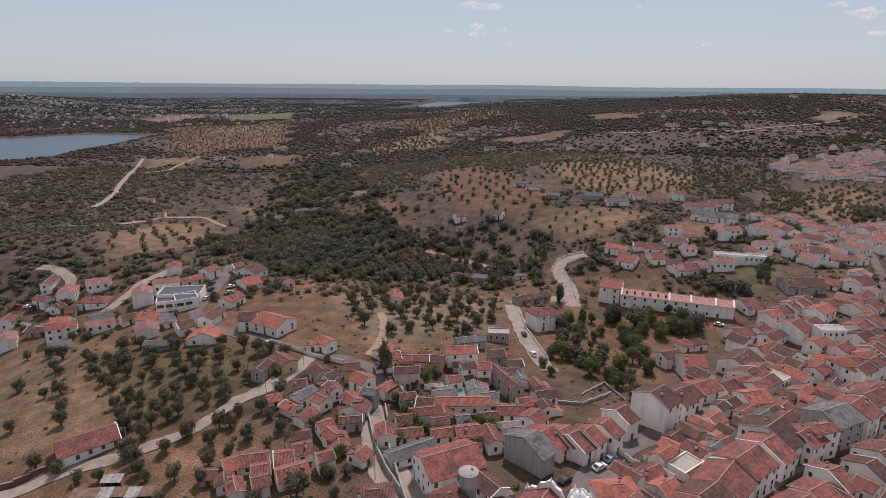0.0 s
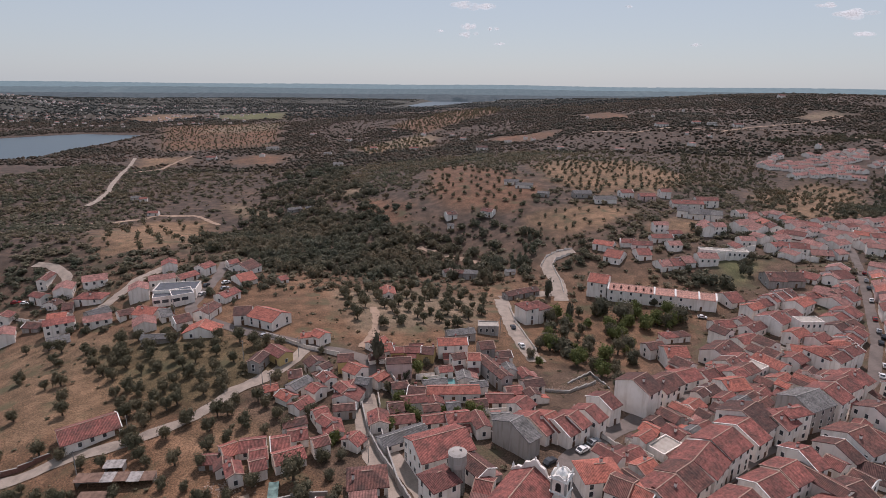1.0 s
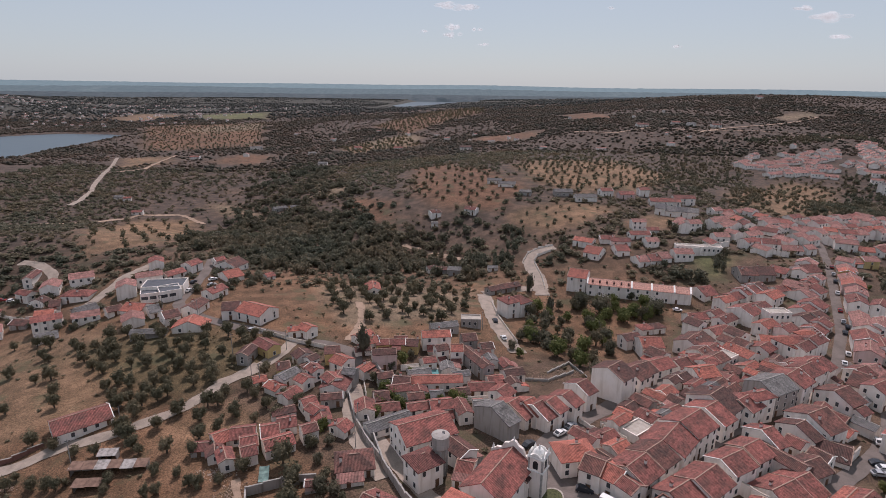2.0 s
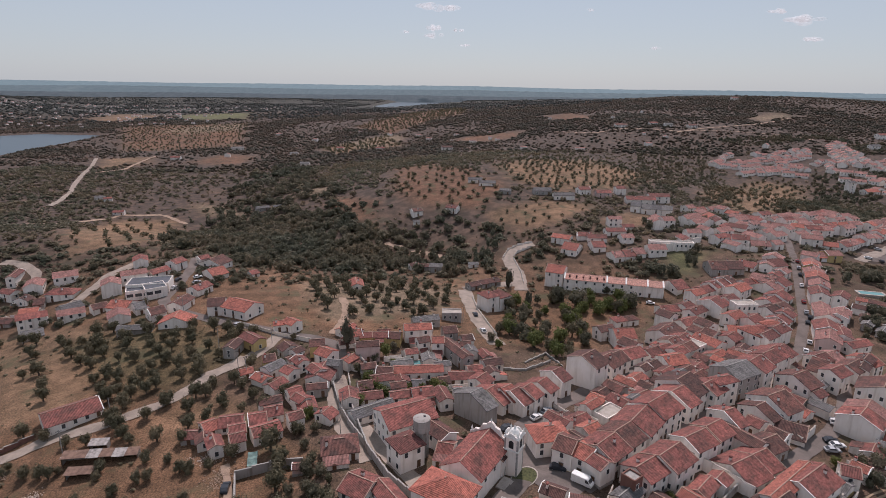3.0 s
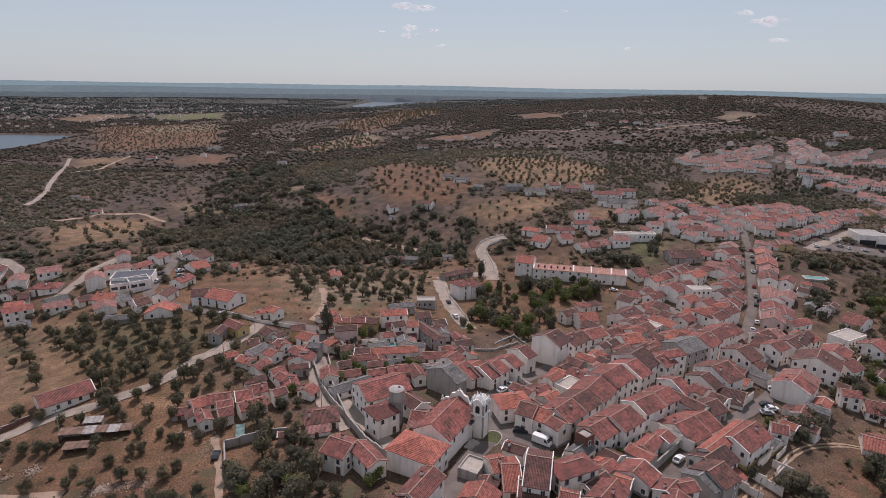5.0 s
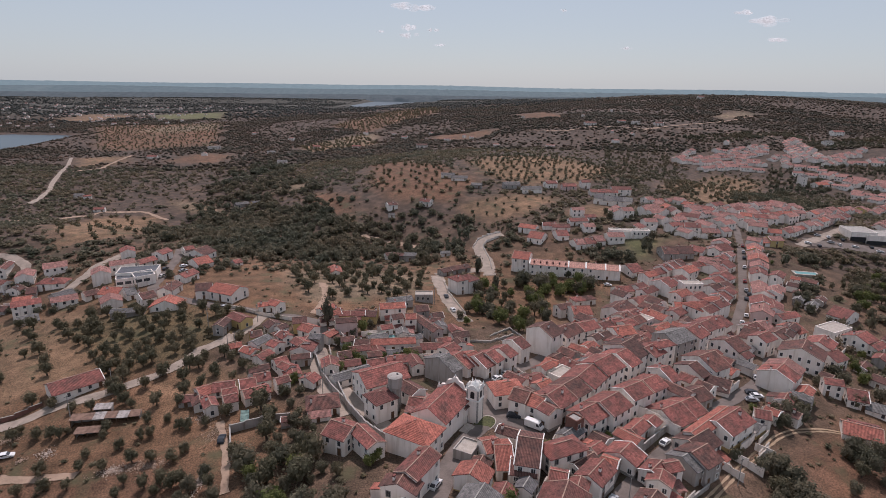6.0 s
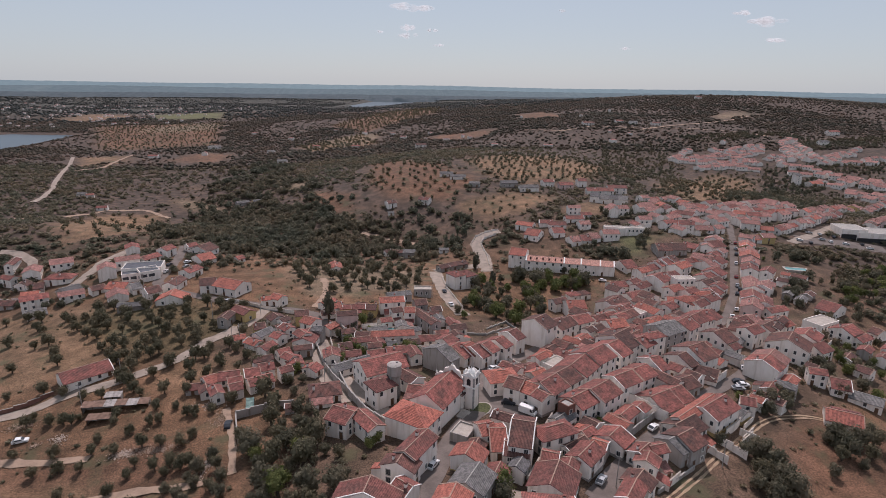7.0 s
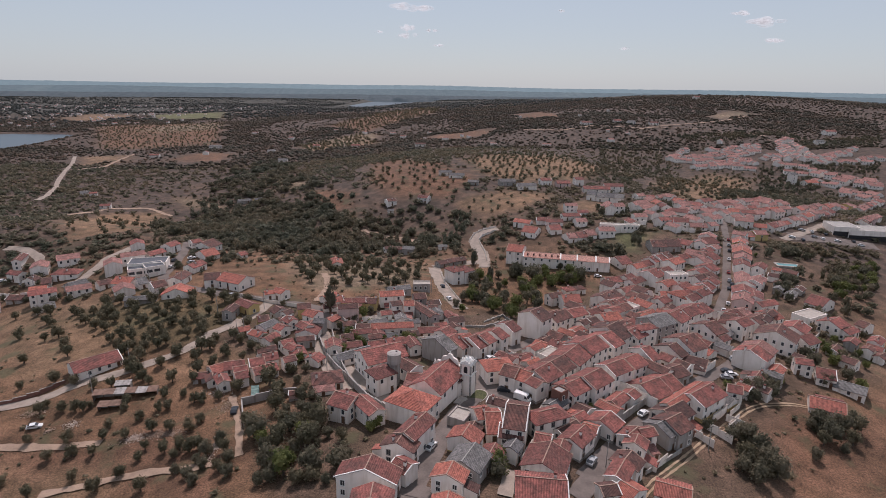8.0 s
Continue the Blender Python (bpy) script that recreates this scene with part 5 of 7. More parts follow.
def car(x, y, rot, colour="white", van=0):
    me, gs, ws = CARS[colour, van]
    t = thing("van" if van else "car", pose(x, y, gz(x, y) + 0.22, 0, 0, rot), "%s %s parked beside the street" % (colour, "delivery van" if van else "hatchback car"), "van" if van else "car", "" if van else "parked cars")
    part("body", me, None, t)
    part("side_window", gs, None, t)
    part("side_window", gs, None, t, "", pose(0, 0, 0) @ Matrix.Diagonal((1, -1, 1, 1)))
    part("windscreen", ws, None, t, "", pose(1.95, 0, 1.66, 0, 56, 0) if van else pose(0.66, 0, 1.22, 0, 36, 0))
    if not van:
        part("rear_window", ws, None, t, "", pose(-1.53, 0, 1.24, 0, -35, 0))
    for wx in ((-1.65, 1.7) if van else (-1.3, 1.28)):
        for wy in (-0.8, 0.8):
            w = part("wheel", WHEEL, None, t, "", pose(wx, wy, 0.31, 90, 0, 0))
            if y < 130:
                part("rim", RIM, None, w)


car(45.9, 90.9, -42, "white", 1)
car(15.5, 66.0, 55, "white")
car(81.0, 83.7, 35, "white")
car(55.9, 61.0, 48, "silver")
car(124.8, 109.2, -10, "dark")
car(125.1, 107.1, -10, "white")
car(121.9, 104.9, -12, "silver")
car(133.6, 119.6, 60, "white")
car(42.9, 123.0, 34, "white")
car(47.0, 127.0, 34, "silver")
car(41.6, 96.6, -20, "dark")
car(-98.9, 107.0, 15, "white")
car(-59.2, 192.6, -25, "silver")
car(38.5, 216.4, 95, "dark")
car(39.1, 197.8, 100, "white")
car(-188.9, 254.4, 0, "white")
car(-194.3, 255.8, 10, "red")
car(-174.8, 246.6, -20, "silver")
car(-101.9, 251.7, 80, "dark")
car(-99.8, 240.8, 70, "white")
car(-93.9, 255.5, 40, "white")
car(-91.8, 247.5, 40, "silver")
car(-96.5, 281.0, 10, "dark")
car(32.7, 117.0, 40, "dark")
car(128.4, 233.2, -20, "white")
car(129.8, 191.0, 40, "white")
for k, (x, y) in enumerate([(172.2, 180.3), (183.8, 197.5), (190.0, 206.9), (195.8, 216.8), (207.0, 234.1), (215.6, 247.3), (221.1, 256.3), (227.5, 266.5), (165.2, 173.1), (188.4, 202.2)]):
    car(x, y, 56, ("white", "dark", "silver", "red")[k % 4])
for k, (x, y) in enumerate([(281.7, 278.9), (286.8, 274.9), (301.3, 282.4), (304.8, 279.1), (313.9, 276.4), (325.7, 276.4), (300.9, 294.1), (306.7, 291.7), (326.6, 270.4), (313.9, 287.5)]):
    car(x, y, -25 + 90 * (k % 2), ("white", "dark", "silver", "white")[k % 4])

# ---- garden walls ----
def garden_wall(points, height, mat, thick=0.3, label="whitewashed garden wall"):
    """A wall along a line of plan points, stepping with the ground; each stretch is a part."""
    t = thing("garden_wall", pose(points[0][0], points[0][1], gz(*points[0])), label, "wall", "garden walls")
    o = t.matrix_basis.translation
    for (ax, ay), (bx, by) in zip(points, points[1:]):
        d = math.hypot(bx - ax, by - ay)
        n = max(1, round(d / 4.2))
        for k in range(n):
            x, y = ax + (bx - ax) * (k + 0.5) / n, ay + (by - ay) * (k + 0.5) / n
            q = d / n / 2
            a = math.atan2(by - ay, bx - ax)
            zs = [gz(x + s * q * math.cos(a), y + s * q * math.sin(a)) for s in (-1, 1)]
            pc = part("stretch", boxes("stretch", [(-q - 0.1, -thick / 2, min(zs) - o.z - 0.5, q + 0.1, thick / 2, max(zs) - o.z + height)]), mat, t, "", pose(x - o.x, y - o.y, 0, 0, 0, math.degrees(a)))
            part("coping", boxes("coping", [(-q - 0.1, -thick / 2 - 0.05, max(zs) - o.z + height, q + 0.1, thick / 2 + 0.05, max(zs) - o.z + height + 0.08)]), paving if mat is W_ else stone, pc)


W_, S_ = WALLS["w"], WALLS["s"]
garden_wall([(-11.0, 131.1), (-5.6, 108.7), (0.0, 94.7), (6.1, 85.4)], 2.2, S_, label="grey rendered garden wall along the lane")
garden_wall([(11.4, 140.0), (17.0, 133.3), (22.3, 126.6)], 2.0, S_, label="grey rendered yard wall")
garden_wall([(-37.8, 102.5), (-29.9, 105.0), (-21.7, 105.3)], 2.2, S_, label="grey block wall of a ruined yard")
garden_wall([(-37.8, 102.5), (-34.6, 89.3)], 2.0, S_, label="grey block wall of a ruined yard")
garden_wall([(102.3, 81.6), (107.0, 84.4), (111.7, 88.0), (116.9, 91.4), (122.0, 95.8), (120.7, 98.7)], 2.4, W_)
garden_wall([(57.7, 66.1), (63.5, 73.3), (76.3, 83.2), (86.9, 91.3)], 2.2, S_, label="tall rendered wall beside the street")
garden_wall([(78.6, 97.7), (82.9, 91.5), (86.4, 86.1)], 3.6, W_)
garden_wall([(69.4, 58.3), (76.2, 62.6), (84.3, 67.7)], 1.0, S_, label="low grey wall beside a dirt track")
garden_wall([(-126.2, 120.3), (-113.1, 122.7), (-106.4, 125.8), (-101.0, 130.5)], 1.0, plain("red_brick_wall", (0.20, 0.10, 0.08), 0.9), label="low red-brown wall beside the lane")
garden_wall([(-59.3, 195.0), (-42.2, 184.0), (-29.3, 178.8)], 1.3, W_)
garden_wall([(41.0, 243.5), (40.8, 224.3), (42.9, 207.2), (44.5, 195.7)], 0.8, W_)
garden_wall([(71.7, 264.5), (73.4, 278.4), (73.4, 289.5), (73.7, 301.1), (77.0, 307.6), (87.1, 311.6)], 0.8, W_)
garden_wall([(67.8, 303.5), (72.3, 313.0), (79.4, 317.2), (88.7, 318.1)], 0.7, W_)
garden_wall([(-12.5, 172.5), (-10.1, 162.9), (-5.3, 151.3)], 3.0, W_)
garden_wall([(-18.1, 147.3), (-14.8, 132.6), (-10.8, 121.6), (-6.2, 111.3)], 1.8, S_, label="grey rendered garden wall along the lane")
garden_wall([(109.7, 119.9), (113.1, 113.1), (114.0, 107.2)], 2.5, W_)
garden_wall([(114.0, 107.2), (122.8, 113.4)], 2.5, W_)
garden_wall([(156.4, 297.5), (167.5, 287.4), (183.5, 291.0)], 2.5, W_)
garden_wall([(49.5, 131.6), (52.6, 125.3), (57.8, 116.8)], 1.2, W_)
garden_wall([(79.9, 150.1), (84.2, 140.5)], 2.2, W_)
garden_wall([(38.4, 161.4), (48.4, 160.7), (60.1, 169.3)], 0.6, stone, label="old crumbling stone yard wall")
garden_wall([(50.1, 167.7), (60.8, 178.1), (63.6, 165.1)], 0.5, stone, label="old crumbling stone yard wall")
garden_wall([(197.3, 149.1), (169.8, 128.8)], 1.8, W_)
garden_wall([(-188.9, 243.6), (-169.7, 233.8), (-155.5, 235.5)], 1.2, W_)

# ---- long school wing with white cross walls on its roof ----
def school(x, y, rot, L, W, H):
    t = house(x, y, rot, L, W, H, "f", "w", 0, "", 1, "school_wing")
    tagged(t, "long white school wing with pink tile roof and white cross walls", "school")
    base = t.matrix_basis.translation.z
    top = gz(x, y) + H - base
    eave = top - 0.42 * W / 2
    for k in (-0.49, -0.06, 0.13, 0.34, 0.49):
        v = []
        for dx in (-0.4, 0.4):
            v += [(k * L + dx, -W / 2 - 0.3, eave - 0.3), (k * L + dx, 0, top - 0.3), (k * L + dx, 0, top + 0.3), (k * L + dx, -W / 2 - 0.3, eave + 0.35)]
        part("cross_wall", mesh("cross_wall", v, [[0, 1, 2, 3], [7, 6, 5, 4], [0, 3, 7, 4], [3, 2, 6, 7], [2, 1, 5, 6]]), trim_white, t, "white wall crossing the roof")
    for k in range(6):
        u = (-0.44 + 0.07 * k) * L
        part("dormer", boxes("dormer", [(u - 0.42, -W / 2 + 1.4, eave + 0.2, u + 0.42, -1.2, top - 0.4)]), ROOFS["b"], t, "dark red dormer roof")
    part("rear_wing", boxes("rear_wing", [(-L * 0.2, W / 2, 0, L * 0.45, W / 2 + 7, eave - 2.4)]), WALLS["w"], t, "white flat-roofed rear wing")


school(115.2, 250.3, -20, 49.7, 9.1, 7.6)

# ---- open farm sheds, a hut and a netted garden on the waste ground ----
sheet_pale = plain("pale_sheet_roof", (0.33, 0.30, 0.285), 0.85, vary=0.45, scale=0.9)
sheet_rust = plain("rusty_sheet_roof", (0.20, 0.125, 0.095), 0.8, vary=0.4, scale=0.8)
shed_rnd = random.Random(31)


def open_shed(x, y, rot, L, W, H, pale, label):
    """Posts, a back wall and a lean-to roof of loose sheets that dip towards the open front."""
    t = thing("open_shed", pose(x, y, gz(x, y), 0, 0, rot), label, "shed")
    FOOTPRINTS.append((x, y, radians(rot), L, W))
    part("back_wall", boxes("back_wall", [(-L / 2, W / 2 - 0.2, -0.6, L / 2, W / 2, H)]), WALLS["s"], t, "bare block back wall")
    for sx in (-1, 1):
        part("side_wall", boxes("side_wall", [(sx * L / 2 - 0.1, -W / 2 + 0.4, -0.6, sx * L / 2 + 0.1, W / 2 - 0.2, H - 0.25)]), WALLS["s"], t)
    n = max(2, round(L / 3))
    for k in range(n + 1):
        u = -L / 2 + 0.15 + k * (L - 0.3) / n
        part("post", boxes("post", [(u - 0.08, -W / 2 + 0.1, -0.6, u + 0.08, -W / 2 + 0.26, H - 0.35)]), wood, t)
    for k in range(n):
        u0, u1 = -L / 2 - 0.2 + k * (L + 0.4) / n, -L / 2 - 0.2 + (k + 1) * (L + 0.4) / n - 0.05
        z0, z1, lap = H - 0.35 + shed_rnd.uniform(-0.1, 0.1), H + 0.1 + shed_rnd.uniform(-0.08, 0.08), shed_rnd.uniform(0.1, 0.5)
        v = [(u, w, z + d) for d in (0, 0.06) for u, w, z in ((u0, -W / 2 - lap, z0), (u1, -W / 2 - lap, z0), (u1, W / 2 + 0.2, z1), (u0, W / 2 + 0.2, z1))]
        f = [[3, 2, 1, 0], [4, 5, 6, 7], [0, 1, 5, 4], [1, 2, 6, 5], [2, 3, 7, 6], [3, 0, 4, 7]]
        part("roof_sheet", mesh("roof_sheet", v, f), sheet_pale if shed_rnd.random() < pale else sheet_rust, t)


open_shed(-76.6, 117.6, 2, 19.0, 2.7, 2.3, 0.55, "long open farm shed with patched pale sheet roof")
open_shed(-79.2, 111.8, 0, 6.6, 2.5, 2.0, 0.0, "low open shelter with rusty brown sheet roof")
open_shed(-79.2, 122.4, 4, 4.6, 2.6, 2.2, 1.0, "small open shed with pale sheet roof")
tagged(house(-22.2, 101.8, 4, 3.2, 2.6, 3.0, "r", "p", 0, "", 0, "garden_hut"), "small pink garden hut with tiled roof", "hut")
car(-39.2, 99.0, 92, "dark")

# shade net hung over vegetable beds
net = plain("teal_shade_net", (0.16, 0.24, 0.22), 0.8, vary=0.35, scale=0.7)
nx, ny = -34.8, 108.0
t = thing("shade_net", pose(nx, ny, gz(nx, ny), 0, 0, 100), "sagging teal shade net on poles over a garden", "net")
v, f = [], []
for i in range(9):
    for j in range(5):
        v.append((i * 0.75 - 3, j * 0.6 - 1.2, 1.9 - 0.35 * math.sin(i * math.pi / 4) ** 2 - 0.2 * math.sin(j * math.pi / 4)))
f = [[i * 5 + j, i * 5 + j + 5, i * 5 + j + 6, i * 5 + j + 1] for i in range(8) for j in range(4)]
part("net", mesh("net", v, f), net, t)
for px, py in ((-3, -1.2), (-3, 1.2), (3, -1.2), (3, 1.2)):
    part("pole", boxes("pole", [(px - 0.05, py - 0.05, -0.4, px + 0.05, py + 0.05, 1.95)]), wood, t)

# ---- rubble and stones on the waste ground ----
rub = random.Random(9)
rubble_mat = plain("broken_masonry", (0.30, 0.215, 0.165), 0.95, vary=0.45, scale=2.0)
pale_mat = plain("plaster_rubble", (0.42, 0.34, 0.29), 0.95, vary=0.3, scale=2.0)


def rubble(x, y, rx, ry, count, mat):
    v, f = [], []
    for _ in range(count * 3):
        px, py = x + rub.gauss(0, rx), y + rub.gauss(0, ry)
        pz, s, a = gz(px, py), rub.uniform(0.05, 0.17), rub.uniform(0, 3.1)
        k = len(v)
        for q in ((-1, -1, -1), (1, -1, -1), (1, 1, -1), (-1, 1, -1), (-1, -1, 1), (1, -1, 1), (1, 1, 1), (-1, 1, 1)):
            u, w, h = (j * s * rub.uniform(0.6, 1.1) for j in q)
            v.append((px + u * math.cos(a) - w * math.sin(a), py + u * math.sin(a) + w * math.cos(a), pz + 0.2 + h * 0.7))
        f += [[k + j for j in q] for q in ((4, 5, 6, 7), (0, 1, 5, 4), (1, 2, 6, 5), (2, 3, 7, 6), (3, 0, 4, 7))]
    tagged(new("rubble_heap", mesh("rubble_heap", v, f, mat)), "heap of broken stone and plaster on dry earth", "rubble", kind="stuff")


rubble(-88.1, 106.1, 1.3, 1.0, 40, pale_mat)
rubble(-62.1, 94.2, 4.0, 1.2, 130, rubble_mat)
rubble(-66.5, 94.0, 1.5, 0.8, 50, pale_mat)
rubble(-55.8, 93.0, 2.5, 0.9, 70, rubble_mat)
rubble(-103.1, 114.6, 2.6, 1.0, 70, rubble_mat)
rubble(-40.7, 81.5, 0.7, 2.6, 70, pale_mat)
rubble(-42.2, 103.8, 1.6, 2.4, 80, rubble_mat)
rubble(-47.1, 112.4, 2.4, 1.0, 60, pale_mat)
rubble(-93.9, 104.7, 0.9, 0.7, 24, rubble_mat)

garden_wall([(152.0, 287.3), (165.5, 288.4), (186.2, 296.4)], 4.6, W_, 0.6, "tall white retaining wall above a green field")
garden_wall([(195.3, 289.2), (214.2, 282.8)], 2.6, W_)
rubble(56.2, 168.8, 4.5, 3.0, 120, rubble_mat)
rubble(47.0, 162.8, 4.0, 2.0, 80, rubble_mat)

# ---- lawn island by the church ----
v = [(5.0 * math.cos(k * math.pi / 12), 2.5 * math.sin(k * math.pi / 12) * (1 + 0.25 * math.cos(k * math.pi / 12))) for k in range(24)]
ix, iy = 31.8, 92.6
t = thing("lawn_island", pose(ix, iy, gz(ix, iy) + 0.2, 0, 0, 50), "small green lawn with pale stone kerb by the church", "lawn")
part("kerb", mesh("kerb", [(x * 1.08, y * 1.08, -0.6) for x, y in v] + [(x * 1.08, y * 1.08, 0.15) for x, y in v] + [(x, y, 0.15) for x, y in v], [[k, (k + 1) % 24, (k + 1) % 24 + 24, k + 24] for k in range(24)] + [[k + 24, (k + 1) % 24 + 24, (k + 1) % 24 + 48, k + 48] for k in range(24)]), paving, t)
part("grass", mesh("grass", [(x, y, 0.1) for x, y in v], [list(range(24))]), plain("lawn_grass", (0.075, 0.080, 0.036), 0.9, vary=0.5), t)


# ---- outbuildings and small houses that fill the blocks ----
BLOCKS = [
    ([(48.3, 85.0), (146.8, 147.6), (155.3, 136.7), (132.1, 113.3), (62.3, 62.5)], 34, 1, 46),
    ([(38.6, 108.8), (65.6, 138.9), (100.8, 169.9), (155.9, 174.9), (140.0, 158.5), (94.7, 128.3), (50.7, 96.0)], 34, 1, 34),
    ([(17.9, 53.4), (30, 84), (52.5, 89.5), (66.5, 70.9), (52, 54)], 56, 1, 26),
    ([(-28.3, 141.9), (29.5, 189.0), (40.3, 162.8), (28.7, 126.9), (-0.0, 133.2)], 10, 1, 24),
    ([(35.3, 137.6), (96.5, 183.4), (151.6, 239.2), (190.8, 233.3), (164.3, 184.4), (109.3, 171.7)], 30, 2, 60),
    ([(167.5, 174.2), (189.2, 177.7), (204.9, 202.2), (230, 240), (246, 268), (241, 286)], 45, 2, 26),
    ([(60.1, 52.2), (123.1, 102.1), (153.8, 116.3), (122.1, 86.5), (84.7, 65.1)], 34, 1, 22),
    ([(200, 280), (330, 330), (330, 370), (190, 340)], 20, 3, 70),
    ([(90.1, 320.3), (180, 345), (200, 300), (150.6, 271.3), (110.3, 291.0)], 0, 3, 8),
    ([(-140, 205), (-60.3, 201.2), (-80, 260), (-120, 280), (-190, 270), (-190, 225)], 25, 3, 9),
    ([(-45.3, 151.4), (-15.4, 190.6), (-12.3, 154.2), (-25.2, 131.3)], 50, 1, 14),
    ([(154.3, 123.1), (215.8, 150.8), (215.7, 125.4), (162.5, 102.5)], 30, 1, 8),
    ([(-60, 115), (-28.3, 141.9), (-20.1, 126.2), (-40, 112)], 20, 1, 8),
    ([(185.6, 172.2), (208.1, 179.2), (235, 208), (217.5, 211.6)], 40, 1, 7),
]


def infill(poly, turn, kind, count, seed):
    r = random.Random(seed)
    xs, ys = [p[0] for p in poly], [p[1] for p in poly]
    made = tries = 0
    while made < count and tries < count * 60:
        tries += 1
        x, y = r.uniform(min(xs), max(xs)), r.uniform(min(ys), max(ys))
        if inside(x, y, poly)[0] < 1:
            continue
        L, W = (r.uniform(4, 8), r.uniform(3.8, 6)) if kind == 1 else (r.uniform(7, 12), r.uniform(6.5, 9))
        a = turn + r.choice((0, 0, 90)) + r.uniform(-6, 6)
        c, s = math.cos(radians(a)), math.sin(radians(a))
        pts = [(x + c * L * i - s * W * j, y + s * L * i + c * W * j) for i in (-0.5, 0, 0.5) for j in (-0.5, 0, 0.5)]
        if not all(free_of(px, py, -0.4) for px, py in pts) or not off_roads(x, y, W * 0.5):
            continue
        if kind == 1:
            house(x, y, a, L, W, r.uniform(3.2, 5.2), r.choice("rrbbog"), r.choice("wwwws"), 0, "outbuildings", 1 if r.random() < 0.5 else 0, "shed")
        else:
            (far_house if kind == 3 else house)(x, y, a, L, W, r.uniform(4.6, 7.4), r.choice("rrrob" if kind == 2 and poly[0][0] < 100 else "rrrkb"), "w" if r.random() < 0.85 else r.choice("ys"), 0, "village houses")
        made += 1


for k, (poly, turn, kind, count) in enumerate(BLOCKS):
    infill(poly, turn, kind, count, 50 + k)

# ---- short yard walls and courtyard trees inside the blocks ----
yard_rnd = random.Random(77)
COURT = []
for poly, turn, kind, count in BLOCKS[:7]:
    xs, ys = [p[0] for p in poly], [p[1] for p in poly]
    made = tries = 0
    while made < 8 and tries < 300:
        tries += 1
        x, y = yard_rnd.uniform(min(xs), max(xs)), yard_rnd.uniform(min(ys), max(ys))
        a = radians(turn + yard_rnd.choice((0.0, 89.2)))
        q = yard_rnd.uniform(2.5, 4.5)
        pts = [(x + math.cos(a) * q * k, y + math.sin(a) * q * k) for k in (-1, 0, 1)]
        if inside(x, y, poly)[0] < 1 or not all(free_of(*p, 0.2) and off_roads(*p, 0.3) for p in pts):
            continue
        garden_wall([pts[0], pts[2]], yard_rnd.uniform(1.6, 2.4), WALLS["w"], 0.25, "short whitewashed yard wall")
        made += 1
    for _ in range(120):
        x, y = yard_rnd.uniform(min(xs), max(xs)), yard_rnd.uniform(min(ys), max(ys))
        if inside(x, y, poly)[0] > 1 and free_of(x, y, 1.0) and off_roads(x, y, 1.0):
            COURT.append((x, y))
# ---- trees ----
def leaf_material(name, dark, light, through_leaf=0.35):
    m, n, l, b = material(name, 0.8)
    g = n.new("ShaderNodeNewGeometry").outputs["Random Per Island"]
    info = n.new("ShaderNodeObjectInfo").outputs["Random"]
    c = ramp(n, l, g, [(0.0, dark), (1.0, light)])
    k = ramp(n, l, info, [(0.0, (0.8, 0.84, 0.8)), (1.0, (1.2, 1.15, 1.1))])
    c = mixed(n, l, 1.0, c, k, "MULTIPLY")
    for scale, low, high in ((0.02, (0.84, 0.92, 0.9), (1.22, 1.08, 1.0)), (0.2, (0.72, 0.76, 0.72), (1.25, 1.2, 1.2))):
        c = mixed(n, l, 1.0, c, ramp(n, l, noise_tex(n, l, scale, 3), [(0.35, low), (0.65, high)]), "MULTIPLY")
    l.new(c, b.inputs["Base Color"])
    # leaves let some of the sun through
    thin = n.new("ShaderNodeBsdfTranslucent")
    l.new(c, thin.inputs[0])
    both = n.new("ShaderNodeMixShader")
    both.inputs[0].default_value = through_leaf
    l.new(b.outputs[0], both.inputs[1])
    l.new(thin.outputs[0], both.inputs[2])
    l.new(both.outputs[0], n["Material Output"].inputs[0])
    return m


LEAVES = {
    "olive": leaf_material("olive_leaves", (0.100, 0.091, 0.065), (0.190, 0.172, 0.124)),
    "oak": leaf_material("oak_leaves", (0.108, 0.102, 0.079), (0.200, 0.187, 0.146), 0.45),
    # paler than oak, plain also bluer: distance haze painted into the leaves
    "far": leaf_material("hazed_scrub_leaves", (0.152, 0.130, 0.117), (0.232, 0.197, 0.174), 0.6),
    "plain": leaf_material("hazed_plain_leaves", (0.084, 0.096, 0.104), (0.135, 0.147, 0.152), 0.6),
    "green": leaf_material("fresh_leaves", (0.092, 0.112, 0.040), (0.190, 0.205, 0.084)),
    "pine": leaf_material("pine_needles", (0.082, 0.080, 0.064), (0.142, 0.134, 0.106)),
}


def hazed_glow_woods(name, dark, light):
    """Far woods with a fine grain; haze is painted into colour and glow."""
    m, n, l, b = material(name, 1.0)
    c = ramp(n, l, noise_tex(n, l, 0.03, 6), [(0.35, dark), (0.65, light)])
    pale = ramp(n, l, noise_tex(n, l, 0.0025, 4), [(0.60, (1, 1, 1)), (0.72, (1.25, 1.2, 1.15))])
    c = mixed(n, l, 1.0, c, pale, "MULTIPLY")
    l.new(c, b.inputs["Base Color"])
    # emission of the same colour lifts the ridge as haze would
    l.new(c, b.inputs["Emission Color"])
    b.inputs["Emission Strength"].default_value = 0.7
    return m


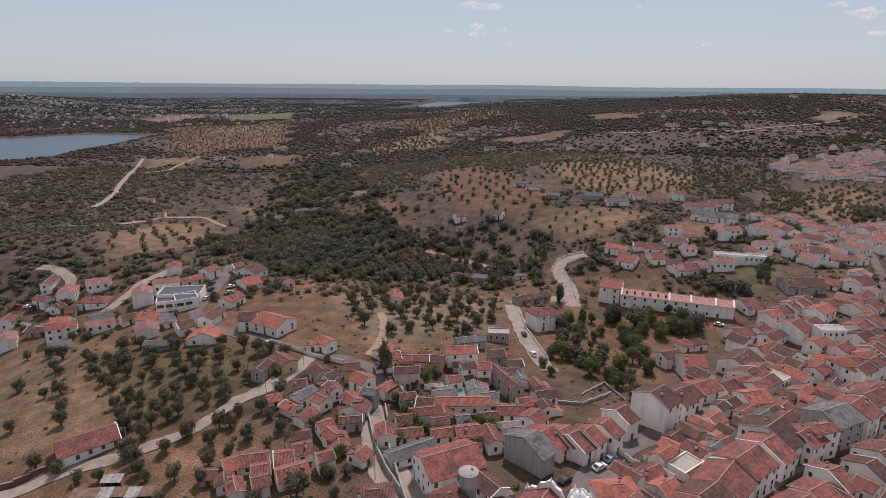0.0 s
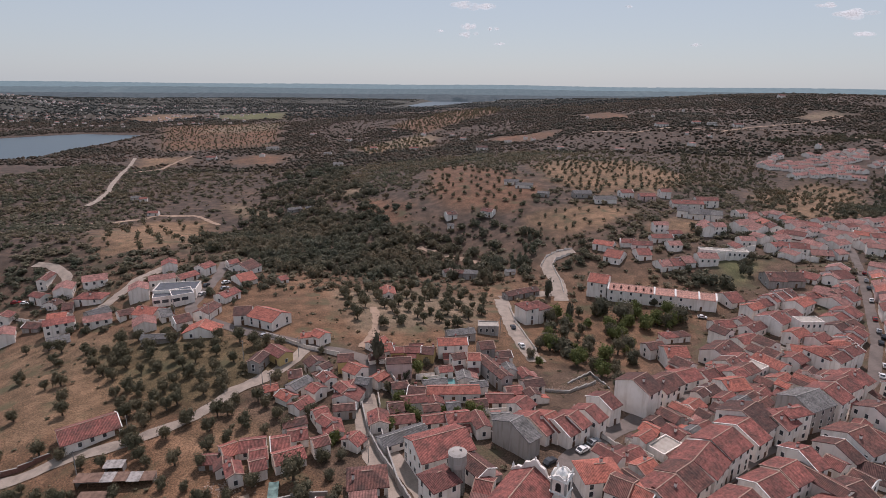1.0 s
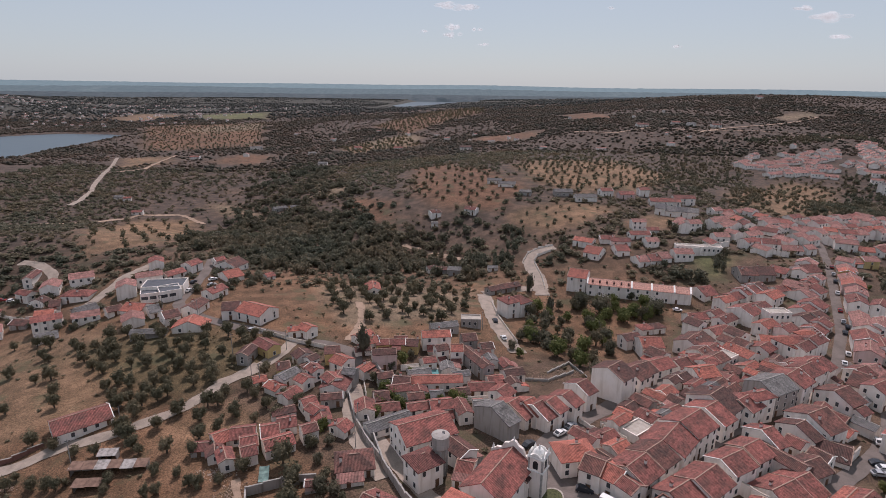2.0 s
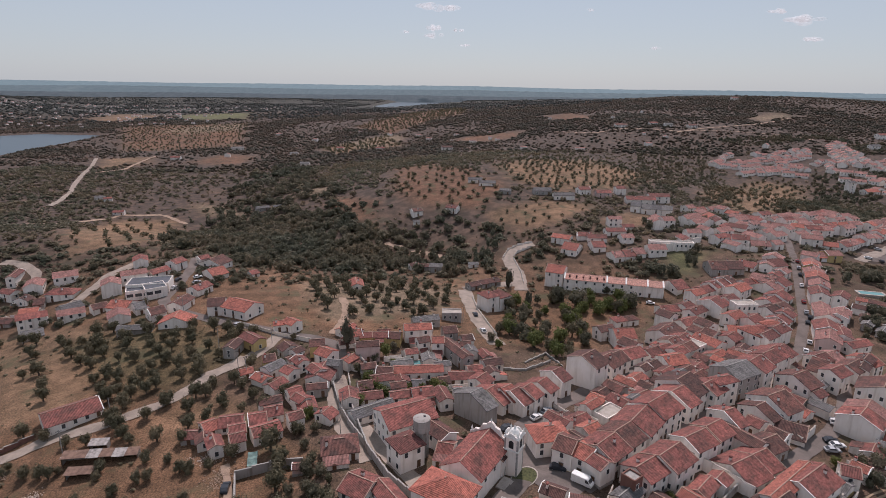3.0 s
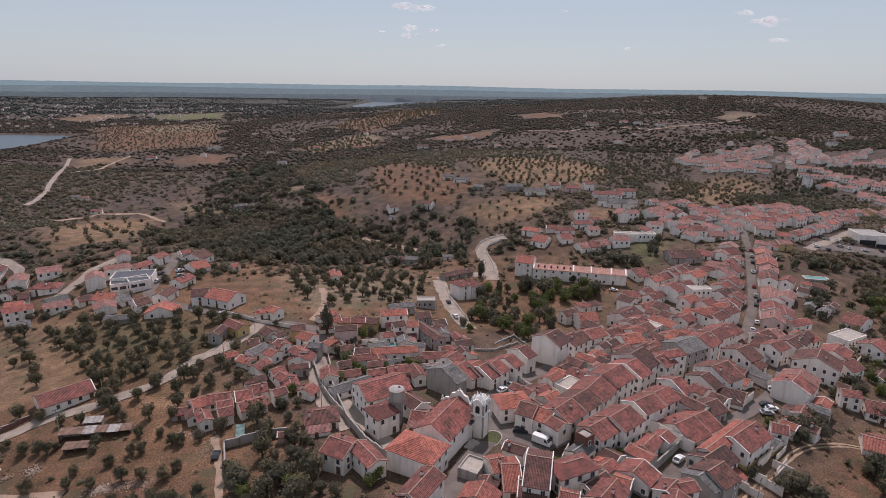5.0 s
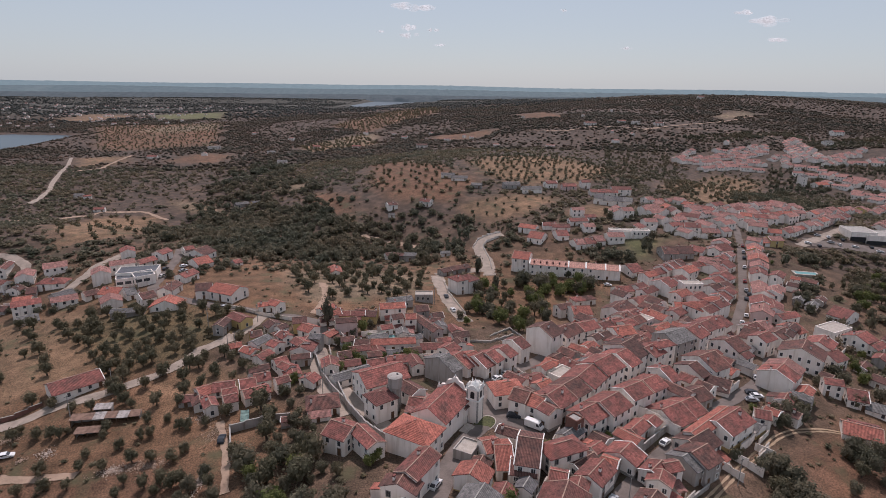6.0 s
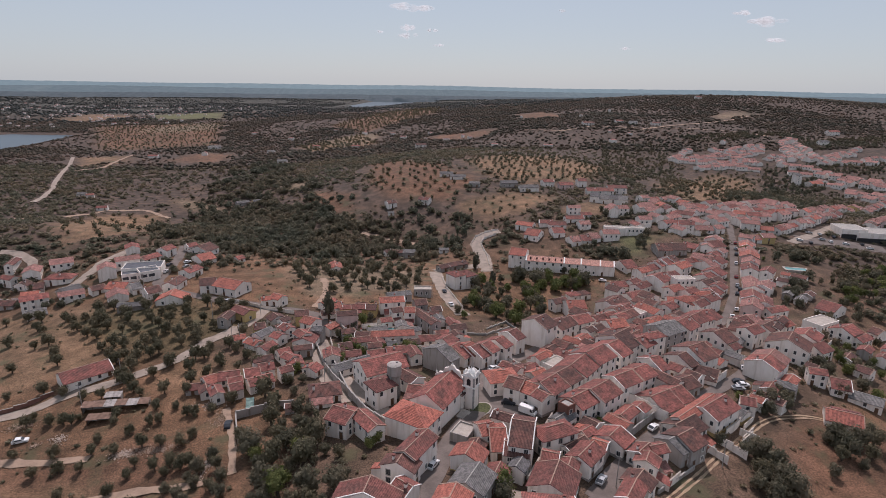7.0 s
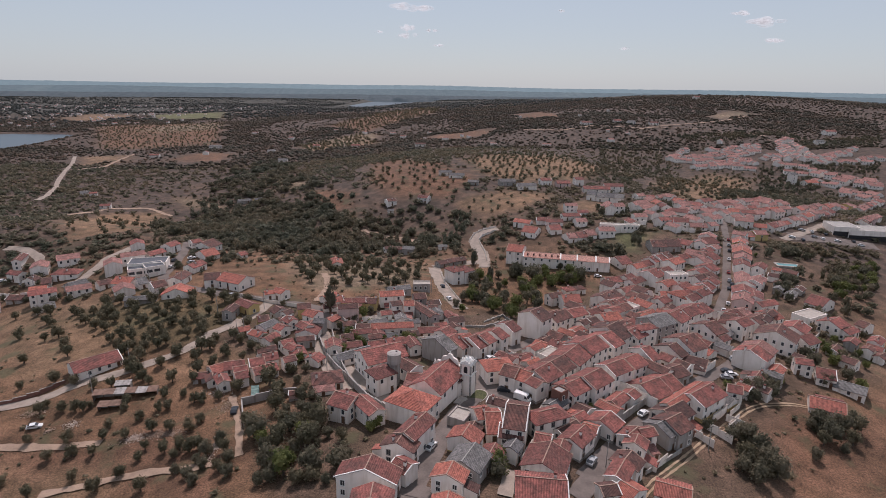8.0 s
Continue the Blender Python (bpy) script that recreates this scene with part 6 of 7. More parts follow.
# three tints, paler with distance, carry the painted haze
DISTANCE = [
    hazed_glow_woods("horizon_haze_hills", (0.100, 0.142, 0.160), (0.116, 0.158, 0.176)),
    hazed_glow_woods("mid_haze_ridge", (0.066, 0.092, 0.104), (0.080, 0.106, 0.118)),
    hazed_glow_woods("near_haze_ridge", (0.040, 0.053, 0.062), (0.056, 0.069, 0.077)),
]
bark = plain("bark", (0.10, 0.08, 0.065), 0.95)


def crown_arrays(seed, lobes, leaves, size, flat=0.8, tall=1.0):
    """Vertices and faces of a crown about 1 across: lumpy cores and many tilted leaf clumps."""
    r = random.Random(seed)
    V, F = [], []
    spots = []
    for j in range(lobes):
        a = r.uniform(0, 2 * math.pi)
        d = 0.25 * math.sqrt(r.random()) if lobes > 1 else 0
        spots.append((Vector((d * math.cos(a), d * math.sin(a), r.uniform(-0.16, 0.2) * tall)), r.uniform(0.18, 0.30)))
    bm = bmesh.new()
    bmesh.ops.create_icosphere(bm, subdivisions=1, radius=1.0)
    ico = [v.co.copy() for v in bm.verts]
    tri = [[v.index for v in f.verts] for f in bm.faces]
    bm.free()
    for c, rad in spots:
        k = len(V)
        V += [c + Vector((p.x, p.y, p.z * flat * tall)) * rad * 0.66 * r.uniform(0.72, 1.12) for p in ico]
        F += [[k + j for j in t] for t in tri]
    for _ in range(leaves):
        c, rad = r.choice(spots)
        d = Vector((r.gauss(0, 1), r.gauss(0, 1), r.gauss(0.25, 1))).normalized()
        p = c + Vector((d.x, d.y, d.z * flat * tall)) * rad * r.uniform(0.62, 1.18)
        nrm = (d + Vector((r.gauss(0, 0.5), r.gauss(0, 0.5), r.gauss(0, 0.5)))).normalized()
        s = size * r.uniform(0.6, 1.3)
        u = nrm.orthogonal().normalized() * s
        w = nrm.cross(u).normalized() * s * r.uniform(0.5, 0.9)
        k = len(V)
        V += [p - u - w, p + u - w * 0.6, p + u * 0.7 + w, p - u * 0.8 + w * 0.8]
        F.append([k, k + 1, k + 2, k + 3])
    return np.array([tuple(p) for p in V]), F


def trunk_mesh(seed):
    r = random.Random(seed)
    bm = bmesh.new()

    def limb(a, b, ra, rb):
        d = (b - a).normalized()
        u = d.orthogonal().normalized()
        w = d.cross(u)
        rings = []
        for p, rad in ((a, ra), (a.lerp(b, 0.5) + u * rad_w(r), (ra + rb) / 2), (b, rb)):
            rings.append([bm.verts.new(p + (u * math.cos(k * math.pi / 3) + w * math.sin(k * math.pi / 3)) * rad) for k in range(6)])
        for x, y in zip(rings, rings[1:]):
            for k in range(6):
                bm.faces.new((x[k], x[(k + 1) % 6], y[(k + 1) % 6], y[k]))

    def rad_w(q):
        return q.uniform(-0.02, 0.02)
    fork = Vector((r.uniform(-0.04, 0.04), r.uniform(-0.04, 0.04), 0.34))
    limb(Vector((0, 0, -0.08)), fork, 0.06, 0.042)
    for k in range(3):
        a = k * 2.1 + r.uniform(-0.4, 0.4)
        limb(fork, fork + Vector((math.cos(a) * 0.22, math.sin(a) * 0.22, 0.3)), 0.035, 0.014)
    me = bpy.data.meshes.new("trunk")
    bm.to_mesh(me)
    bm.free()
    me.materials.append(bark)
    return me


TRUNKS = [trunk_mesh(s) for s in range(3)]
CROWNS = {}
for kind, lobes, leaves, size, flat, tall in (("olive", 12, 700, 0.036, 1.0, 1.1), ("oak", 13, 740, 0.037, 1.0, 1.1), ("green", 12, 700, 0.037, 1.0, 1.1), ("pine", 9, 420, 0.04, 1.0, 2.3)):
    for s in range(4):
        v, f = crown_arrays(s * 11 + lobes, lobes, leaves, size, flat, tall)
        me = mesh("crown", v.tolist(), f, LEAVES[kind])
        CROWNS[kind, s] = me
TREEWORDS = {"olive": ("olive_tree", "grey-green olive tree on dry ground"), "oak": ("oak_tree", "dark green holm oak with dense crown"), "green": ("leafy_tree", "fresh green broadleaf tree in a garden"), "pine": ("cypress_tree", "tall dark conifer beside houses")}
PROTO = {}
tree_rnd = random.Random(21)
TREES = []


def tree(x, y, size, kind="olive"):
    s = tree_rnd.randrange(4)
    z = gz(x, y)
    TREES.append((x, y, size))
    sc = size * tree_rnd.uniform(0.92, 1.08)
    m = pose(x, y, z - 0.05, 0, 0, tree_rnd.uniform(0, 360))
    name, words = TREEWORDS[kind]
    t = thing(name, m, words, "tree", name.replace("_", " ") + "s")
    lift = {"olive": 0.56, "oak": 0.5, "green": 0.5, "pine": 1.0}[kind]
    part("trunk", TRUNKS[s % 3], None, t, "", Matrix.Diagonal((sc, sc, sc * lift / 0.5, 1)))
    part("crown", CROWNS[kind, s], None, t, "", Matrix.Translation((0, 0, sc * lift)) @ Matrix.Diagonal((sc * 1.12, sc * 1.12, sc * 1.2, 1)))
    return t


tree(-157.0, 205.4, 3.9, "olive")
tree(-134.9, 187.9, 4.2, "olive")
tree(-139.3, 175.9, 4.6, "olive")
tree(-125.9, 168.2, 3.5, "olive")
tree(-131.4, 185.3, 3.9, "olive")
tree(-138.7, 198.6, 5.3, "olive")
tree(-121.1, 169.2, 5.0, "olive")
tree(-113.6, 157.8, 4.6, "olive")
tree(-108.6, 149.4, 4.6, "olive")
tree(-146.0, 202.6, 4.5, "olive")
tree(-125.8, 192.5, 4.7, "olive")
tree(-115.3, 179.3, 4.9, "olive")
tree(-116.3, 188.8, 4.1, "olive")
tree(-108.8, 179.2, 5.0, "olive")
tree(-102.9, 167.6, 4.7, "olive")
tree(-108.2, 171.8, 4.7, "olive")
tree(-96.7, 157.3, 4.2, "olive")
tree(-91.8, 151.0, 4.3, "olive")
tree(-93.7, 159.9, 5.1, "olive")
tree(-94.9, 171.0, 3.8, "olive")
tree(-89.3, 170.2, 5.3, "olive")
tree(-82.0, 157.9, 4.6, "olive")
tree(-80.4, 162.2, 4.5, "olive")
tree(-74.6, 150.6, 4.2, "olive")
tree(-76.6, 147.8, 4.5, "olive")
tree(-81.7, 151.4, 4.7, "olive")
tree(-80.8, 141.0, 5.0, "olive")
tree(-85.3, 147.9, 4.7, "olive")
tree(-87.1, 145.3, 5.0, "olive")
tree(-67.6, 140.5, 5.1, "olive")
tree(-68.2, 155.3, 4.7, "olive")
tree(-71.2, 162.3, 5.0, "olive")
tree(-72.7, 180.3, 4.1, "olive")
tree(-78.5, 176.0, 5.0, "olive")
tree(-84.4, 184.5, 3.6, "olive")
tree(-85.8, 177.4, 4.3, "olive")
tree(-56.8, 149.8, 4.1, "olive")
tree(-57.2, 143.9, 5.1, "olive")
tree(-60.1, 143.6, 4.6, "olive")
tree(-60.1, 136.8, 4.7, "olive")
tree(-50.0, 137.5, 5.1, "olive")
tree(-50.1, 150.6, 4.5, "olive")
tree(-46.9, 147.6, 4.1, "olive")
tree(-41.8, 140.9, 4.5, "olive")
tree(-36.6, 145.3, 3.9, "olive")
tree(-37.2, 133.9, 4.6, "olive")
tree(-43.8, 134.2, 3.5, "olive")
tree(-53.2, 131.3, 4.1, "olive")
tree(-57.2, 127.6, 5.1, "olive")
tree(-56.6, 120.5, 4.3, "olive")
tree(-64.0, 122.5, 4.6, "olive")
tree(-71.2, 134.1, 4.5, "olive")
tree(-77.6, 129.6, 5.3, "olive")
tree(-74.4, 126.0, 4.3, "olive")
tree(-71.9, 123.4, 3.0, "olive")
tree(-80.6, 132.9, 5.3, "olive")
tree(-89.4, 124.4, 3.5, "olive")
tree(-83.7, 124.1, 3.4, "olive")
tree(-100.4, 117.7, 2.7, "olive")
tree(-100.9, 114.0, 3.6, "olive")
tree(-94.5, 113.8, 3.6, "olive")
tree(-90.3, 113.3, 3.7, "olive")
tree(-87.4, 112.2, 3.7, "olive")
tree(-85.8, 113.8, 2.7, "olive")
tree(-74.7, 112.4, 3.7, "olive")
tree(-74.5, 109.7, 3.0, "olive")
tree(-64.0, 114.3, 3.5, "olive")
tree(-60.8, 107.5, 3.3, "olive")
tree(-63.1, 106.7, 3.3, "olive")
tree(-57.9, 113.1, 3.2, "olive")
tree(-53.2, 108.6, 3.8, "olive")
tree(-50.6, 107.6, 3.5, "olive")
tree(-45.9, 108.1, 3.2, "olive")
tree(-40.9, 111.9, 4.5, "olive")
tree(-30.8, 117.9, 3.8, "olive")
tree(-31.3, 113.0, 6.4, "olive")
tree(-25.1, 120.3, 4.1, "olive")
tree(-27.0, 103.8, 6.0, "olive")
tree(-67.6, 103.2, 3.3, "olive")
tree(-56.4, 94.9, 4.0, "olive")
tree(-76.0, 101.8, 3.0, "olive")
tree(-75.4, 96.7, 3.5, "olive")
tree(-85.4, 97.8, 3.9, "olive")
tree(-97.4, 100.2, 2.9, "olive")
tree(-81.6, 91.2, 3.9, "olive")
tree(-87.9, 91.2, 3.9, "olive")
tree(-75.5, 90.2, 2.9, "olive")
tree(-61.8, 96.3, 3.8, "olive")
tree(-68.8, 95.1, 3.3, "olive")
tree(-48.3, 96.2, 3.4, "olive")
tree(-50.4, 93.3, 4.0, "olive")
tree(-60.8, 87.9, 2.7, "olive")
tree(-54.6, 84.4, 4.0, "olive")
tree(-51.0, 81.0, 3.4, "olive")
tree(-50.6, 84.2, 4.0, "olive")
tree(-63.5, 78.1, 3.8, "olive")
tree(-77.0, 81.4, 3.6, "olive")
tree(-61.1, 83.3, 3.2, "olive")
tree(-115.3, 131.1, 3.0, "olive")
tree(-123.7, 149.5, 4.5, "olive")
tree(-97.3, 128.8, 3.9, "olive")
tree(-104.3, 131.1, 5.1, "olive")
tree(-45.3, 82.9, 4.7, "olive")
tree(-42.6, 79.7, 4.2, "oak")
tree(-44.2, 76.8, 2.8, "oak")
tree(-41.7, 73.5, 3.2, "oak")
tree(-39.9, 84.1, 3.9, "oak")
tree(-37.7, 79.0, 3.9, "olive")
tree(-35.2, 73.6, 3.8, "oak")
tree(-37.1, 70.3, 3.7, "olive")
tree(-34.3, 67.3, 3.6, "oak")
tree(-45.1, 71.0, 3.4, "oak")
tree(-42.5, 67.4, 3.7, "oak")
tree(-48.8, 74.1, 3.2, "oak")
tree(-30.2, 82.3, 7.2, "oak")
tree(-32.9, 88.5, 5.0, "olive")
tree(-25.5, 67.7, 4.5, "oak")
tree(-23.2, 66.7, 6.1, "oak")
tree(-21.3, 69.6, 3.6, "olive")
tree(-18.7, 71.5, 4.7, "oak")
tree(-23.6, 76.8, 6.1, "olive")
tree(-26.0, 61.0, 3.0, "oak")
tree(-23.2, 61.3, 4.0, "oak")
tree(-16.4, 58.2, 4.0, "olive")
tree(-15.4, 75.9, 5.2, "oak")
tree(-19.0, 93.6, 3.6, "oak")
tree(-18.4, 84.0, 5.3, "olive")
tree(-14.0, 62.4, 7.0, "oak")
tree(-10.5, 76.6, 3.2, "oak")
tree(-7.6, 61.4, 5.5, "oak")
tree(-20.2, 100.6, 4.4, "oak")
tree(-14.2, 96.3, 2.6, "olive")
tree(134.9, 98.6, 4.4, "olive")
tree(122.9, 91.9, 4.7, "oak")
tree(133.5, 101.5, 4.6, "oak")
tree(98.3, 78.3, 3.6, "oak")
tree(135.8, 79.0, 3.3, "oak")
tree(133.3, 73.5, 4.7, "olive")
tree(135.1, 80.4, 4.4, "oak")
tree(141.9, 81.0, 4.3, "oak")
tree(143.1, 79.3, 3.3, "oak")
tree(106.2, 73.2, 3.1, "oak")
tree(109.1, 74.6, 4.4, "oak")
tree(108.6, 77.9, 3.3, "oak")
tree(103.3, 74.1, 4.6, "oak")
tree(105.2, 66.9, 3.2, "oak")
tree(105.8, 65.1, 3.3, "oak")
tree(101.4, 64.2, 4.3, "oak")
tree(99.0, 61.9, 4.7, "oak")
tree(105.4, 62.4, 4.4, "oak")
tree(106.6, 60.8, 4.4, "oak")
tree(152.4, 84.6, 4.3, "oak")
tree(143.8, 74.1, 4.8, "olive")
tree(137.9, 70.6, 3.2, "oak")
tree(126.1, 67.6, 4.0, "oak")
tree(-7.8, 140.0, 4.2, "green")
tree(-9.0, 134.2, 4.2, "green")
tree(-1.8, 139.4, 5.1, "green")
tree(-4.9, 143.2, 4.3, "green")
tree(2.2, 139.9, 3.7, "green")
tree(6.3, 142.9, 3.3, "green")
tree(10.4, 139.9, 4.6, "green")
tree(14.7, 144.0, 4.4, "green")
tree(17.6, 141.2, 4.3, "green")
tree(-1.3, 168.4, 5.0, "green")
tree(183.2, 134.8, 3.9, "green")
tree(181.4, 128.7, 4.6, "green")
tree(174.8, 129.5, 3.3, "green")
tree(176.6, 120.1, 4.6, "green")
tree(185.0, 126.4, 3.8, "green")
tree(194.6, 127.6, 3.4, "green")
tree(189.4, 118.6, 3.4, "green")
tree(193.7, 139.6, 3.6, "green")
tree(124.5, 98.1, 4.1, "olive")
tree(120.7, 95.4, 3.6, "green")
tree(31.2, 57.4, 3.8, "olive")
tree(2.2, 78.7, 4.0, "green")
tree(0.7, 76.4, 3.6, "green")
tree(118.2, 99.1, 3.4, "green")
tree(140.9, 103.5, 3.6, "green")
tree(-15.1, 173.7, 6.1, "pine")
tree(-35.8, 180.3, 3.0, "olive")
tree(63.4, 262.1, 5.2, "pine")
tree(66.9, 233.1, 4.6, "pine")
tree(111.5, 247.2, 4.5, "oak")
tree(62.5, 259.3, 4.6, "pine")
tree(-23.4, 128.5, 3.8, "green")
tree(-20.7, 120.9, 3.5, "oak")
tree(-22.5, 112.9, 3.1, "oak")
tree(-19.6, 105.5, 3.4, "olive")
tree(-16.9, 99.4, 3.8, "oak")
tree(-16.8, 90.3, 4.0, "oak")
tree(-13.9, 83.9, 7.0, "olive")
tree(-14.5, 78.8, 4.5, "olive")
tree(-17.1, 78.8, 5.2, "green")
tree(-15.7, 72.3, 6.5, "olive")
tree(-13.0, 73.0, 2.4, "oak")
tree(-6.9, 73.9, 4.2, "olive")
tree(-5.3, 64.6, 3.8, "oak")
tree(-9.7, 56.0, 3.1, "oak")
tree(-12.9, 57.9, 4.2, "olive")
tree(-19.0, 66.8, 3.4, "green")
tree(-20.3, 62.9, 6.5, "green")
tree(-27.5, 78.9, 4.8, "green")
tree(-26.2, 74.9, 4.2, "oak")
tree(-26.7, 95.8, 6.4, "olive")
tree(-23.3, 93.6, 3.0, "oak")
tree(-21.1, 82.7, 5.2, "oak")
tree(-23.9, 87.3, 4.8, "olive")
tree(-4.9, 55.1, 2.7, "oak")
tree(-14.3, 107.1, 3.5, "green")
tree(-10.4, 155.8, 3.8, "olive")
tree(-7.1, 149.1, 5.0, "green")
tree(-13.0, 164.1, 3.6, "green")
tree(-5.3, 164.5, 3.5, "oak")
tree(1.5, 174.1, 3.1, "oak")
tree(208.8, 194.3, 4.8, "oak")
tree(208.3, 189.6, 4.4, "oak")
tree(200.2, 184.2, 4.1, "olive")
tree(203.9, 180.1, 4.6, "oak")
tree(258.9, 238.5, 4.1, "oak")
tree(253.8, 251.0, 3.9, "oak")
tree(307.5, 254.6, 6.0, "oak")
tree(287.8, 250.0, 3.7, "olive")
tree(83.3, 239.7, 8.0, "oak")
tree(91.1, 233.7, 9.2, "oak")
tree(117.0, 230.6, 9.2, "oak")
tree(99.3, 224.5, 6.9, "green")
tree(130.4, 94.3, 5.8, "oak")
tree(128.3, 96.1, 5.8, "oak")
tree(166.9, 123.2, 5.2, "oak")
tree(165.1, 117.0, 5.2, "oak")
tree(108.0, 73.7, 6.3, "oak")
tree(109.0, 69.2, 6.3, "oak")
tree(103.0, 66.6, 5.8, "olive")
tree(108.1, 64.1, 6.3, "oak")
tree(108.3, 60.4, 6.3, "oak")
tree(101.2, 58.5, 5.8, "oak")
tree(136.8, 80.5, 6.7, "oak")
tree(137.0, 75.3, 6.3, "oak")
tree(145.2, 80.1, 5.8, "oak")
tree(149.8, 79.8, 5.8, "olive")
tree(160.1, 104.6, 4.6, "oak")
tree(172.8, 109.0, 5.2, "oak")
tree(172.3, 102.4, 5.2, "green")
tree(155.6, 116.6, 4.6, "oak")
tree(30.8, 56.1, 5.3, "green")
tree(29.6, 53.8, 4.6, "oak")
tree(41.0, 188.3, 4.0, "oak")
tree(42.8, 181.9, 4.0, "green")
tree(69.9, 190.0, 6.9, "green")
tree(64.8, 197.0, 5.8, "oak")
tree(99.0, 226.2, 6.9, "green")
tree(67.1, 166.6, 5.8, "oak")
tree(80.4, 189.8, 5.8, "oak")
for x, y in COURT[::3]:
    tree(x, y, 2.4, "green" if len(TREES) % 2 else "oak")


# ---- woods and scrub, too many to count ----
def lump_arrays(seed, leaves, subdivisions, rough, core=0.42, leaf=0.15):
    """A rough core with loose leaf clumps standing off it, about 1 across."""
    r = random.Random(seed)
    bm = bmesh.new()
    bmesh.ops.create_icosphere(bm, subdivisions=subdivisions, radius=core)
    P = []
    for v in bm.verts:
        k = 1.0 + 0.5 * noise.noise(v.co * 3.2 + Vector((seed * 3.1, 0, 0))) + r.uniform(-rough, rough)
        P.append((v.co.x * k, v.co.y * k, v.co.z * k * 0.9))
    F = [[v.index for v in f.verts] for f in bm.faces]
    bm.free()
    for _ in range(leaves):
        d = Vector((r.gauss(0, 1), r.gauss(0, 1), r.gauss(0.35, 1))).normalized()
        p = Vector((d.x, d.y, d.z * 0.9)) * 0.44 * r.uniform(0.62, 1.25)
        nrm = (d + Vector((r.gauss(0, 0.6), r.gauss(0, 0.6), r.gauss(0, 0.6)))).normalized()
        u = nrm.orthogonal().normalized() * leaf * 1.1 * r.uniform(0.6, 1.3)
        w = nrm.cross(u).normalized() * leaf * r.uniform(0.6, 1.2)
        k = len(P)
        P += [tuple(p - u - w), tuple(p + u - w * 0.5), tuple(p + w)]
        F.append([k, k + 1, k + 2])
    return np.array(P), np.array(F)


LUMPS = [lump_arrays(s, 26, 1, 0.2, 0.30, 0.19) for s in range(12)]
BUSHES = [lump_arrays(s + 70, 92, 1, 0.25, 0.31, 0.125) for s in range(10)]


def far_lump(seed):
    r = random.Random(seed)
    P = [(math.cos(k * math.pi / 2 + r.uniform(-0.4, 0.4)) * r.uniform(0.35, 0.6), math.sin(k * math.pi / 2 + r.uniform(-0.4, 0.4)) * r.uniform(0.35, 0.6), r.uniform(-0.3, 0.1)) for k in range(4)]
    P += [(r.uniform(-0.2, 0.2), r.uniform(-0.2, 0.2), r.uniform(0.3, 0.55)), (0, 0, -0.5)]
    return np.array(P), np.array([[k, (k + 1) % 4, 4] for k in range(4)] + [[(k + 1) % 4, k, 5] for k in range(4)])


FARLUMPS = [far_lump(s) for s in range(12)]


def woods(name, spots, kind, label, far=False, big=False):
    """spots: rows of x, y, width, height."""
    if not len(spots):
        return
    r = random.Random(len(spots))
    V, F, k = [], [], 0
    S = np.array(spots)
    Z = ground(S[:, 0], S[:, 1])
    pool = FARLUMPS if far else BUSHES if big else LUMPS
    for (x, y, w, h), z in zip(spots, Z):
        v, f = r.choice(pool)
        a = r.uniform(0, 6.28)
        c, s = math.cos(a), math.sin(a)
        V.append(np.stack([(v[:, 0] * c - v[:, 1] * s) * w + x, (v[:, 0] * s + v[:, 1] * c) * w + y, v[:, 2] * h + z + h * 0.42], 1))
        F.append(f + k)
        k += len(v)
    V, F = np.concatenate(V), np.concatenate(F)
    me = bpy.data.meshes.new(name)
    me.vertices.add(len(V)); me.vertices.foreach_set("co", V.ravel())
    me.loops.add(F.size); me.loops.foreach_set("vertex_index", F.ravel())
    me.polygons.add(len(F)); me.polygons.foreach_set("loop_start", np.arange(0, F.size, 3)); me.polygons.foreach_set("loop_total", np.full(len(F), 3))
    me.update(calc_edges=True)
    me.materials.append(LEAVES[kind])
    return tagged(new(name, me), label, "woods", kind="stuff")


wr = np.random.RandomState(5)


def patchiness(x, y, size, seed):
    return np.array([noise.noise(Vector((a / size, b / size, seed))) for a, b in zip(x, y)])


def clear_spots(x, y, margin=0.5):
    ok = np.ones(len(x), bool)
    for hx, hy, a, L, W in FOOTPRINTS:
        dx, dy = x - hx, y - hy
        u, v = dx * math.cos(a) + dy * math.sin(a), -dx * math.sin(a) + dy * math.cos(a)
        ok &= (np.abs(u) > L / 2 + margin) | (np.abs(v) > W / 2 + margin)
    for a, b, w in ROADSEGS:
        d = b - a
        k = np.clip(((x - a[0]) * d[0] + (y - a[1]) * d[1]) / (d @ d), 0, 1)
        ok &= np.hypot(x - a[0] - k * d[0], y - a[1] - k * d[1]) > w / 2 + margin + 0.5
    return ok


def field_mask(x, y, grow=0.0):
    k = np.zeros(len(x), bool)
    u, w = x + 14 * np.sin(y * 0.05 + x * 0.013), y + 16 * np.sin(x * 0.045)
    for kind, poly in FIELDS:
        far = np.mean([p[1] for p in poly]) > 420
        k |= (inside(u, w, poly) if far else inside(x, y, poly)) > -grow
    for poly in LAKES:
        k |= inside(x, y, poly) > (-15 if poly is LAKES[0] else -40)
    return k


# ---- low lean-to annexes that fill the yards between the town houses ----
annex_rnd = random.Random(77)


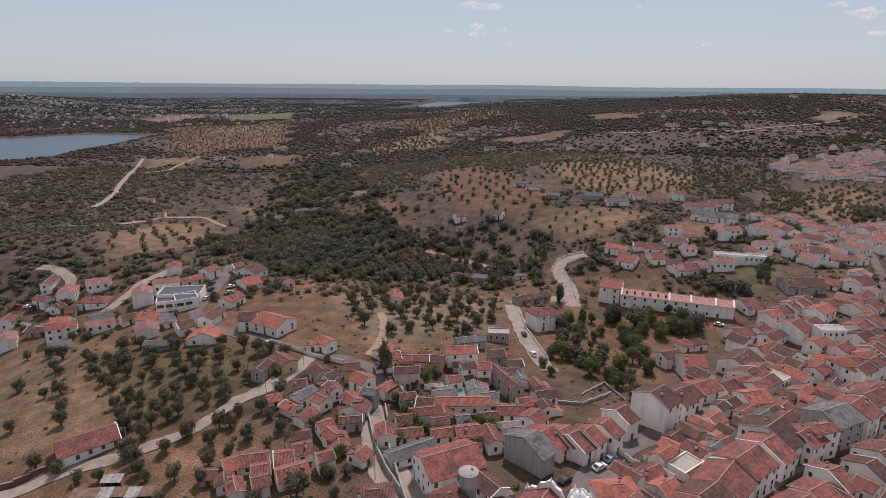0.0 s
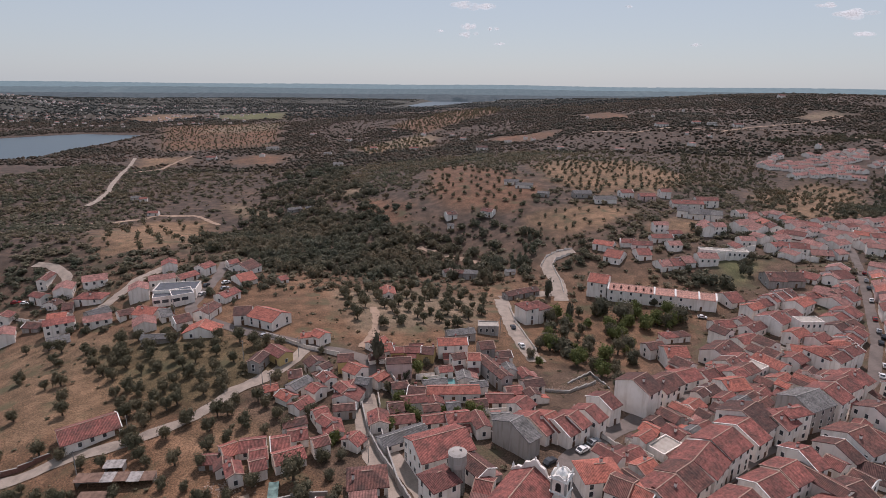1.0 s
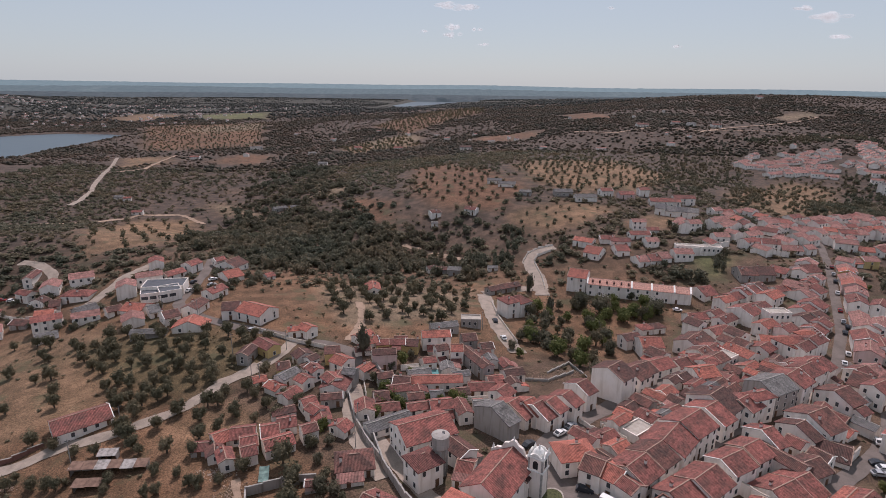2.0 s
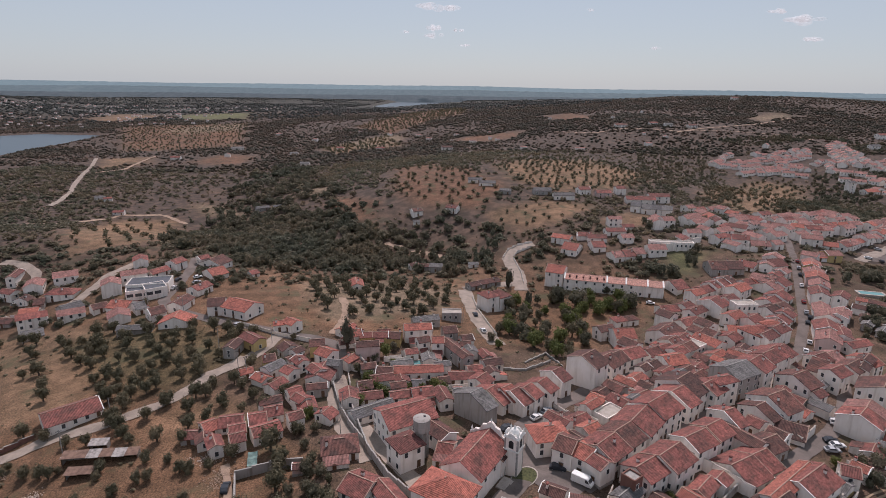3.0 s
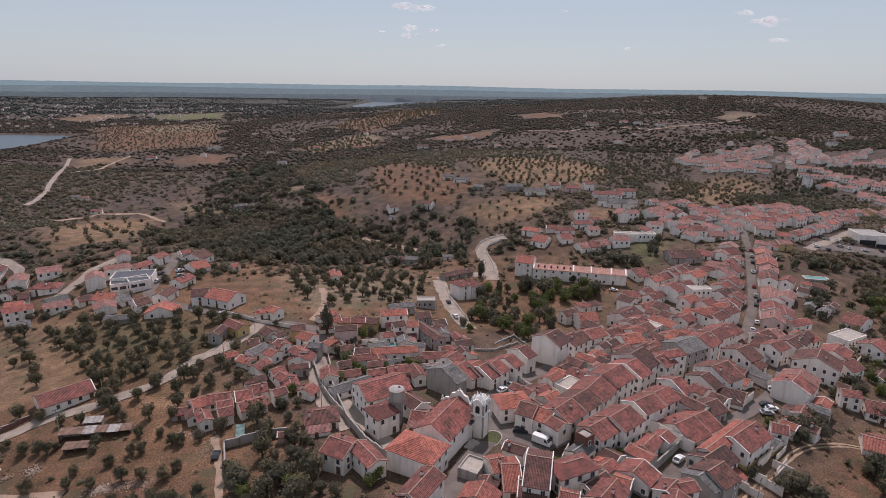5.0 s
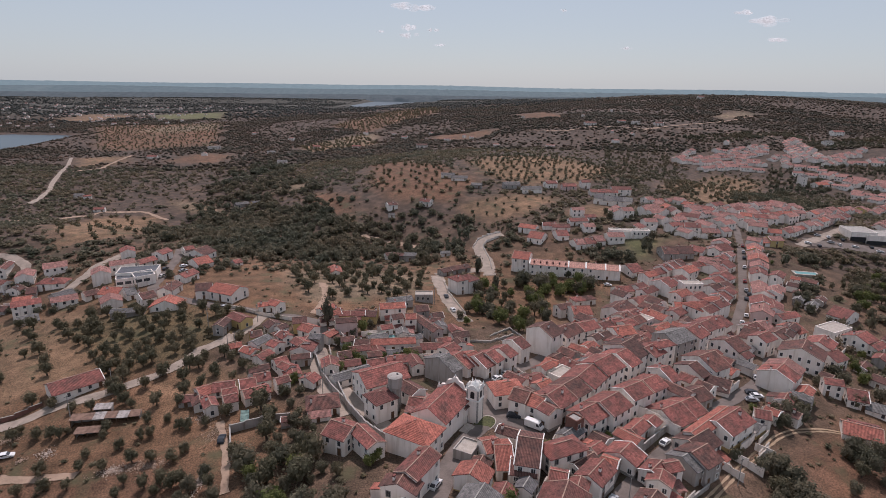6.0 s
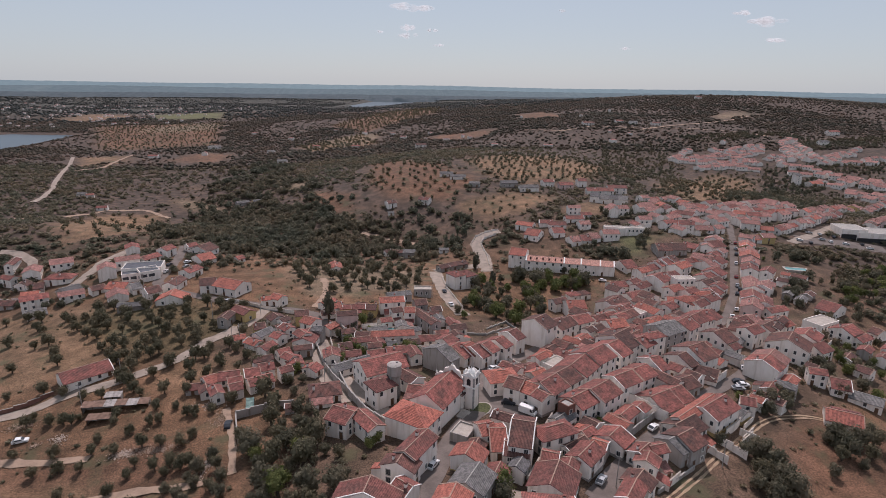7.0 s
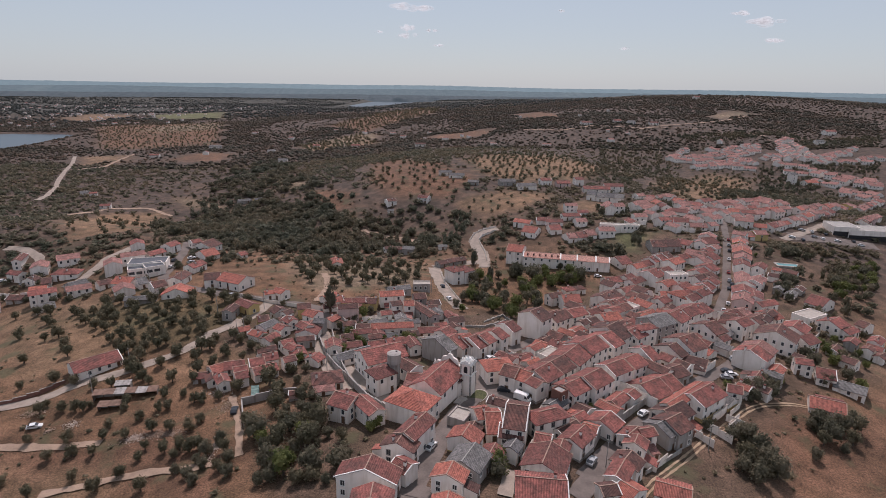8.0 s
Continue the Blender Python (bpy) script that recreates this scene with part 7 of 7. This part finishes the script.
def annex(x, y, rot, L, D, H, roof, wall):
    """Walls under one tiled slope that falls from the house wall (+y) to the yard (-y)."""
    low = min(gz(x, y), gz(x + D, y), gz(x, y + D)) - 0.5
    h = gz(x, y) - low + H
    fall = 0.3 * D
    t = thing("lean_to_annex", pose(x, y, low, 0, 0, rot), "low lean-to annex with %s behind a house" % ROOFWORDS[roof], "annex", "lean-to annexes")
    l, w = L / 2, D / 2
    v = [(sx * l, sy * w, z) for sx in (-1, 1) for sy, z in ((-1, 0), (1, 0), (1, h - 0.12), (-1, h - fall - 0.12))]
    part("wall", mesh("wall", v, [[0, 1, 2, 3], [7, 6, 5, 4], [0, 3, 7, 4], [1, 5, 6, 2], [3, 2, 6, 7], [0, 4, 5, 1]]), WALLS[wall], t)
    e, o = l + 0.12, 0.2
    v = [(sx * e, yy, z + d) for d in (0, -0.12) for sx, yy, z in ((-1, -w - o, h - fall - 0.06), (1, -w - o, h - fall - 0.06), (1, w, h), (-1, w, h))]
    part("roof", mesh("roof", v, [[0, 1, 2, 3], [7, 6, 5, 4], [0, 4, 5, 1], [1, 5, 6, 2], [2, 6, 7, 3], [3, 7, 4, 0]]), ROOFS[roof], t)
    part("door", DOOR, None, t, "brown painted wooden door", pose(annex_rnd.uniform(-0.25, 0.25) * L, -w, gz(x, y) - low, 0, 0, 0))
    FOOTPRINTS.append((x, y, radians(rot), L, D))


for hx, hy, a, L, W in list(FOOTPRINTS):
    if not (-15 < hx < 150 and 38 < hy < 185 and 4 < L < 16 and W < 11):
        continue
    for side in annex_rnd.sample((-1, 1), 2):
        D, length = annex_rnd.uniform(2.0, 3.4), L * annex_rnd.uniform(0.45, 0.85)
        shift = annex_rnd.uniform(-1, 1) * (L - length) / 2
        v = side * (W / 2 + D / 2 - 0.2)
        U, V = np.meshgrid(np.linspace(-length / 2, length / 2, 5) + shift, side * (W / 2 + np.array((0.15, 0.5, 0.8, 1.0)) * D))
        px, py = hx + U.ravel() * math.cos(a) - V.ravel() * math.sin(a), hy + U.ravel() * math.sin(a) + V.ravel() * math.cos(a)
        trees_off = all(math.hypot(hx + shift * math.cos(a) - v * math.sin(a) - q[0], hy + shift * math.sin(a) + v * math.cos(a) - q[1]) > length / 2 + q[2] * 0.35 for q in TREES)
        if clear_spots(px, py, 0.12).all() and trees_off:
            annex(hx + shift * math.cos(a) - v * math.sin(a), hy + shift * math.sin(a) + v * math.cos(a), math.degrees(a) + (0 if side < 0 else 180), length, D, annex_rnd.uniform(2.5, 3.3), annex_rnd.choice("rrbbko"), annex_rnd.choice("wwwws"))
            break


# olives in rows on the fields
def orchard(poly, step, angle, size, jitter, keep=0.9):
    xs, ys = [p[0] for p in poly], [p[1] for p in poly]
    c, s = math.cos(radians(angle)), math.sin(radians(angle))
    cx, cy, reach = np.mean(xs), np.mean(ys), max(max(xs) - min(xs), max(ys) - min(ys))
    g = np.arange(-reach, reach, step)
    U, W = np.meshgrid(g, g)
    U, W = U.ravel(), W.ravel()
    x = cx + U * c - W * s + wr.uniform(-jitter, jitter, len(U))
    y = cy + U * s + W * c + wr.uniform(-jitter, jitter, len(U))
    k = (inside(x, y, poly) > 0) & (wr.rand(len(x)) < keep)
    x, y = x[k], y[k]
    k = clear_spots(x, y)
    return [(a, b, size * wr.uniform(0.7, 1.25), size * wr.uniform(0.7, 1.1)) for a, b in zip(x[k], y[k])]


near = []
for poly, step, angle, size, jitter, keep in (
    (FIELDS[8][1], 7.8, 20, 4.6, 1.8, 0.92),
    (FIELDS[13][1], 9.0, 20, 3.6, 3.0, 0.7),
):
    near += orchard(poly, step, angle, size, jitter, keep)
for x, y, w, h in near:
    tree(x, y, w, "olive")

far_olives = []
for poly, step, angle, size in (
    (FIELDS[0][1], 13, 30, 3.6), (FIELDS[1][1], 12, 20, 4.0), (FIELDS[2][1], 10, 15, 2.8), (FIELDS[3][1], 8.2, 25, 3.5),
    (FIELDS[9][1], 11, 40, 4.2), (FIELDS[18][1], 12, 55, 3.6), (FIELDS[19][1], 13, 20, 5.0), (FIELDS[20][1], 12, 20, 5.0),
):
    far_olives += orchard(poly, step, angle, size, step * (0.45 if poly is FIELDS[18][1] else 0.24), 0.85)
woods("olive_grove", far_olives, "olive", "rows of olive trees on straw-coloured slopes")

# mixed wood of the valley and the hills
def scatter(count, x0, x1, y0, y1, size, dense, seed, steep=0.0):
    x, y = wr.uniform(x0, x1, count), wr.uniform(y0, y1, count)
    k = (np.abs(np.arctan2(x, y + 60)) < 0.80) & (~field_mask(x, y, 1.0) | (y1 < 300))
    p = patchiness(x, y, 90 if y1 < 700 else 240, seed)
    k &= np.clip(p * 2.6 + dense, 0.15, 1.0) > wr.rand(count)
    x, y = x[k], y[k]
    k = clear_spots(x, y, 0.8)
    x, y = x[k], y[k]
    return [(a, b, size * q * 1.35, size * q * wr.uniform(0.55, 0.85)) for a, b, q in zip(x, y, 0.32 + 0.75 * wr.rand(len(x)) ** 1.8)]


VALLEY = [[(-129, 291), (-105, 308), (-58, 276), (-1.0, 306.6), (38.1, 301.0), (64.1, 312.5), (50, 342), (62, 366), (31, 399), (-1, 405), (-30, 475), (-122, 764), (-188, 649), (-161, 465), (-157, 415)]]
GARDEN = [[(46.6, 211.2), (61.4, 234.5), (76.4, 239.2), (92.0, 244.7), (113.8, 245.9), (121.8, 231.7), (95.7, 218.6), (80.3, 197.2), (67.3, 172.4), (59.4, 178.9), (44.8, 189.9)], [(215.8, 169.9), (271, 201), (308, 238), (267, 222)]]
valley = []
for poly in VALLEY:
    xs, ys = [p[0] for p in poly], [p[1] for p in poly]
    area = (max(xs) - min(xs)) * (max(ys) - min(ys))
    x, y = wr.uniform(min(xs), max(xs), int(area / 26)), wr.uniform(min(ys), max(ys), int(area / 26))
    edge = inside(x, y, poly)
    k = (edge > 0) & (patchiness(x, y, 38, 2.0) * 2.4 + 0.9 > wr.rand(len(x))) & (edge / 35 + 0.25 > wr.rand(len(x)))
    x, y = x[k], y[k]
    k = clear_spots(x, y, 0.5)
    valley += [(a, b, q, q * wr.uniform(0.6, 0.95)) for a, b, q in zip(x[k], y[k], 1.6 + 7.5 * wr.rand(int(k.sum())) ** 2.0)]
woods("valley_woods", valley[::3] + valley[1::3], "oak", "dense dark oak wood in the valley", big=True)
woods("valley_pines", valley[2::3], "pine", "dark pines in the valley wood", big=True)
for poly in GARDEN:
    xs, ys = [p[0] for p in poly], [p[1] for p in poly]
    area = (max(xs) - min(xs)) * (max(ys) - min(ys))
    x, y = wr.uniform(min(xs), max(xs), int(area / 50)), wr.uniform(min(ys), max(ys), int(area / 50))
    k = (inside(x, y, poly) > 0)
    x, y = x[k], y[k]
    k = clear_spots(x, y, 0.3)
    for a, b in zip(x[k], y[k]):
        tree(a, b, wr.uniform(3.6, 7.4), wr.choice(["oak", "green", "green", "green", "olive"]))
def filled(polys, per, low, high):
    out = []
    for poly in polys:
        xs, ys = [p[0] for p in poly], [p[1] for p in poly]
        n = int((max(xs) - min(xs)) * (max(ys) - min(ys)) / per)
        x, y = wr.uniform(min(xs), max(xs), n), wr.uniform(min(ys), max(ys), n)
        edge = inside(x, y, poly)
        k = (edge > 0) & (edge / 9 + 0.35 > wr.rand(n)) & clear_spots(x, y, 0.6)
        out += [(a, b, wr.uniform(low, high), wr.uniform(low, high)) for a, b in zip(x[k], y[k])]
    return out


woods("olive_scrub", filled([[(236, 208), (285, 242), (328, 259), (243, 171), (242, 180), (240, 195), (218.7, 187.7)], [(186.7, 148.9), (217.8, 144.7), (180.9, 107.7), (178.3, 114.2), (176.9, 125.0)], [(245, 246), (276, 259), (307, 258), (271, 234), (257, 235), (240, 232)]], 42, 2.0, 5.0), "olive", "olive trees and scrub on the slope below the town", big=True)
woods("oak_scrub", filled([[(236, 208), (285, 242), (328, 259), (243, 171), (242, 180), (240, 195), (218.7, 187.7)], [(186.7, 148.9), (217.8, 144.7), (180.9, 107.7), (178.3, 114.2), (176.9, 125.0)], [(245, 246), (276, 259), (307, 258), (271, 234), (257, 235), (240, 232)]], 70, 2.2, 6.0), "oak", "dark oaks on the slope below the town", big=True)
woods("village_bushes", filled([[(511, 634), (492, 556), (415, 464), (464, 455), (477, 412), (655, 599), (576, 616)], [(367, 599), (246, 417), (278, 391), (342, 399), (426, 517), (284, 409)], [(-221, 285), (-206, 289), (-178, 281), (-132, 282), (-115, 321), (-89, 319), (-62.2, 234.9), (-80, 227), (-98, 217), (-111, 205), (-151, 215), (-180, 222)], [(342, 768), (432, 739), (372, 601), (235, 427), (226, 484)]], 60, 1.5, 4.5), "oak", "bushes and small trees between the houses", big=True)
woods("slope_oaks", filled([[(-33, 346), (-15, 351), (4, 344), (25, 328), (38.0, 312.5), (44.4, 281.8), (32.3, 283.8), (3.0, 301.8), (-17, 307), (-29, 294)], [(62, 359), (74, 358), (72, 326), (63.2, 294.3), (53.5, 278.9), (49.2, 290.7), (57, 325)], [(82.1, 312.5), (98, 328), (104.1, 312.4), (87.4, 285.6), (78.3, 288.5)], [(49.6, 216.9), (59.4, 233.0), (67.5, 220.8), (64.7, 198.7), (53.8, 184.3), (49.2, 195.6)], [(127.6, 276.5), (149.4, 282.9), (151.7, 265.5), (162.8, 255.6), (147.0, 256.2), (130.9, 263.3)], [(154.4, 279.9), (168.3, 287.5), (184, 290), (173.5, 267.9), (154.7, 264.5)], [(165, 337), (229, 359), (232, 337), (190, 309), (166, 320)], [(229, 239), (278, 262), (262, 244), (233, 235)], [(212.7, 206.8), (240, 215), (219.6, 187.7), (193.0, 171.4), (190.1, 176.7)], [(204.3, 170.5), (229.4, 179.4), (240, 168), (226.5, 154.5), (207.2, 154.3), (201.5, 156.7)], [(-156, 404), (-139, 480), (-69, 459), (-19, 402), (22, 354), (61.1, 307.6), (44.3, 287.1), (2, 317), (-59, 276), (-94, 287)]], 30, 2.4, 7.2), "oak", "dense oaks on the slope beside the houses", big=True)
woods("hamlet_trees", filled([[(501, 619), (505, 602), (495, 560), (420, 466), (374, 443), (455, 559)], [(492, 561), (537, 567), (516, 524), (452, 478), (443, 492)], [(289, 391), (397, 478), (408, 448), (466, 443), (442, 417), (330, 362), (284, 368)], [(658, 637), (669, 614), (607, 549), (602, 582)], [(477, 806), (722, 888), (698, 778), (863, 818), (755, 705), (698, 711), (607, 686), (676, 827), (498, 746)], [(571, 639), (630, 573), (603, 544), (550, 592)]], 36, 1.6, 5.5), "oak", "dark trees and gardens below the hamlet", big=True)
for poly in ([(-128, 191), (-114, 200), (-79.1, 200.5), (-52.4, 186.7), (-19.3, 155.6), (-33.2, 135.2), (-48.3, 157.4), (-65.2, 151.6), (-80, 142), (-92, 154)],):
    for x, y, w, h in orchard(poly, 7.4, 35, 4.7, 1.6, 0.93):
        if min([math.hypot(x - q[0], y - q[1]) for q in TREES] + [99]) > 3.4:
            tree(x, y, w, "olive")
woods("hill_scrub", scatter(22000, -420, 480, 250, 720, 4.2, 0.55, 1.0), "oak", "dark scattered oaks and scrub on the slopes")
woods("hill_olives", scatter(9000, -420, 480, 250, 720, 3.6, 0.4, 4.0), "olive", "scattered olive trees on the slopes")
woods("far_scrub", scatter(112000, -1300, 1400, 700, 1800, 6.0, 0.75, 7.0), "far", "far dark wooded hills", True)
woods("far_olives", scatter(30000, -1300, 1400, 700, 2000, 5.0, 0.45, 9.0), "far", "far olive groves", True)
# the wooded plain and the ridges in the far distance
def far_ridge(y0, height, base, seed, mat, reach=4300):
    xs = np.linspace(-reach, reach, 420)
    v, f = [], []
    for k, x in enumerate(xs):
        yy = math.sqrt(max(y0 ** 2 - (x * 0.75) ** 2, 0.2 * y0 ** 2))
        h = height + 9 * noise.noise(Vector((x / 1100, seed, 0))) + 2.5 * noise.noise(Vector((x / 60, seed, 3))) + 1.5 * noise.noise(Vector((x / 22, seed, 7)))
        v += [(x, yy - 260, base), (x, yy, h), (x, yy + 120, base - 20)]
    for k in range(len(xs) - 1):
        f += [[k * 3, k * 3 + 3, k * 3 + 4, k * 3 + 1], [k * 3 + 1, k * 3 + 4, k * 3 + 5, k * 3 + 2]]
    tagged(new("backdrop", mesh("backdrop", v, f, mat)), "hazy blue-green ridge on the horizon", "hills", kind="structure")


# ridges in haze-tinted, self-glowing colours, palest at the back
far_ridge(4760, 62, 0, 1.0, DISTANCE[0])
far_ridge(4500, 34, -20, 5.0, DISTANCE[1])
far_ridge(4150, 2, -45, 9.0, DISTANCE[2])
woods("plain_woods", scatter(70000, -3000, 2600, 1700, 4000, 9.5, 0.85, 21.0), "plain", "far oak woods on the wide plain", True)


def scattered_village(x0, x1, y0, y1, count, seed):
    """Many tiny white houses on the far plain, too far to count."""
    r = random.Random(seed)
    v, f, mi = [], [], []
    while count:
        x, y = r.uniform(x0, x1), r.uniform(y0, y1)
        if inside(x, y, LAKES[0])[0] > -25 or noise.noise(Vector((x / 260, y / 260, seed))) < r.uniform(-0.5, 0.25):
            continue
        count -= 1
        L, W, H, a = r.uniform(5, 13), r.uniform(4, 8), r.uniform(2.5, 5), r.uniform(0, 3.1)
        c, q, z, k = math.cos(a), math.sin(a), gz(x, y) - 1, len(v)
        for u, w, h in ((-1, -1, 0), (1, -1, 0), (1, 1, 0), (-1, 1, 0), (-1, -1, 1), (1, -1, 1), (1, 1, 1), (-1, 1, 1), (-1, 0, 1.4), (1, 0, 1.4)):
            v.append((x + u * L / 2 * c - w * W / 2 * q, y + u * L / 2 * q + w * W / 2 * c, z + 1 + h * H))
        f += [[k + j for j in p] for p in ((0, 1, 5, 4), (1, 2, 6, 9, 5), (2, 3, 7, 6), (3, 0, 4, 8, 7), (4, 5, 9, 8), (6, 7, 8, 9))]
        mi += [0, 0, 0, 0, 1, 1]
    me = mesh("far_village", v, f, WALLS["w"])
    me.materials.append(ROOFS["k"])
    me.polygons.foreach_set("material_index", mi)
    tagged(new("far_village", me), "scattered white houses with pink roofs on the far plain", "village", kind="stuff")


scattered_village(-2300, -500, 1480, 2900, 420, 3)
scattered_village(-260, 620, 640, 1250, 22, 8)
woods("near_scrub", scatter(5000, -150, 215, 40, 260, 1.7, 0.12, 13.0), "olive", "low bushes and weeds between the houses")


# ---- poles along the streets ----
POLE = lathe("pole", [(0.14, -0.5), (0.09, 8.0)], 8, stone)
ARM = boxes("cross_arm", [(-0.7, -0.05, 7.5, 0.7, 0.05, 7.62)], iron)
for x, y in [(-13.6, 129.2), (-81.3, 134.4), (-50.5, 157.8), (-43.1, 177.1), (-61.6, 175.2), (-13.5, 119.2), (-46.9, 154.0), (93.3, 69.1), (31.6, 206.5), (-85.2, 209.3), (59.2, 59.8), (-88.3, 121.1), (17.7, 193.9), (-166.1, 239.3), (-102.9, 218.2)]:
    t = thing("utility_pole", pose(x, y, gz(x, y), 0, 0, 30), "slim grey concrete utility pole beside a lane", "pole", "utility poles")
    part("pole", POLE, None, t)
    part("cross_arm", ARM, None, t)

# ---- clouds ----
m, n, l, b = material("cloud", 1.0)
b.inputs["Base Color"].default_value = (0.3, 0.3, 0.3, 1)
# added glow stands in for sunlight on the puffs; base stays grey
b.inputs["Emission Color"].default_value = (0.80, 0.79, 0.82, 1)
b.inputs["Emission Strength"].default_value = 0.72
thin = ramp(n, l, noise_tex(n, l, 0.02, 2), [(0.30, (0.0, 0.0, 0.0)), (0.75, (0.5, 0.5, 0.5))])
l.new(thin, b.inputs["Alpha"])
glow_cloud_mat = m
cr = random.Random(4)


def cloud(az, up, wide, high):
    d = 4300.0
    c = Vector((math.sin(radians(az)) * d, math.cos(radians(az)) * d, 88 + math.tan(radians(up)) * d))
    bm = bmesh.new()
    for k in range(9):
        u = cr.uniform(-0.5, 0.5)
        s = (1 - abs(u) * 1.5) * high * cr.uniform(0.35, 0.6) + high * 0.1
        mat = Matrix.Translation(c + Vector((u * wide, cr.uniform(-20, 20), cr.uniform(-0.15, 0.25) * high))) @ Matrix.Diagonal((wide * 0.16, high, s, 1))
        bmesh.ops.create_icosphere(bm, subdivisions=2, radius=1.0, matrix=mat)
    me = bpy.data.meshes.new("cloud")
    bm.to_mesh(me); bm.free()
    me.materials.append(glow_cloud_mat)
    me.polygons.foreach_set("use_smooth", [True] * len(me.polygons))
    tagged(new("cloud", me), "small white fair-weather cloud in a pale sky", "cloud", "small clouds")


cloud(4.6, 6.72, 271, 51)
cloud(4.2, 4.93, 93, 42)
cloud(4.3, 4.24, 119, 34)
cloud(6.5, 4.74, 76, 25)
cloud(1.4, 4.52, 59, 17)
cloud(7.2, 3.45, 68, 17)
cloud(35.7, 5.28, 233, 42)
cloud(33.7, 6.00, 93, 25)
cloud(36.4, 3.81, 127, 21)
cloud(18.5, 6.50, 42, 17)
cloud(24.5, 3.25, 59, 17)
